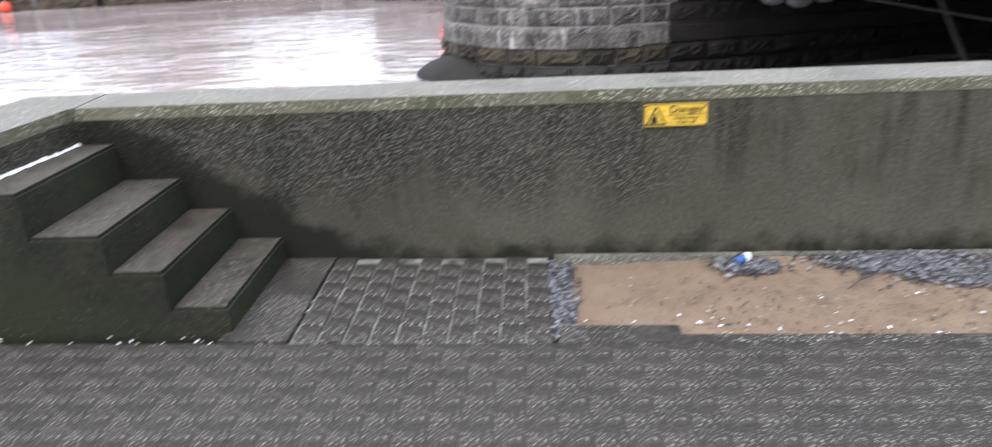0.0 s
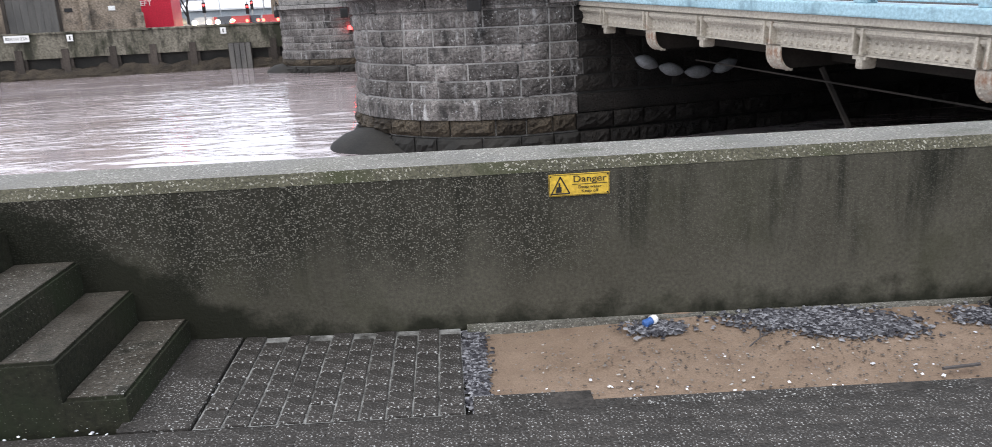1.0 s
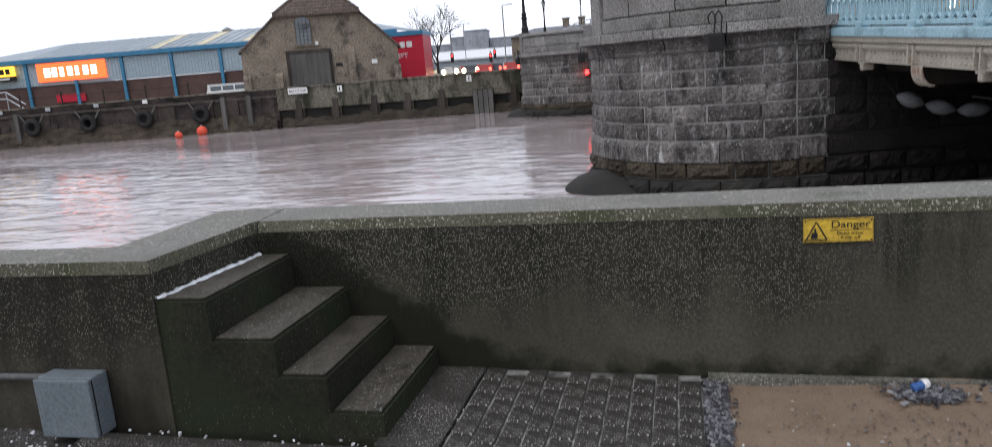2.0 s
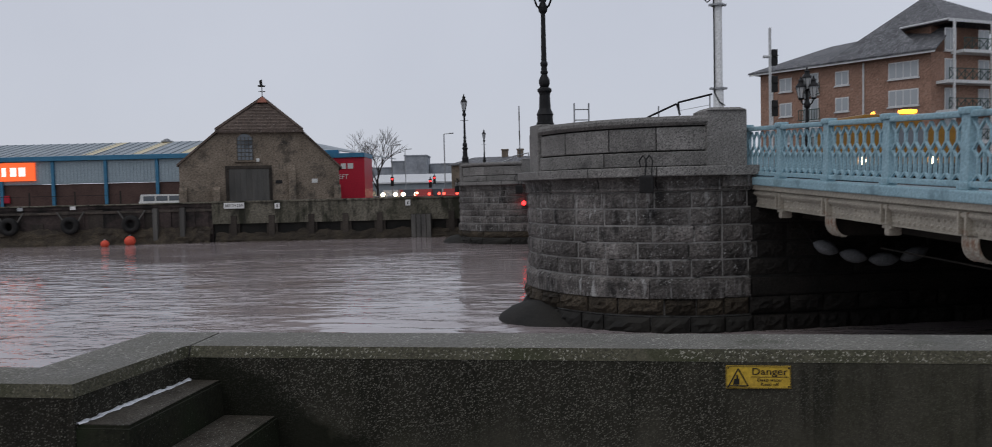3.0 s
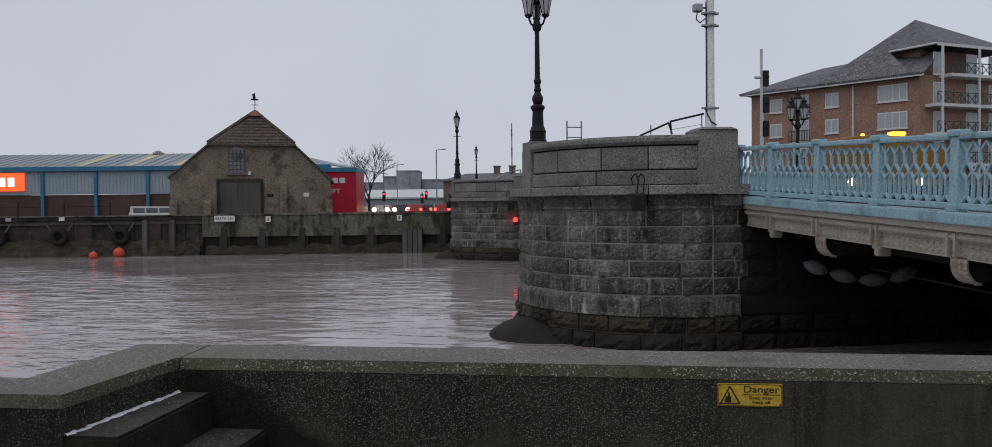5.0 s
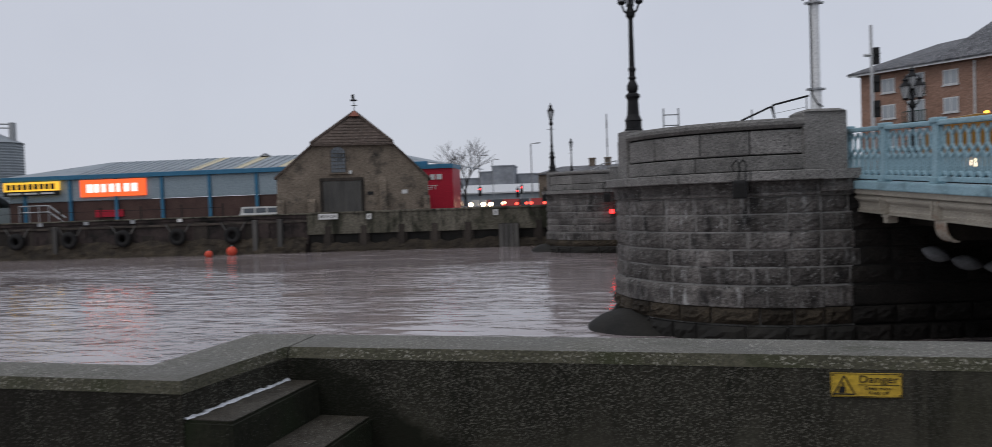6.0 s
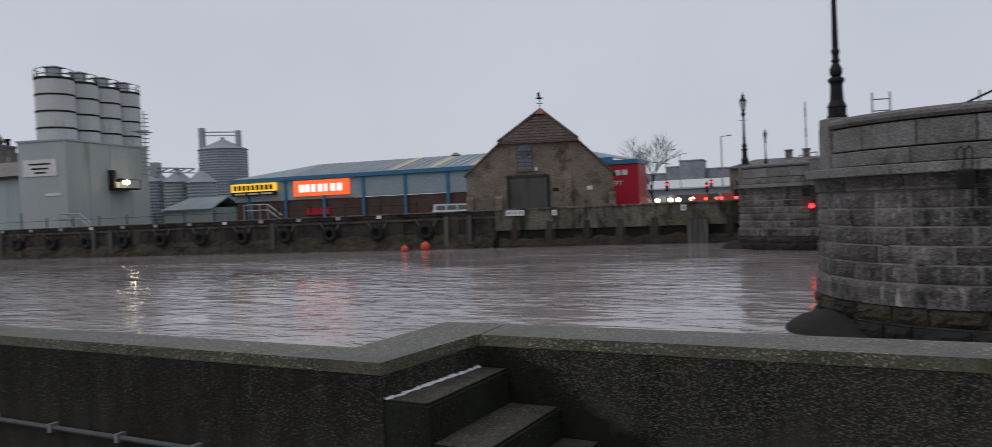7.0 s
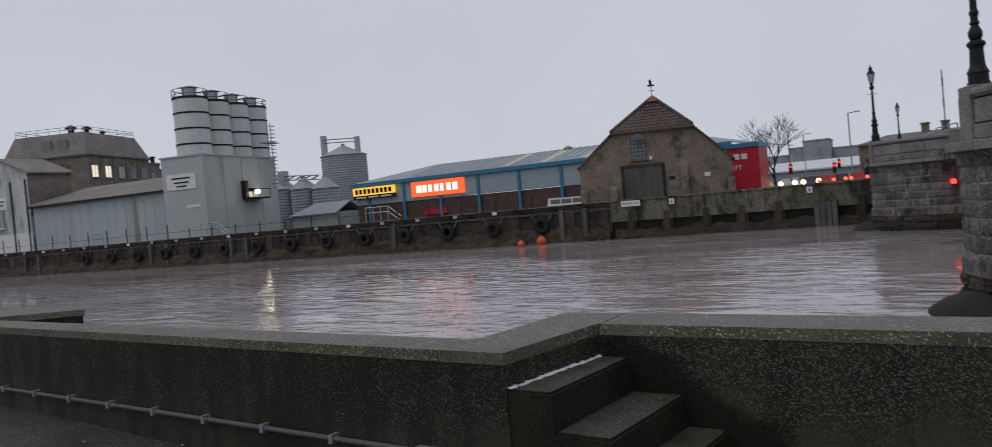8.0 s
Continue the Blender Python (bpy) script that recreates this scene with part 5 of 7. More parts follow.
part("end_wall", boxed(-59.0, -58.6, 24.4, 48, 0.2, 5.0), SHEDWALL, shed)
part("roof", quad_roof(bmesh.new(), [(-59.5, 23.7, 5.2), (-19.5, 23.7, 5.2), (-24.5, 31, 6.75), (-53.2, 31, 6.75)], 0.1), SHEDROOF, shed, "weathered grey sheet roof")
part("roof", quad_roof(bmesh.new(), [(-59.5, 23.7, 5.2), (-53.2, 31, 6.75), (-53.2, 40, 6.75), (-59.5, 48, 5.2)], 0.1), SHEDROOF, shed)
part("roof", quad_roof(bmesh.new(), [(-53.2, 31, 6.75), (-24.5, 31, 6.75), (-24.5, 45, 6.6), (-53.2, 45, 6.6)], 0.1), SHEDROOF, shed)
part("roof", quad_roof(bmesh.new(), [(-19.5, 23.7, 5.2), (-17.0, 45, 5.2), (-24.5, 45, 6.6), (-24.5, 31, 6.75)], 0.1), SHEDROOF, shed)
for u in (-41.6, -37.4, -33.2):
    part("rooflight", quad_roof(bmesh.new(), [(u, 24.1, 5.31), (u + 1.05, 24.1, 5.31), (u + 1.05, 30.8, 6.74), (u, 30.8, 6.74)], 0.03), ROOFLIGHT, shed, "yellowed translucent rooflight")
for i in range(32):
    u = -52 + 0.82 * i
    part("roof_seam", quad_roof(bmesh.new(), [(u, 23.8, 5.28), (u + 0.05, 23.8, 5.28), (u + 0.05, 30.9, 6.78), (u, 30.9, 6.78)], 0.04), SHEDROOF, shed)
part("roof_vent", lathe(bmesh.new(), [(0.5, 0), (0.5, 0.12), (0.3, 0.14), (0.3, 0.22), (0.08, 0.32)], 12, pose(-36.9, 30.6, 6.7)), GALV, shed)
part("red_end", boxed(-23.2, -16.75, 20.0, 24.4, 0.2, 4.4), REDSIGN, shed, "red clad end with white lettering")
part("red_fascia", boxed(-23.3, -16.7, 19.9, 24.4, 4.4, 4.75), TRIMBLUE, shed)
lettering("words", "LEFT", 0.52, WHITE, shed, quay(0, 0).inverted() @ quay(-18.6, 19.96, 2.82) @ pose(0, 0, 0, 90, 0, 0))
for i, w in enumerate((0.42, 0.35, 0.42, 0.45)):
    part("white_bar", boxed(-19.75 + 0.55 * i, -19.75 + 0.55 * i + w, 19.955, 19.99, 3.48, 3.92), WHITE, shed)
part("red_canopy", boxed(-50.5, -47.8, 23.8, 23.95, 1.3, 1.95), REDSIGN, shed)
so = thing("orange_shop_sign", quay(-48.65, 23.85, 3.95), "glowing orange shop sign with white bars", "shop sign")
part("panel", boxed(-3.15, 3.15, -0.15, 0.03, -0.78, 0.78, bevel=0.03), GLOW_ORANGE, so, "lit orange panel")
for i, w in enumerate((0.72, 0.6, 0.5, 0.6, 0.42, 0.6, 0.66)):
    x = -2.5 + 0.72 * i
    part("white_bar", boxed(x, x + w * 0.85, -0.18, -0.155, -0.38, 0.38), GLOW_WHITE, so)
sy = thing("yellow_shop_sign", quay(-56.4, 23.6, 4.1), "glowing yellow and black shop sign", "shop sign")
part("panel", boxed(-2.7, 2.7, -0.15, 0.03, -0.2, 0.62), GLOW_YELLOW, sy, "lit yellow panel")
part("lower_panel", boxed(-2.7, 2.7, -0.14, 0.03, -0.62, -0.205), BLACK, sy)
for i in range(9):
    part("black_bar", boxed(-2.4 + 0.54 * i, -2.02 + 0.54 * i, -0.17, -0.152, -0.05, 0.45), BLACK, sy)
for i in range(3):
    part("white_bar", boxed(-2.3 + 1.6 * i, -1.0 + 1.6 * i, -0.16, -0.142, -0.5, -0.34), WHITE, sy)

van = thing("white_van", quay(-33.4, 17.0, 0.25), "white van parked behind the quay wall", "van")
bm = boxed(0, 4.4, -0.9, 0.9, 0.35, 1.0, bevel=0.08)
prism(bm, [(0.05, 0.95), (3.9, 0.95), (3.2, 1.48), (0.15, 1.52)], -0.82, 0.82, Matrix.Rotation(math.pi / 2, 4, "X"))
part("body", bm, WHITE, van)
for i in range(3):
    part("window", boxed(0.35 + i * 0.98, 1.2 + i * 0.98, -0.85, -0.825, 1.02, 1.38), GLASS, van)
for x in (0.8, 3.5):
    part("wheel", lathe(bmesh.new(), [(0.33, -0.12), (0.33, 0.12)], 16, pose(x, -0.82, 0.33, 90, 0, 0)), RUBBER, van)

fence = thing("quay_fence", quay(0, 1.5, 0.25), "thin dark railing along the far quay", "fence")
for i in range(24):
    u = -28 - 2.6 * i
    part("post", boxed(u, u + 0.06, 0, 0.06, 0, 2.2 if u < -60 else 1.75), DARKSTEEL, fence)
part("rail", boxed(-88, -28, 0.02, 0.045, 1.50, 1.525), DARKSTEEL, fence)
for u0 in (-41.9, -59.0, -73):
    st = thing("quay_stair_rail", quay(u0, 2.6, 0.25), "galvanised stair handrails on the quay", "handrail", "stair rails on the quay")
    part("rail_tube", rods([((0, 0, 2.0), (2.0, 0, 2.0)), ((2.0, 0, 2.0), (3.1, 0, 1.2)), ((0, 0, 1.6), (2.0, 0, 1.6)), ((2.0, 0, 1.6), (3.0, 0, 0.9))], 0.045), GALV, st)
    for i in range(4):
        part("post", rods([((0.66 * i, 0, 0), (0.66 * i, 0, 2.0))], 0.04), GALV, st)

# ---- grain works up the river ----
BLOCK = quay(-64.1, 8.0) @ pose(0, 0, 0, 0, 0, 10.4)
silo_block = thing("silo_house", BLOCK, "tall grey-green clad silo house with sign and floodlit stair", "silo house")
part("cladding", boxed(-4.6, 0, 0, 12.0, 0.2, 8.7), CLADGREY, silo_block)
part("roof_trim", boxed(-4.7, 0.1, -0.1, 12.1, 8.7, 8.85), GALV, silo_block)
for y in (0.0, 3.0, 6.0, 9.0):
    part("corner_trim", boxed(-0.02, 0.06, y - 0.06, y + 0.06, 0.2, 8.68), CLADGREY, silo_block)
sg = part("sign_board", boxed(-4.1, -0.85, -0.08, -0.01, 5.7, 7.15), WHITE, silo_block)
for z, w in ((6.75, 2.1), (6.35, 1.7), (6.0, 1.1)):
    part("print_bar", boxed(-2.45 - w / 2, -2.45 + w / 2, -0.10, -0.085, z - 0.07, z + 0.07), DARKSTEEL, sg)
part("notice", boxed(-2.1, -0.6, -0.05, -0.01, 3.95, 4.2), WHITE, silo_block)
bal = part("balcony", box(boxed(0.0, 1.3, 5.6, 8.6, 4.45, 4.6), 0.0, 0.5, 5.6, 6.1, 4.6, 6.3), DARKSTEEL, silo_block)
part("rail", rods([((1.3, 5.6, 5.4), (1.3, 8.6, 5.4)), ((1.3, 5.6, 4.6), (1.3, 5.6, 5.4)), ((1.3, 8.6, 4.6), (1.3, 8.6, 5.4))], 0.04), DARKSTEEL, bal)
fl = thing("works_floodlight", BLOCK @ pose(0.95, 6.9, 5.15), "bright floodlight on the silo house wall", "floodlight")
part("housing", boxed(-0.95, -0.2, -0.2, 0.3, 0.1, 0.4), DARKSTEEL, fl)
part("lens", lathe(bmesh.new(), [(0.05, -0.24), (0.2, -0.16), (0.26, 0), (0.2, 0.16), (0.05, 0.24)], 14, pose(0, 0, 0, 0, 0, 0)), GLOW_FLOOD, fl, "glaring warm lamp")
for i in range(4):
    si = thing("storage_silo", BLOCK @ pose(-3.0, 3.0 + 3.3 * i, 8.0), "white banded steel storage silo with roof gear", "silo", "white silos on the silo house")
    r, h = 1.62, 6.4
    part("shell", lathe(bmesh.new(), [(r, 0), (r, h), (r * 0.9, h + 0.15), (0.3, h + 0.5)], 28), SILOWHITE, si)
    for k in range(5):
        part("band", lathe(bmesh.new(), [(r + 0.05, 0.5 + 1.5 * k), (r + 0.05, 0.66 + 1.5 * k)], 28), DARKSTEEL, si)
    bm = bmesh.new()
    for k in range(10):
        a = math.pi * 2 * k / 10
        a2 = math.pi * 2 * (k + 1) / 10
        rod(bm, (r * math.cos(a), r * math.sin(a), h), (r * math.cos(a), r * math.sin(a), h + 1.0), 0.035, 5)
        for z in (0.5, 1.0):
            rod(bm, (r * math.cos(a), r * math.sin(a), h + z), (r * math.cos(a2), r * math.sin(a2), h + z), 0.03, 5)
    part("guard_rail", bm, DARKSTEEL, si)
    part("filter_unit", box(boxed(-0.5, 0.5, -0.5, 0.5, h + 0.3, h + 1.2, bevel=0.05), -0.65, 0.65, -0.65, 0.65, h + 1.2, h + 1.3), GALV, si)
ca = thing("caged_ladder", BLOCK @ pose(0.5, 10.6, 2.0, 0, 0, 90), "tall galvanised caged ladder up the silos", "ladder")
part("stile", rods([((-0.3, 0, 3.5), (-0.3, 0, 10.4)), ((0.3, 0, 3.5), (0.3, 0, 10.4))], 0.05), GALV, ca)
for k in range(16):
    part("hoop", rods([((-0.35, 0, 4 + 0.4 * k), (-0.35, -0.5, 4 + 0.4 * k)), ((-0.35, -0.5, 4 + 0.4 * k), (0.35, -0.5, 4 + 0.4 * k)), ((0.35, -0.5, 4 + 0.4 * k), (0.35, 0, 4 + 0.4 * k))], 0.03, 4), GALV, ca)
part("platform", boxed(-1.2, 0.8, -0.6, 0.4, 8.2, 8.3), GALV, ca)


def grain_bin(u, s, r, h, roof, label):
    g = thing("grain_bin", quay(u, s, 0.25), label, "silo", "corrugated grain bins")
    prof = []
    n = int(h / 0.35)
    for k in range(n + 1):
        prof += [(r, h * k / n), (r + 0.06, h * (k + 0.5) / n)]
    part("shell", lathe(bmesh.new(), prof[:-1], 26), SILOGREY, g)
    part("roof", lathe(bmesh.new(), [(r + 0.2, h - 0.1), (0.3, h + roof), (0.25, h + roof + 0.3)], 26), SILOGREY, g)
    return g


grain_bin(-80.8, 50, 3.35, 10.9, 1.4, "tall corrugated steel grain bin with conveyor gantry")
for u, r, h in ((-79.3, 1.7, 5.9), (-75.8, 1.7, 5.8), (-72.4, 1.65, 5.6), (-69.1, 1.6, 5.4)):
    grain_bin(u, 31, r, h, 1.2, "squat corrugated steel grain bin with cone roof")
cv = thing("conveyor_gantry", quay(0, 0), "steel conveyor gantry over the grain bins", "conveyor")
part("tower", boxed(-85.0, -84.3, 50, 50.7, 0.2, 14.5), GALV, cv)
part("tower", boxed(-78.6, -78.0, 50, 50.6, 11.0, 13.7), GALV, cv)
for z in (12.2, 12.7):
    part("truss", rods([((-84.6, 50.3, z + 1.2), (-78.3, 50.3, z + 0.8))], 0.1), GALV, cv)
part("truss", rods([((-79.5, 30.5, 7.4), (-69.5, 30.5, 6.7)), ((-79.5, 30.5, 7.9), (-69.5, 30.5, 7.2))] + [((-79.5 + 1.25 * k, 30.5, 7.4 - 0.09 * k), (-79.5 + 1.25 * (k + 1), 30.5, 7.9 - 0.09 * (k + 1))) for k in range(8)], 0.09), GALV, cv)
part("tower", boxed(-75.6, -74.7, 30, 31, 6.5, 8.2), GALV, cv)
hut = thing("works_hut", quay(-67.2, 26, 0.25), "low grey gabled works hut", "shed")
part("wall", boxed(-3, 3.4, 0, 5, 0, 2.3), CLADGREY, hut)
part("roof", quad_roof(quad_roof(bmesh.new(), [(-3.3, -0.3, 2.2), (3.7, -0.3, 2.2), (3.7, 2.5, 3.5), (-1.5, 2.5, 3.5)]), [(-1.5, 2.5, 3.5), (3.7, 2.5, 3.5), (3.7, 5.3, 2.2), (-3.3, 5.3, 2.2)]), SILOGREY, hut)

low = thing("long_works_shed", quay(0, 0), "long pale grey-green works shed with brown sheet roof", "shed")
part("wall", boxed(-90.2, -69.0, 8.0, 21.3, 0.2, 5.9), CLADPALE, low)
part("roof", quad_roof(bmesh.new(), [(-90.4, 7.6, 6.1), (-69.0, 7.6, 5.85), (-69.0, 14.6, 7.8), (-90.4, 14.6, 7.9)], 0.2), FELTROOF, low, "worn brown felt roof")
part("roof", quad_roof(bmesh.new(), [(-90.4, 14.6, 7.9), (-69.0, 14.6, 7.8), (-69.0, 21.6, 5.85), (-90.4, 21.6, 6.1)], 0.2), FELTROOF, low)
part("gutter", boxed(-90.4, -69.0, 7.45, 7.6, 5.72, 5.9), DARKSTEEL, low)
for i in range(15):
    part("sheet_joint", boxed(-89.6 + 1.42 * i, -89.57 + 1.42 * i, 7.985, 7.998, 0.3, 5.7), SILOGREY, low)
part("rust_streak", prism(bmesh.new(), [(-74.3, 0.3), (-73.5, 0.3), (-73.75, 5.5), (-74.05, 5.5)], 7.97, 7.996, Matrix(((1, 0, 0, 0), (0, 0, 1, 0), (0, 1, 0, 0), (0, 0, 0, 1)))), RUSTWASH, low, "brown rust streak")
part("rust_streak", boxed(-69.5, -69.05, 7.975, 7.997, 0.3, 5.6), RUSTWASH, low)
wh = thing("rendered_mill_house", quay(0, 0), "pale stained rendered gabled mill house with small windows", "mill building")
part("wall", gabled(bmesh.new(), -102.4, -90.8, 8.0, 13.0, 0.2, 9.7, -95.8, 11.5), RENDER, wh)
part("side_wall", boxed(-90.79, -90.7, 8.02, 13.0, 5.0, 9.6), MILLBRICK, wh, "bare brown brick flank")
part("roof", quad_roof(bmesh.new(), [(-95.8, 7.7, 11.75), (-90.3, 7.7, 9.75), (-90.3, 13.2, 9.75), (-95.8, 13.2, 11.75)], 0.18), FELTROOF, wh)
part("roof", quad_roof(bmesh.new(), [(-95.8, 7.7, 11.75), (-102.8, 7.7, 9.6), (-102.8, 13.2, 9.6), (-95.8, 13.2, 11.75)], 0.18), FELTROOF, wh)
for u, z, h in ((-96.3, 8.9, 1.5), (-96.1, 4.0, 1.9), (-99.3, 4.0, 1.4)):
    w = part("window", boxed(u - 0.6, u + 0.6, 7.93, 7.99, z, z + h), GLASS, wh)
    part("sill", boxed(u - 0.7, u + 0.7, 7.8, 7.99, z - 0.15, z - 0.02), WHITE, w)
    part("frame", boxed(u - 0.04, u + 0.04, 7.91, 7.928, z, z + h), WHITE, w)
sg = part("sign_board", boxed(-97.4, -94.9, 7.93, 7.99, 6.0, 7.3), WHITE, wh)
for z, w in ((6.9, 1.8), (6.5, 1.4)):
    part("print_bar", boxed(-96.15 - w / 2, -96.15 + w / 2, 7.91, 7.928, z - 0.1, z + 0.1), BOXGREY, sg)
for u in (-98.2, -93.9, -91.2):
    part("downpipe", boxed(u, u + 0.12, 7.85, 7.97, 0.2, 9.0), DARKSTEEL, wh)
part("plinth", boxed(-101.2, -90.8, 7.95, 7.996, 0.2, 3.2), WHITE, wh, "whitewashed lower wall")
# the brick mill stands askew to the quay
MILL_AT = quay(-111.6, 30).translation
MILL = Matrix(((-0.49, -0.868, 0, MILL_AT.x), (0.868, -0.49, 0, MILL_AT.y), (0, 0, 1, 0), (0, 0, 0, 1)))
mill = thing("brick_mill", MILL, "brown brick mill with mansard roof and lit windows", "mill building")
part("wall", boxed(0, 15.8, 0, 13.4, 0.2, 14.2), MILLBRICK, mill)
part("eaves", boxed(-0.25, 16.0, -0.25, 13.6, 14.2, 14.45), OLDWOOD, mill)
bm = bmesh.new()
lo = [bm.verts.new(p) for p in ((-0.15, -0.15, 14.45), (15.9, -0.15, 14.45), (15.9, 13.5, 14.45), (-0.15, 13.5, 14.45))]
hi = [bm.verts.new(p) for p in ((1.3, 1.3, 17.9), (14.4, 1.3, 17.9), (14.4, 12.3, 17.9), (1.3, 12.3, 17.9))]
bm.faces.new(hi)
for i in range(4):
    bm.faces.new((lo[i], lo[(i + 1) % 4], hi[(i + 1) % 4], hi[i]))
part("mansard_roof", bm, FELTROOF, mill, "brown grey mansard roof")
rail = [(1.4, 1.4), (14.3, 1.4), (14.3, 12.2), (1.4, 12.2)]
for (x0, y0), (x1, y1) in zip(rail, rail[1:] + rail[:1]):
    part("roof_rail", rods([((x0, y0, z), (x1, y1, z)) for z in (18.4, 18.8)] + [((x0 + (x1 - x0) * k / 6, y0 + (y1 - y0) * k / 6, 17.9), (x0 + (x1 - x0) * k / 6, y0 + (y1 - y0) * k / 6, 18.8)) for k in range(6)], 0.04), GALV, mill)
for x, y, k in ((2.6, 4.0, 1.0), (3.2, 1.9, 0.8), (7.5, 2.2, 0.6)):
    part("vent_cowl", lathe(bmesh.new(), [(0.45 * k, 0), (0.45 * k, 0.7 * k), (0.9 * k, 0.75 * k), (0.8 * k, 0.95 * k), (0.2 * k, 1.3 * k)], 10, pose(x, y, 17.9)), DARKSTEEL, mill)
for i, x in enumerate((1.4, 4.6, 7.9, 11.0, 14.0)):
    w = part("window", boxed(x - 0.62, x + 0.62, -0.06, -0.01, 11.1, 12.8), GLOW_WIN if i < 2 else (CURTAINED if i == 2 else GLASS), mill, "lit window" if i < 2 else "")
    part("bar", boxed(x - 0.05, x + 0.05, -0.09, -0.062, 11.1, 12.8), OLDWOOD, w)
    part("sill", boxed(x - 0.85, x + 0.85, -0.2, -0.01, 10.9, 11.08), GRANITE_TOP, w)
for x in (0.3, 3.0, 6.2, 9.5, 12.6):
    part("pilaster", boxed(x - 0.25, x + 0.25, -0.14, -0.01, 0.2, 14.1), MILLBRICK, mill)
for y in (4.0, 6.6):
    part("window", boxed(0.25, 0.5, y - 0.8, y + 0.8, 15.0, 16.9), GLASS, mill, "dark dormer opening")
annex = thing("mill_annex", MILL, "lower brown brick annex with stepped parapet beside the mill", "mill building")
for x0, x1, z in ((16.1, 20.0, 13.6), (20.02, 24.0, 12.6), (24.02, 29.0, 11.6)):
    part("wall", boxed(x0, x1, 0.6, 12, 0.2, z), MILLBRICK, annex)
    part("parapet", boxed(x0, x1, 0.45, 12, z, z + 0.35), SLATE, annex)
    part("window", boxed(x0 + 0.9, x0 + 2.1, 0.53, 0.59, z - 3.2, z - 1.4), GLASS, annex)
part("flue", lathe(bmesh.new(), [(0.35, 0), (0.35, 2.2), (0.5, 2.3), (0.5, 2.5)], 10, pose(22, 3, 12.9)), DARKSTEEL, annex)


# ---- bare trees ----
def bare_tree(at, height, label, seed, name="bare_tree"):
    r = random.Random(seed)
    tree = thing(name, at, label, "tree", "bare winter trees")
    limbs, twigs = bmesh.new(), bmesh.new()

    def grow(p, d, ln, rad, depth):
        q = p + d * ln
        rod(limbs if depth < 3 else twigs, p, q, max(rad, 0.016), 6 if depth < 3 else 3, max(rad * 0.6, 0.012))
        if depth > 4:
            return
        for _ in range(4 if depth < 2 else 3):
            v = Vector((r.uniform(-1, 1), r.uniform(-1, 1), r.uniform(-0.2, 0.5)))
            grow(p + d * ln * r.uniform(0.5, 1.0), (d * 0.9 + v * 0.7).normalized(), ln * r.uniform(0.62, 0.9), rad * 0.5, depth + 1)

    grow(Vector((0, 0, 0)), Vector((0, 0, 1)), height * 0.28, height * 0.018, 0)
    part("trunk", limbs, BARK, tree)
    part("fine_branching", twigs, BARK, tree)
    return tree


bare_tree(quay(-18.6, 41, 0.25), 9.2, "bare leafless tree behind the far quay", 3)
bare_tree(quay(-131, 60, 4.0), 13.0, "dark bare tree beyond the mill", 5)
bare_tree(quay(-137, 62, 4.0), 14.0, "dark bare tree beyond the mill", 8)

# ---- road traffic, lamps and town beyond ----
def car(u, s, paint, lights, label):
    c = thing("car", quay(u, s, 0.25), label, "car", "cars on the far road")
    bm = boxed(-0.9, 0.9, 0, 4.0, 0.3, 0.85, bevel=0.08)
    prism(bm, [(0.8, 0.82), (3.5, 0.82), (2.9, 1.4), (1.3, 1.42)], -0.75, 0.75, Matrix(((0, 0, 1, 0), (1, 0, 0, 0), (0, 1, 0, 0), (0, 0, 0, 1))))
    part("body", bm, paint, c)
    for x in (-0.62, 0.62):
        part("headlight" if lights is GLOW_WARM else "tail_light", lathe(bmesh.new(), [(0.06, -0.02), (0.2 if lights is GLOW_WARM else 0.14, 0.0), (0.2 if lights is GLOW_WARM else 0.14, 0.06)], 10, pose(x, 0.02, 0.98, 90, 0, 0)), lights, c, "lit lamp")
    for x, y in ((-0.85, 0.8), (0.85, 0.8), (-0.85, 3.2), (0.85, 3.2)):
        part("wheel", lathe(bmesh.new(), [(0.3, -0.1), (0.3, 0.1)], 12, pose(x, y, 0.3, 0, 90, 0)), RUBBER, c)


PAINTS = [plain("dark_car_paint", (0.03, 0.035, 0.045), 0.3), plain("silver_car_paint", (0.35, 0.36, 0.37), 0.3), plain("red_car_paint", (0.3, 0.03, 0.03), 0.3)]
for i, (u, s, warm) in enumerate(((-18.6, 31, 1), (-16.4, 33, 1), (-15.4, 36, 1), (-14.1, 30, 1), (-13.3, 34, 1), (-12.8, 29, 0), (-12.0, 31, 0), (-11.2, 35, 0), (-10.2, 29, 0), (-9.3, 33, 0), (-13.6, 40, 0), (-17.3, 42, 1))):
    car(u, s, PAINTS[i % 3], GLOW_WARM if warm else GLOW_TAIL, "car with lit headlamps on the far road" if warm else "car with red tail lamps on the far road")
for u, s, z in ((-15.7, 30, 2.55), (-12.2, 31, 2.3), (-12.25, 38, 2.7)):
    tl = thing("traffic_light", quay(u, s, 0.25), "traffic light showing red", "traffic light", "traffic lights")
    part("pole", rods([((0, 0, 0), (0, 0, z + 0.3))], 0.06), GALV, tl)
    part("head", boxed(-0.14, 0.14, -0.12, 0.12, z - 0.75, z + 0.1), BLACK, tl)
    part("lamp", lathe(bmesh.new(), [(0.08, -0.02), (0.08, 0.04)], 10, pose(0, -0.14, z - 0.12, 90, 0, 0)), GLOW_RED, tl, "lit red lamp")
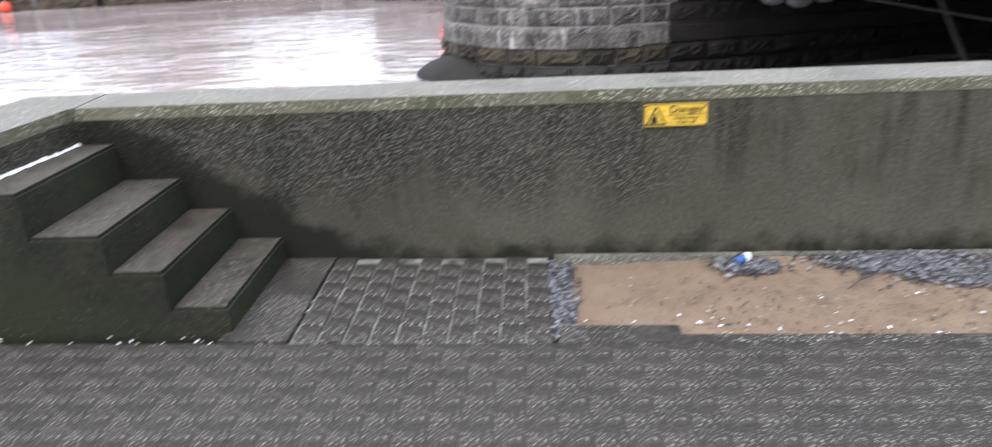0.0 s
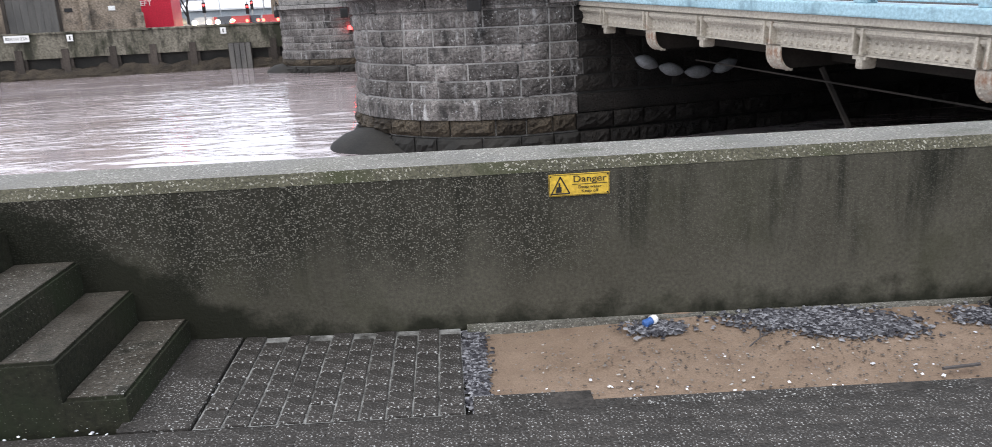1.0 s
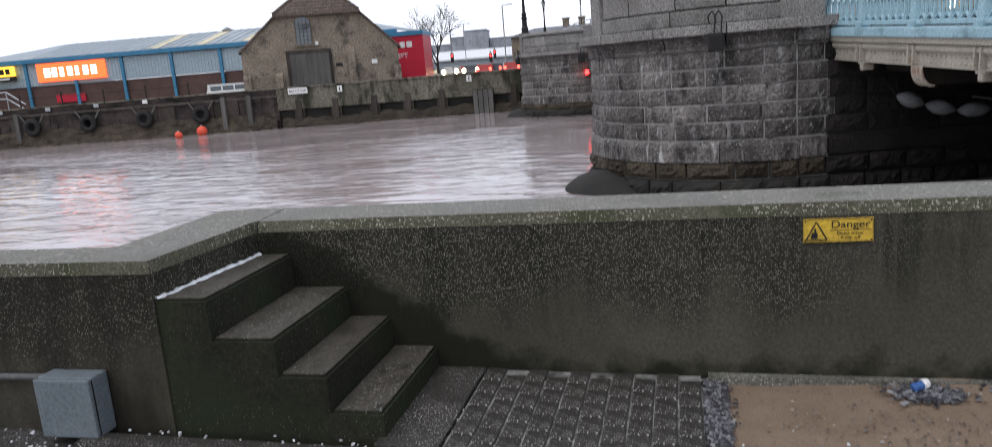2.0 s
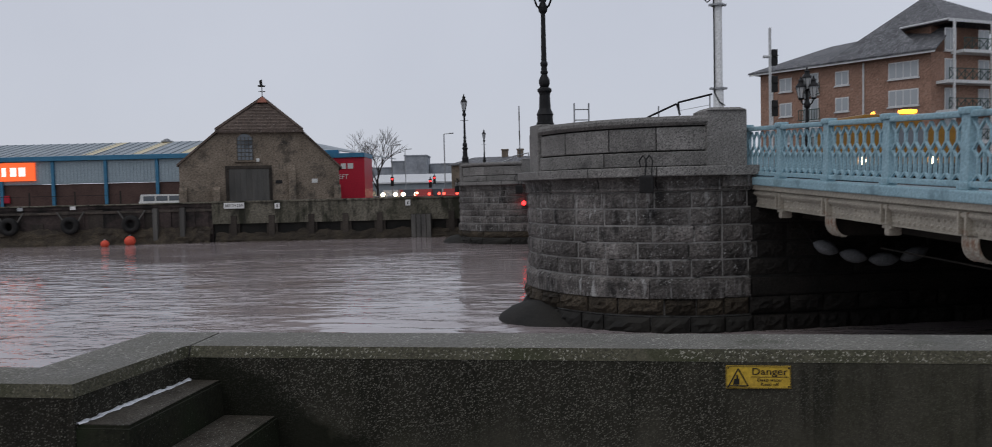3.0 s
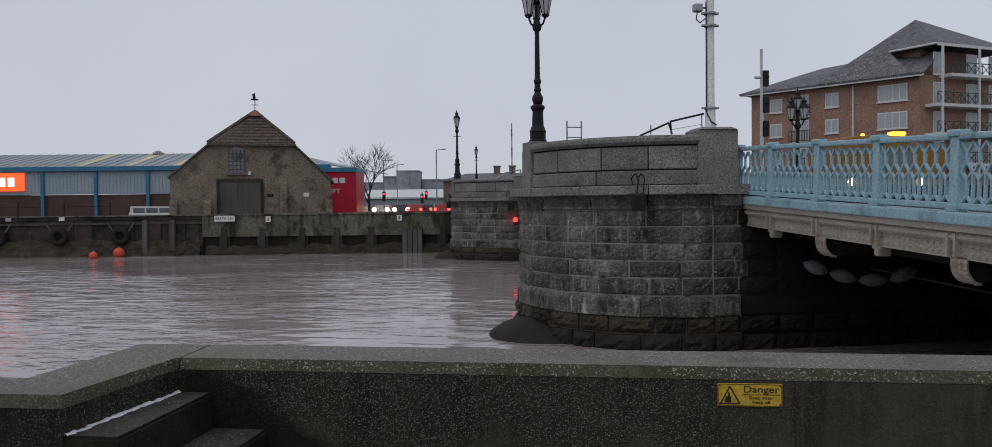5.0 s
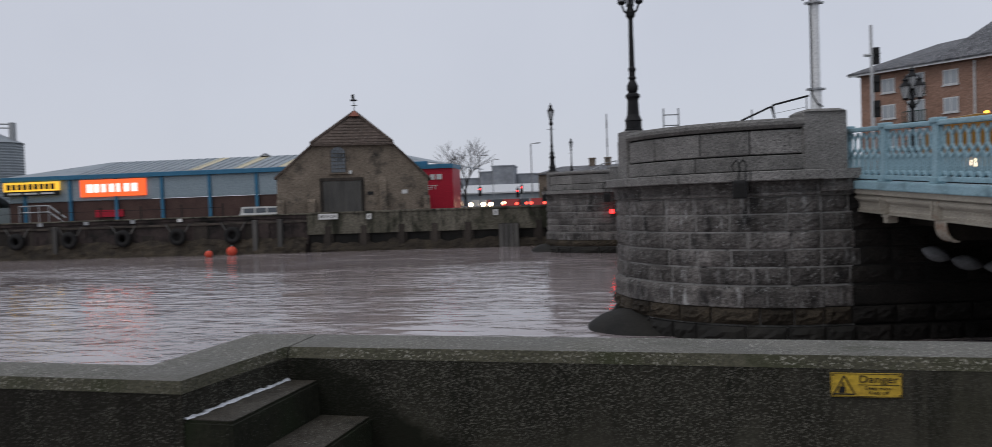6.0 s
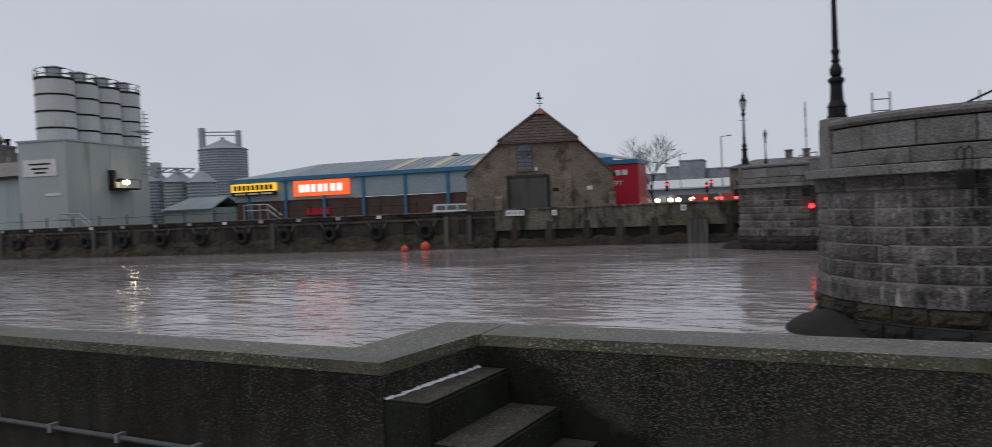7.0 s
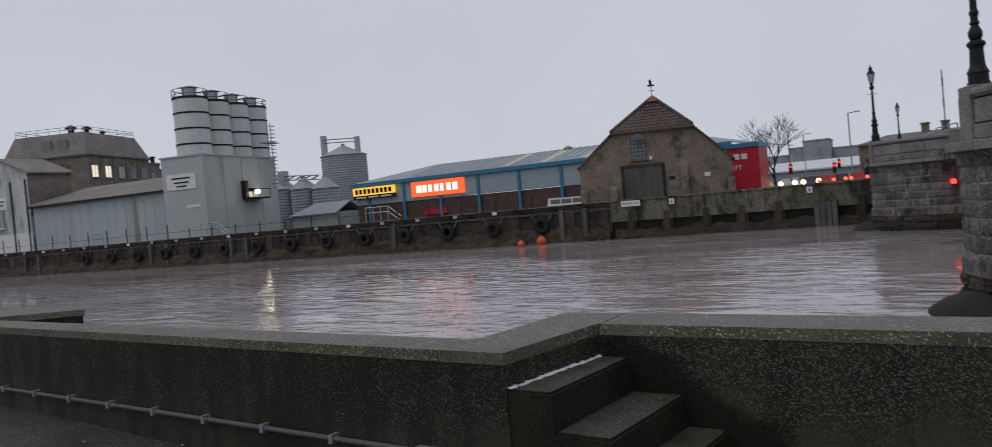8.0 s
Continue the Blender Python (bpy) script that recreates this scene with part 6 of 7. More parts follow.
for u, s, h in ((-11.5, 45, 7.6), (-17.6, 46, 6.5), (-20, 85, 8.0), (-10.6, 60, 4.5)):
    ln = thing("road_lamp", quay(u, s, 0.25), "slim grey road lamp column", "street lamp", "road lamps")
    part("column", rods([((0, 0, 0), (0, 0, h))], 0.07), GALV, ln)
    part("arm", rods([((0, 0, h), (0.9, 0, h + 0.05))], 0.05), GALV, ln)
    part("head", boxed(0.6, 1.1, -0.1, 0.1, h, h + 0.12), GALV, ln)
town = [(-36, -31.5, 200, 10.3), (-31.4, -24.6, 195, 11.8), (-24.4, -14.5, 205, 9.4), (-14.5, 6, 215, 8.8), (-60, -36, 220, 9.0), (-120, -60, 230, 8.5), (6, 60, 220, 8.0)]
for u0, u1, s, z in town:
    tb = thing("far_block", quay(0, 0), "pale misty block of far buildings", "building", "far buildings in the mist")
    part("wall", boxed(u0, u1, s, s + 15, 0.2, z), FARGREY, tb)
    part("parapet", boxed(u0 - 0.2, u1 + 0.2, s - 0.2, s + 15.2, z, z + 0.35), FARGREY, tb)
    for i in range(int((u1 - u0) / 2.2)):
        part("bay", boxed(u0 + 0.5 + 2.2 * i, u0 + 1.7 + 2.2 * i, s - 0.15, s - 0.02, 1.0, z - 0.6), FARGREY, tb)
hall = thing("low_white_hall", quay(-17, 120, 0.25), "long low pale warehouse roof beyond the road", "warehouse")
part("wall", boxed(-14, 16, 0, 30, 0, 3.0), SILOGREY, hall)
part("roof", quad_roof(bmesh.new(), [(-14.5, -0.5, 3.0), (16.5, -0.5, 3.0), (16.5, 15, 4.9), (-14.5, 15, 4.9)], 0.3), WHITEPOST, hall, "pale sheet roof")
lowwall = thing("road_parapet", quay(0, 12, 0.25), "low pale parapet wall of the far road", "wall")
part("wall", boxed(-22, 20, 0, 0.4, 0, 0.85), QUAYCON, lowwall)
terrace = thing("brick_terrace", pose(-9.6, 86, 0.25), "distant brick terrace roof with two chimneys", "house")
part("wall", boxed(-8, 8, 0, 8, 0, 4.2), OLDBRICK, terrace)
part("roof", quad_roof(quad_roof(bmesh.new(), [(-8.3, -0.3, 4.1), (8.3, -0.3, 4.1), (8.3, 4, 5.0), (-6, 4, 5.0)]), [(-6, 4, 5.0), (8.3, 4, 5.0), (8.3, 8.3, 4.1), (-8.3, 8.3, 4.1)]), SLATE, terrace)
for x in (-2.4, -0.6):
    part("chimney", box(boxed(x - 0.33, x + 0.33, 3.6, 4.4, 4.6, 5.7), x - 0.4, x + 0.4, 3.5, 4.5, 5.7, 5.85), OLDBRICK, terrace)
barrier = thing("barrier_pole", bridge_frame(-4.3, 37.6, 1.9), "raised grey and white barrier pole on the bridge", "barrier")
part("pole", rods([((0, 0, 0), (0, 0, 3.7))], 0.03), GALV, barrier)
for k in range(3):
    part("stripe", lathe(bmesh.new(), [(0.033, 1.2 + 0.9 * k), (0.033, 1.6 + 0.9 * k)], 8), OLDWOOD, barrier)
gate = thing("bridge_gate", bridge_frame(-5.0, 38.0, 1.9), "grey metal gate frame on the far pier", "gate")
part("frame", rods([((0.3, 0, 0), (0.3, 0, 1.3)), ((1.1, 0, 0), (1.1, 0, 1.45)), ((0.3, 0, 1.3), (1.1, 0, 1.45)), ((0.3, 0, 0.8), (1.1, 0, 0.9)), ((-0.6, 0, 0.9), (0.3, 0, 1.2))], 0.03), GALV, gate)


# ---- the flats beyond the bridge ----
flats = thing("apartment_building", pose(0, 0, 0), "four-storey red-brown brick flats with slate roof and balconies", "apartment building")
A, B, C, Dq = Vector((15.7, 84.4, 0)), Vector((28.2, 73.8, 0)), Vector((37.4, 79.0, 0)), Vector((27.5, 92, 0))
part("wall", prism(bmesh.new(), [A.xy, B.xy, C.xy, Dq.xy], 0.2, 12.75), APTBRICK, flats)


def wall_frame(p, q):
    d = (q - p).normalized()
    return Matrix.Translation(p) @ Matrix.Rotation(math.atan2(d.y, d.x), 4, "Z"), (q - p).length


WF, WL = wall_frame(A, B)
CF, CL = wall_frame(B, C)


def flat_window(frame_, x, z, w, h, parent, lights=2):
    win = part("window", box(bmesh.new(), x - w / 2, x + w / 2, -0.07, -0.01, z, z + h, frame_), FRAMEWHITE, parent)
    for i in range(lights):
        x0 = x - w / 2 + 0.09 + (w - 0.09) * i / lights
        part("pane", box(bmesh.new(), x0, x0 + (w - 0.09) / lights - 0.09, -0.085, -0.072, z + 0.1, z + h - 0.1, frame_), CURTAINED, win)
    part("sill", box(bmesh.new(), x - w / 2 - 0.1, x + w / 2 + 0.1, -0.14, -0.01, z - 0.12, z - 0.01, frame_), FRAMEWHITE, win)
    return win


for z in (3.0, 5.75, 8.5, 11.0):
    zz = z - 0.35
    flat_window(WF, WL * 0.17, zz, 1.3, 1.35, flats)
    flat_window(WF, WL * 0.52, zz, 1.3, 1.35, flats)
    flat_window(WF, WL * 0.86, zz, 2.6, 1.5, flats, 4)
    flat_window(WF, WL * 0.33, zz - 0.6, 1.6, 2.1, flats)
    jb = part("juliet_balcony", box(bmesh.new(), WL * 0.33 - 1.1, WL * 0.33 + 1.1, -0.45, -0.38, zz - 0.6, zz - 0.52, WF), GREENIRON, flats)
    for i in range(9):
        part("bar", box(bmesh.new(), WL * 0.33 - 1.1 + 0.27 * i, WL * 0.33 - 1.05 + 0.27 * i, -0.44, -0.40, zz - 0.52, zz + 0.4, WF), GREENIRON, jb)
    part("top_rail", box(bmesh.new(), WL * 0.33 - 1.1, WL * 0.33 + 1.1, -0.46, -0.38, zz + 0.4, zz + 0.48, WF), GREENIRON, jb)
for x in (WL * 0.08, WL * 0.64):
    part("downpipe", box(bmesh.new(), x, x + 0.13, -0.15, -0.02, 0.3, 12.5, WF), FRAMEWHITE, flats)
part("fascia", box(bmesh.new(), -0.8, WL + 0.6, -0.85, -0.7, 12.55, 12.85, WF), FRAMEWHITE, flats, "white eaves fascia")
P = lambda m, x, y, z: tuple(m @ Vector((x, y, z)))
part("roof", quad_roof(bmesh.new(), [P(WF, -0.9, -0.9, 12.85), P(WF, WL + 0.7, -0.9, 12.85), P(WF, WL + 0.7, 4.2, 15.75), P(WF, 5.5, 4.2, 15.2)], 0.15), SLATE, flats, "wet grey slate roof")
part("roof", quad_roof(bmesh.new(), [P(WF, -0.9, -0.9, 12.85), P(WF, 5.5, 4.2, 15.2), P(WF, -0.9, 9.0, 12.85)], 0.15), SLATE, flats)
part("rooflight", box(bmesh.new(), WL - 6.2, WL - 5.0, 2.55, 3.0, 14.85, 15.05, WF), GLASS, flats)
pent = part("penthouse", box(bmesh.new(), 1.9, CL - 1.2, 1.6, 7, 12.7, 15.4, CF), APTBRICK, flats)
apex = P(CF, CL * 0.33 + 1.0, 4.2, 18.9)
left, corner = P(WF, WL - 9.0, -0.9, 12.87), P(WF, WL - 0.4, -0.9, 12.87)
front0, front1, back1, back0 = P(CF, 1.2, -0.8, 15.5), P(CF, CL + 0.9, -0.8, 15.5), P(CF, CL + 0.9, 10, 15.5), P(WF, 8.3, 4.2, 15.4)
side = Vector(corner).lerp(Vector(apex), 0.44) - (B - A).normalized() * 2.1
side = tuple(side)
bm = bmesh.new()
for tri in ((left, corner, side, apex), (side, front0, apex), (front0, front1, apex), (front1, back1, apex), (back1, back0, apex), (back0, left, apex)):
    quad_roof(bm, tri, 0.12)
part("roof", bm, SLATE, pent)
part("fascia", rods([(side, front0)], 0.1, 6), FRAMEWHITE, pent)
part("fascia", box(bmesh.new(), 1.2, CL + 0.9, -0.85, -0.75, 15.3, 15.55, CF), FRAMEWHITE, pent)
for z in (5.0, 7.7, 10.3, 13.0):
    bl = part("balcony", box(bmesh.new(), 0.6 if z < 13 else 2.4, CL - 0.6, -1.3, -0.02, z - 0.42, z - 0.15, CF), FRAMEWHITE, flats, "white balcony slab")
    x = 0.7 if z < 13 else 2.5
    part("rail", box(bmesh.new(), x, CL - 0.65, -1.28, -1.22, z + 0.8, z + 0.88, CF), GREENIRON, bl)
    while x < CL - 1.5:
        bm = bmesh.new()
        box(bm, x, x + 0.06, -1.27, -1.22, z - 0.15, z + 0.8, CF)
        for sx in (1, -1):
            m = CF @ Matrix.Translation((x + 0.5, -1.25, z + 0.33)) @ Matrix.Rotation(sx * 0.72, 4, "Y")
            box(bm, -0.6, 0.6, -0.02, 0.02, -0.03, 0.03, m)
        part("cross_panel", bm, GREENIRON, bl)
        x += 0.95
    for fx in (0.22, 0.62, 0.9):
        flat_window(CF, CL * fx, z - 0.1, 1.4, 2.0, flats, 2)
for fx in (0.12, 0.56, 0.95):
    part("balcony_post", box(bmesh.new(), CL * fx - 0.08, CL * fx + 0.08, -1.35, -1.2, 0.2, 15.4, CF), FRAMEWHITE, flats)

# ---- on the roadway ----
truck = thing("recovery_truck", bridge_frame(6.65, 22.5, 1.62), "yellow works truck with amber beacons on the bridge", "truck")
part("body", boxed(0, 3.2, 0, 2.0, 0.35, 1.5, bevel=0.06), VEHYELLOW, truck)
part("cab", boxed(0.4, 2.2, 0.1, 1.9, 1.45, 1.85, bevel=0.08), VEHYELLOW, truck)
part("windscreen", boxed(1.0, 2.1, -0.02, -0.006, 0.95, 1.4), GLASS, truck)
for x in (0.25, 2.4):
    part("headlight", lathe(bmesh.new(), [(0.09, -0.02), (0.12, 0.03)], 10, pose(x, -0.02, 0.55, 90, 0, 0)), GLOW_WARM, truck, "lit headlamp")
part("light_bar", boxed(1.68, 2.12, 0.25, 0.5, 1.87, 1.98, bevel=0.04), GLOW_BAR, truck, "blazing amber light bar")
for x, y, r in ((0.8, 0.3, 0.05),):
    part("beacon", lathe(bmesh.new(), [(r, 1.86), (r, 1.86 + r * 0.7), (r * 0.6, 1.86 + r * 1.2)], 12, pose(x, y, 0)), GLOW_AMBER, truck, "lit amber beacon")
for x, y in ((0.1, 0.5), (0.1, 1.6), (3.1, 0.5), (3.1, 1.6)):
    part("wheel", lathe(bmesh.new(), [(0.35, -0.12), (0.35, 0.12)], 14, pose(x, y, 0.36, 0, 90, 0)), RUBBER, truck)
sm = thing("signal_mast", bridge_frame(3.66, 18.35, 1.65), "slim white mast with black traffic signal heads", "traffic light")
part("pole", rods([((0, 0, 0), (0, 0, 3.5)), ((-0.16, 0, 2.85), (0.16, 0, 2.85))], 0.035), WHITEPOST, sm)
for z in (1.5, 2.05, 2.65):
    part("signal_head", box(boxed(0.03, 0.16, -0.06, 0.06, z, z + 0.36, bevel=0.01), 0.05, 0.14, -0.12, -0.06, z + 0.2, z + 0.22), BLACK, sm)


# ---- small things on the near bank ----
def snow_line(length, width, seed):
    """A melting ridge of snow with a ragged edge."""
    r = random.Random(seed)
    bm = bmesh.new()
    rows = []
    for i in range(41):
        y = -length / 2 + length * i / 40
        w, h = width * r.uniform(0.45, 1.2), 0.010 * r.uniform(0.2, 1.2)
        rows.append([bm.verts.new(p) for p in ((0, y, 0), (0, y, h), (w * 0.5, y, h * r.uniform(0.6, 1.0)), (w, y, 0.0))])
    for a, b in zip(rows, rows[1:]):
        for i in range(3):
            bm.faces.new((a[i], a[i + 1], b[i + 1], b[i]))
    return bm


part("snow_line", snow_line(0.80, 0.028, 1), SNOW, steps, "line of wet snow", at=pose(-2.283, 3.19, 0.6895, 0, 0, -4.9), round_=True)

sign = thing("danger_sign", pose(0.69, 3.594, 0.737, 0, -0.3, 0), "yellow warning sign reading Danger Deep water Keep off", "sign")
part("plate", boxed(-0.15, 0.15, -0.006, 0.0, -0.055, 0.055), YELLOW, sign)
bm = bmesh.new()
for x0, x1, z0, z1 in ((-0.147, 0.147, 0.0505, 0.0525), (-0.147, 0.147, -0.0525, -0.0505), (-0.148, -0.146, -0.0525, 0.0525), (0.146, 0.148, -0.0525, 0.0525)):
    box(bm, x0, x1, -0.008, -0.0062, z0, z1)
part("border", bm, BLACK, sign)
bm = bmesh.new()
tri = [(-0.138, -0.042), (-0.048, -0.042), (-0.093, 0.042)]
for (x0, z0), (x1, z1) in zip(tri, tri[1:] + tri[:1]):
    rod(bm, (x0, -0.008, z0), (x1, -0.008, z1), 0.0032, 4)
prism(bm, [(-0.118, -0.036), (-0.088, -0.036), (-0.088, -0.008), (-0.112, -0.008)], 0.0065, 0.009, Matrix.Rotation(math.pi / 2, 4, "X"))
box(bm, -0.102, -0.094, -0.009, -0.0065, -0.008, 0.012)
part("pictogram", bm, BLACK, sign)
lettering("words", "Danger", 0.047, BLACK, sign, pose(0.052, -0.008, 0.027, 90, 0, 0), depth=0.0008, squash=1.2)
lettering("words", "Deep water", 0.021, BLACK, sign, pose(0.052, -0.008, -0.013, 90, 0, 0), depth=0.0006, squash=1.15)
lettering("words", "Keep off", 0.021, BLACK, sign, pose(0.052, -0.008, -0.034, 90, 0, 0), depth=0.0006, squash=1.15)
part("rule", boxed(-0.035, 0.14, -0.008, -0.0062, 0.0005, 0.003), BLACK, sign)
for x in (-0.14, 0.14):
    for z in (-0.045, 0.045):
        part("screw", lathe(bmesh.new(), [(0.004, 0), (0.004, 0.003)], 8, pose(x, -0.006, z, 90, 0, 0)), IRON, sign)

cab = thing("cable_box", pose(-2.775, 2.715, 0.066), "grey metal cable box beside the flood wall", "utility box")
part("body", boxed(-0.148, 0.148, -0.045, 0.06, 0.0, 0.29, bevel=0.012), BOXGREY, cab)
part("lid", boxed(-0.15, 0.15, -0.07, -0.047, 0.004, 0.286, bevel=0.008), BOXGREY, cab)
part("seam", boxed(0.145, 0.1495, -0.047, -0.042, 0.01, 0.28), DARKSTEEL, cab)
pipe = thing("conduit_pipe", pose(0, 0, 0), "grey conduit clipped along the flood wall", "pipe")
part("tube", rods([((-2.925, 2.745, 0.325), (-9.6, 2.745, 0.29))], 0.016, 10), CONDUIT, pipe)
for i in range(9):
    part("clip", boxed(-3.6 - 0.65 * i, -3.57 - 0.65 * i, 2.72, 2.78, 0.295 - 0.003 * i, 0.348 - 0.003 * i), GALV, pipe)

end_wall = thing("river_wall_end", pose(0, 0, 0), "far length of flood wall stepping out over the river", "wall", kind="structure")
part("wall_body", prism(bmesh.new(), [(-20, 3.4), (-10.4, 3.4), (-10.1, 3.1), (-9.7, 3.1), (-8.75, 3.8), (-20, 3.8)], -2.4, 0.80), CONCRETE, end_wall)
part("coping", prism(bmesh.new(), [(-20, 3.4), (-10.4, 3.4), (-10.1, 3.1), (-9.68, 3.1), (-8.72, 3.81), (-20, 3.83)], 0.80, 0.867), COPING, end_wall)


# sand bed: a heaped sheet
def sand_bed():
    bm = bmesh.new()
    nx, ny = 110, 30
    rows = []
    for j in range(ny + 1):
        row = []
        for i in range(nx + 1):
            x = 0.16 + 4.2 * i / nx
            front = 2.86 if x < 0.60 else 2.78
            y = front + (3.602 - front) * j / ny
            z = ground_z(x) - 0.028 + 0.045 * (j / ny) ** 2 * min(1, max(0, (x - 0.3) / 0.8)) + 0.012 * noise.noise((x * 3, y * 3, 0)) + 0.006 * noise.noise((x * 14, y * 14, 3))
            row.append(bm.verts.new((x, y, z)))
        rows.append(row)
    for a, b in zip(rows, rows[1:]):
        for i in range(nx):
            bm.faces.new((a[i], a[i + 1], b[i + 1], b[i]))
    return bm


tagged(part("sand", sand_bed(), SAND, round_=True), "bed of damp orange sand along the wall foot", "sand", kind="stuff")

part("wall_footing", prism(bmesh.new(), [(0.1, 3.55), (12, 3.55), (12, 3.61), (0.1, 3.61)], -0.3, 0.035, Matrix.Rotation(radians(0.9), 4, "Y")), COPING, wall, "pale concrete footing")


def pebbles(name, centre_list, count, material, label, seed, size=(0.004, 0.0115), flat=0.6):
    """Loose chips scattered over blobs (x, y, rx, ry)."""
    r = random.Random(seed)
    verts, faces = [], []
    base = [(-1, -1, -1), (1, -1, -1), (1, 1, -1), (-1, 1, -1), (-0.7, -0.7, 1), (0.7, -0.7, 1), (0.7, 0.7, 1), (-0.7, 0.7, 1)]
    fs = [(0, 1, 5, 4), (1, 2, 6, 5), (2, 3, 7, 6), (3, 0, 4, 7), (4, 5, 6, 7)]
    for _ in range(count):
        cx, cy, rx, ry = r.choice(centre_list)
        x, y = cx + r.gauss(0, 0.5) * rx, cy + r.gauss(0, 0.5) * ry
        if y > 3.58:
            y = 3.58 - abs(r.gauss(0, 0.03))
        h = 0.045 * max(0.0, min(1.0, (y - 2.8) / 0.8)) ** 2 if x > 0.3 else 0.0
        s, a = r.uniform(*size), r.uniform(0, 6.3)
        o = len(verts)
        ex, ey = s * r.uniform(0.6, 1.6), s * r.uniform(0.6, 1.2)
        tz = r.uniform(-0.3, 0.3)
        for bx, by, bz in base:
            px, py = bx * ex, by * ey
            verts.append((x + px * math.cos(a) - py * math.sin(a), y + px * math.sin(a) + py * math.cos(a), ground_z(x) - 0.015 + h + s * flat * (bz + 1) / 2 + px * tz))
        faces += [tuple(o + i for i in f) for f in fs]
    me = bpy.data.meshes.new(name)
    me.from_pydata(verts, [], faces)
    return tagged(part(name, me, material), label, "gravel", kind="stuff")


def chips_material(name, dark, light, share):
    m = bpy.data.materials.new(name)
    m.use_nodes = True
    n, l = m.node_tree.nodes, m.node_tree.links
    g = n.new("ShaderNodeNewGeometry")
    r = n.new("ShaderNodeValToRGB")
    r.color_ramp.interpolation = "CONSTANT"
    r.color_ramp.elements[0].color = (*dark, 1)
    r.color_ramp.elements[1].position = 1 - share
    r.color_ramp.elements[1].color = (*light, 1)
    e = r.color_ramp.elements.new((1 - share) * 0.6)
    e.color = (*[(a * 2 + b) / 3 for a, b in zip(dark, light)], 1)
    l.new(g.outputs["Random Per Island"], r.inputs[0])
    l.new(r.outputs[0], n["Principled BSDF"].inputs["Base Color"])
    n["Principled BSDF"].inputs["Roughness"].default_value = 0.4
    return m


CHIPS = chips_material("wet_shell_and_coal_chips", (0.022, 0.021, 0.025), (0.20, 0.20, 0.21), 0.2)
pebbles("gravel", [(1.75, 3.48, 0.32, 0.10), (1.95, 3.42, 0.30, 0.12), (2.1, 3.35, 0.25, 0.12)], 3200, CHIPS, "dark wet chips and shells piled on the sand", 11)
pebbles("gravel", [(1.05, 3.44, 0.13, 0.07)], 700, CHIPS, "dark chips round a discarded can", 12)
pebbles("gravel", [(0.125, 3.2, 0.055, 0.45)], 1800, CHIPS, "strip of chips between paving and sand", 13)
pebbles("gravel", [(2.75, 3.40, 0.18, 0.10), (2.95, 3.2, 0.14, 0.16), (3.1, 3.05, 0.1, 0.1)], 1800, CHIPS, "dark chips beside a rock", 14)
LITTER = chips_material("wet_leaf_litter", (0.05, 0.036, 0.025), (0.30, 0.28, 0.25), 0.06)
pebbles("litter", [(0.9, 3.1, 0.9, 0.5), (2.0, 3.05, 0.9, 0.45)], 1500, LITTER, "leaf and shell litter on the sand", 15, (0.002, 0.006), 0.4)
SLEET = chips_material("melting_sleet_grains", (0.45, 0.46, 0.48), (0.75, 0.77, 0.8), 0.5)
pebbles("sleet", [(0.0, 2.2, 4.0, 0.6), (1.5, 2.5, 2.5, 0.2), (-1.5, 2.2, 3.0, 0.6), (-0.5, 3.1, 0.4, 0.4)], 8500, SLEET, "grains of melting sleet on the paving", 16, (0.0025, 0.0075), 0.5)

can = thing("crushed_can", pose(1.02, 3.47, ground_z(1.1) + 0.04, 0, 80, 25) @ Matrix.Diagonal((0.7, 0.7, 0.7, 1)), "crushed blue and white drinks can on the sand", "can")
part("shell", lathe(bmesh.new(), [(0.02, -0.06), (0.031, -0.05), (0.026, -0.01), (0.033, 0.03), (0.022, 0.058)], 12), plain("blue_can_print", (0.05, 0.12, 0.32), 0.3), can)
part("white_band", lathe(bmesh.new(), [(0.034, 0.01), (0.0345, 0.035), (0.027, 0.054)], 12), WHITE, can)
twig = thing("twig", pose(1.5, 3.25, ground_z(1.5) + 0.012), "thin dark fallen twig on the sand", "twig")
part("stem", rods([((-0.08, -0.07, 0), (0.0, 0.0, 0.01)), ((0, 0, 0.01), (0.10, 0.06, 0.015)), ((0, 0, 0.01), (0.03, 0.08, 0.01))], 0.004, 5), BARK, twig)
stick = thing("stick", pose(2.25, 2.86, ground_z(2.2) + 0.01), "short dark stick at the sand's edge", "twig")
part("stem", rods([((-0.09, 0, 0), (0.09, 0.015, 0))], 0.008, 5), BARK, stick)

rock = bmesh.new()
bmesh.ops.create_icosphere(rock, subdivisions=3, radius=1)
for v in rock.verts:
    v.co *= 1 + 0.28 * noise.noise(v.co * 1.4) + 0.08 * noise.noise(v.co * 5)
    v.co = Vector((v.co.x * 0.30, v.co.y * 0.17, v.co.z * 0.13))
tagged(part("rock", rock, MUD, at=pose(3.12, 3.42, ground_z(3.1) + 0.06)), "dark wet rock lying against the flood wall", "rock")

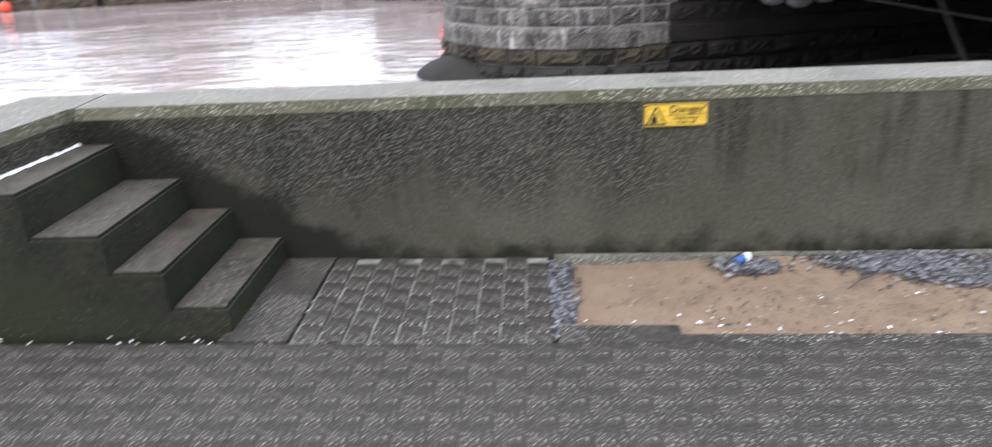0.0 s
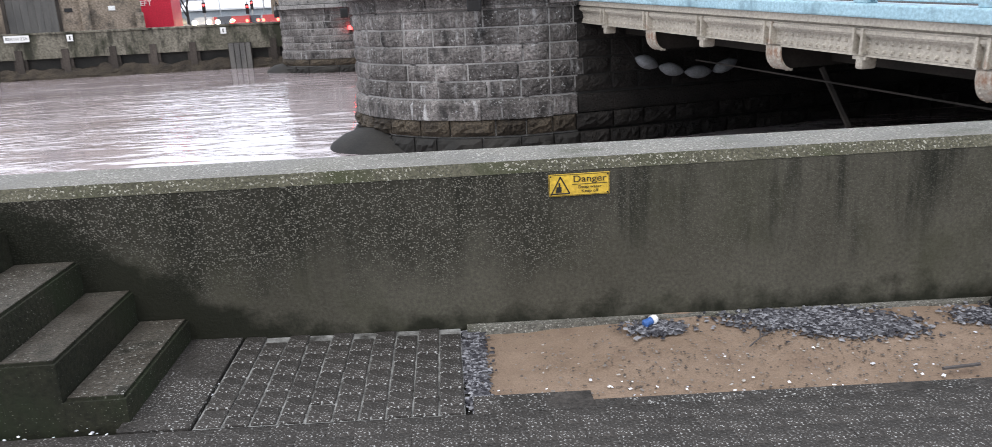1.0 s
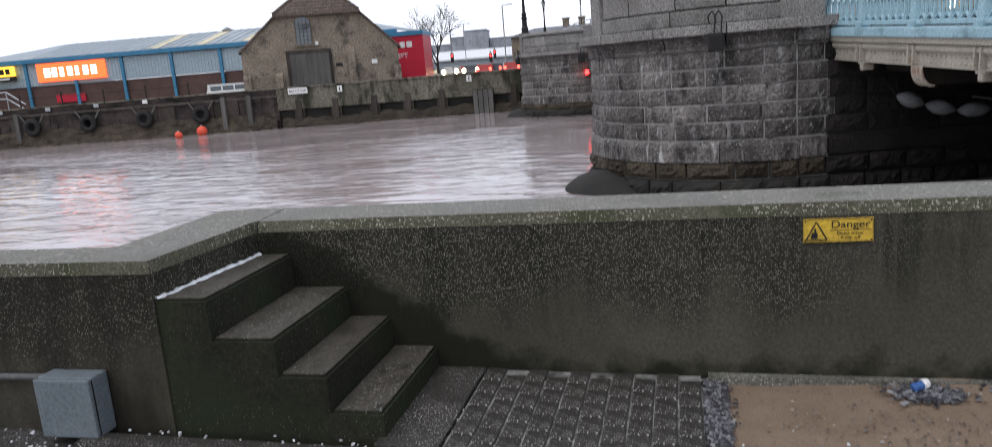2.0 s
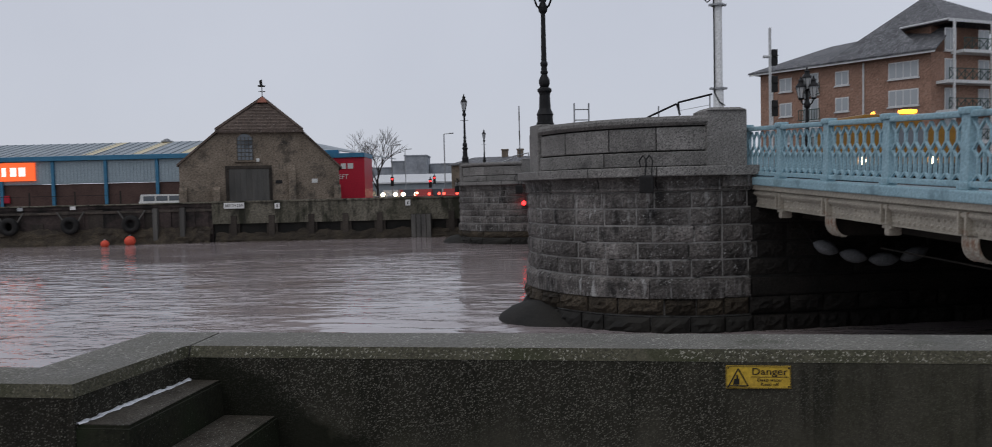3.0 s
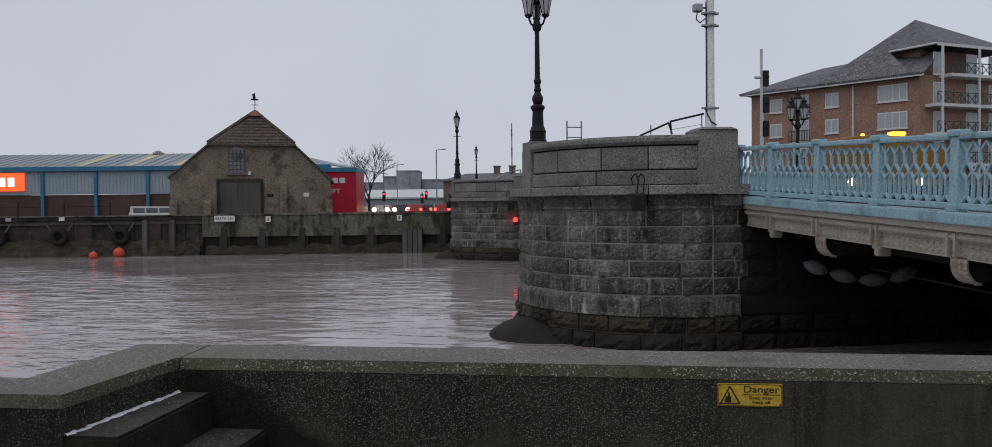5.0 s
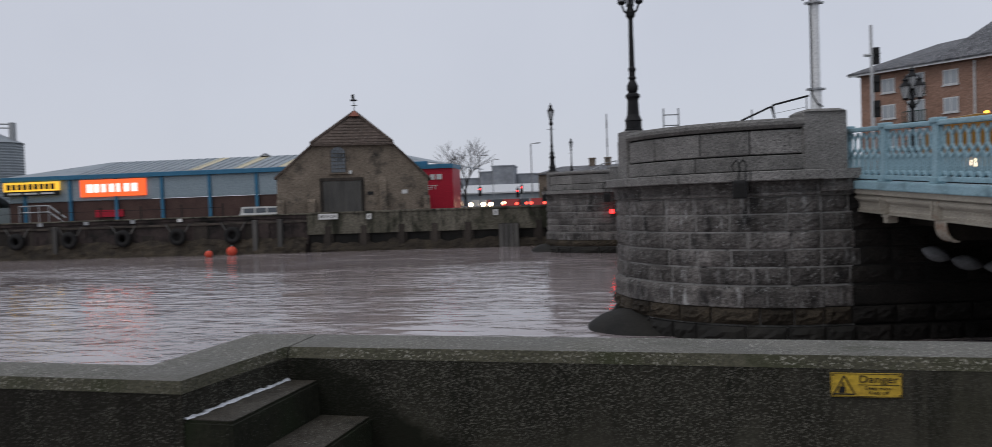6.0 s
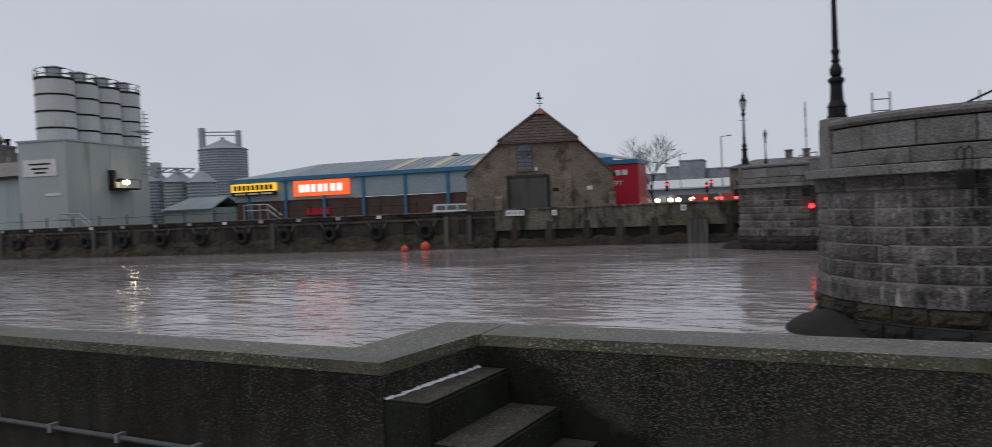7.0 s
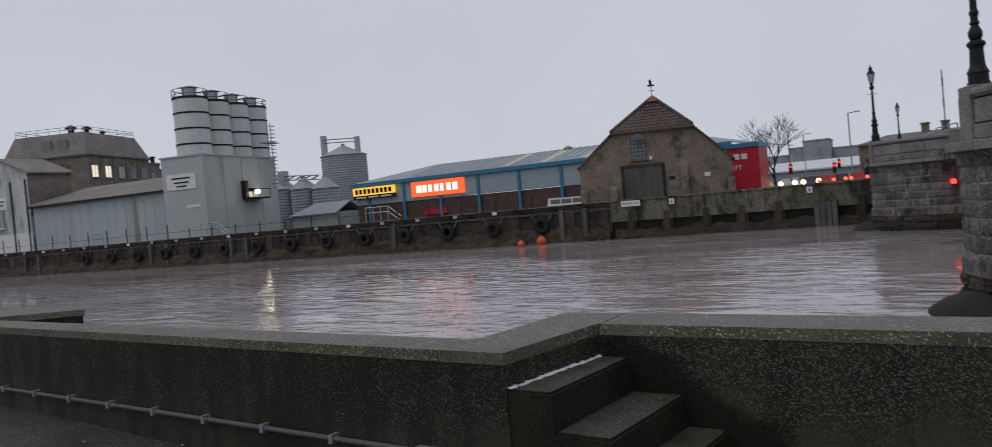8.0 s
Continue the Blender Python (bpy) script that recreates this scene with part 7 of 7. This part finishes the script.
# ---- paving, piece by piece ----
paving = thing("paving", pose(0, 0, 0), "wet dark brick paving with sleet in its joints", "paving", kind="structure")
bm = bmesh.new()
for x0, x1, y0, y1 in ((-1.02, 0.065, 2.72, 3.6),):
    vs = [bm.verts.new((x, y, ground_z(x) - 0.008)) for x, y in ((x0, y0), (x1, y0), (x1, y1), (x0, y1))]
    bm.faces.new(vs)
part("joint_bed", bm, JOINT, paving)
part("slab", box(bmesh.new(), -0.15, 0.135, 2.72 - 3.16, 3.6 - 3.16, -0.06, 0.0, bevel=0.004), PAVER, paving, "plain dark slab", at=pose(-1.165, 3.16, ground_z(-1.165) + 0.004, 0, 1.146, 0))
brick_me = [mesh_of("brick", boxed(-0.0505, 0.0505, -0.0695, 0.0695, -0.05, 0.0, bevel=0.004)), mesh_of("brick", boxed(-0.049, 0.0495, -0.068, 0.0685, -0.05, 0.0, bevel=0.006))]
pr = random.Random(4)
x = -0.96
col = 0
while x < 0.08:
    y = 2.72 + (0.0735 if col % 2 else 0.0)
    if col % 2:
        part("half_brick", boxed(-0.049, 0.049, -0.033, 0.033, -0.05, 0.0, bevel=0.005), PAVER, paving, at=pose(x, 2.756, ground_z(x) + 0.002, 0, 1.146, 0))
    while y < 3.5:
        part("brick", brick_me[pr.random() < 0.3], PAVER, paving, at=pose(x + pr.uniform(-0.002, 0.002), y + 0.0735, ground_z(x) + pr.uniform(-0.003, 0.003), pr.uniform(-0.3, 0.3), 1.146 + pr.uniform(-0.4, 0.4), pr.uniform(-0.5, 0.5)))
        y += 0.147
    x += 0.108
    col += 1
# courses along the front edge
row_me = mesh_of("paver", boxed(-0.1111, 0.1111, -0.0547, 0.0547, -0.05, 0.0, bevel=0.002))
for j in range(11):
    y = 2.65 - 0.11 * j
    x = -2.6 + 0.112 * (j % 2)
    while x < 3.0:
        top = ground_z(x) + pr.uniform(-0.001, 0.001)
        part("paver", row_me, PAVER, paving, at=pose(x, y, top, pr.uniform(-0.1, 0.1), 1.146, pr.uniform(-0.1, 0.1)))
        x += 0.223
for x0, x1, y0, y1 in ((0.10, 0.60, 2.705, 2.855), (0.60, 4.4, 2.705, 2.775)):
    part("edge_paver", box(bmesh.new(), x0, x1, y0, y1, -0.08, 0.0, Matrix.Rotation(radians(1.146), 4, "Y"), bevel=0.004), PAVER, paving, at=pose(0, 0, 0.022))
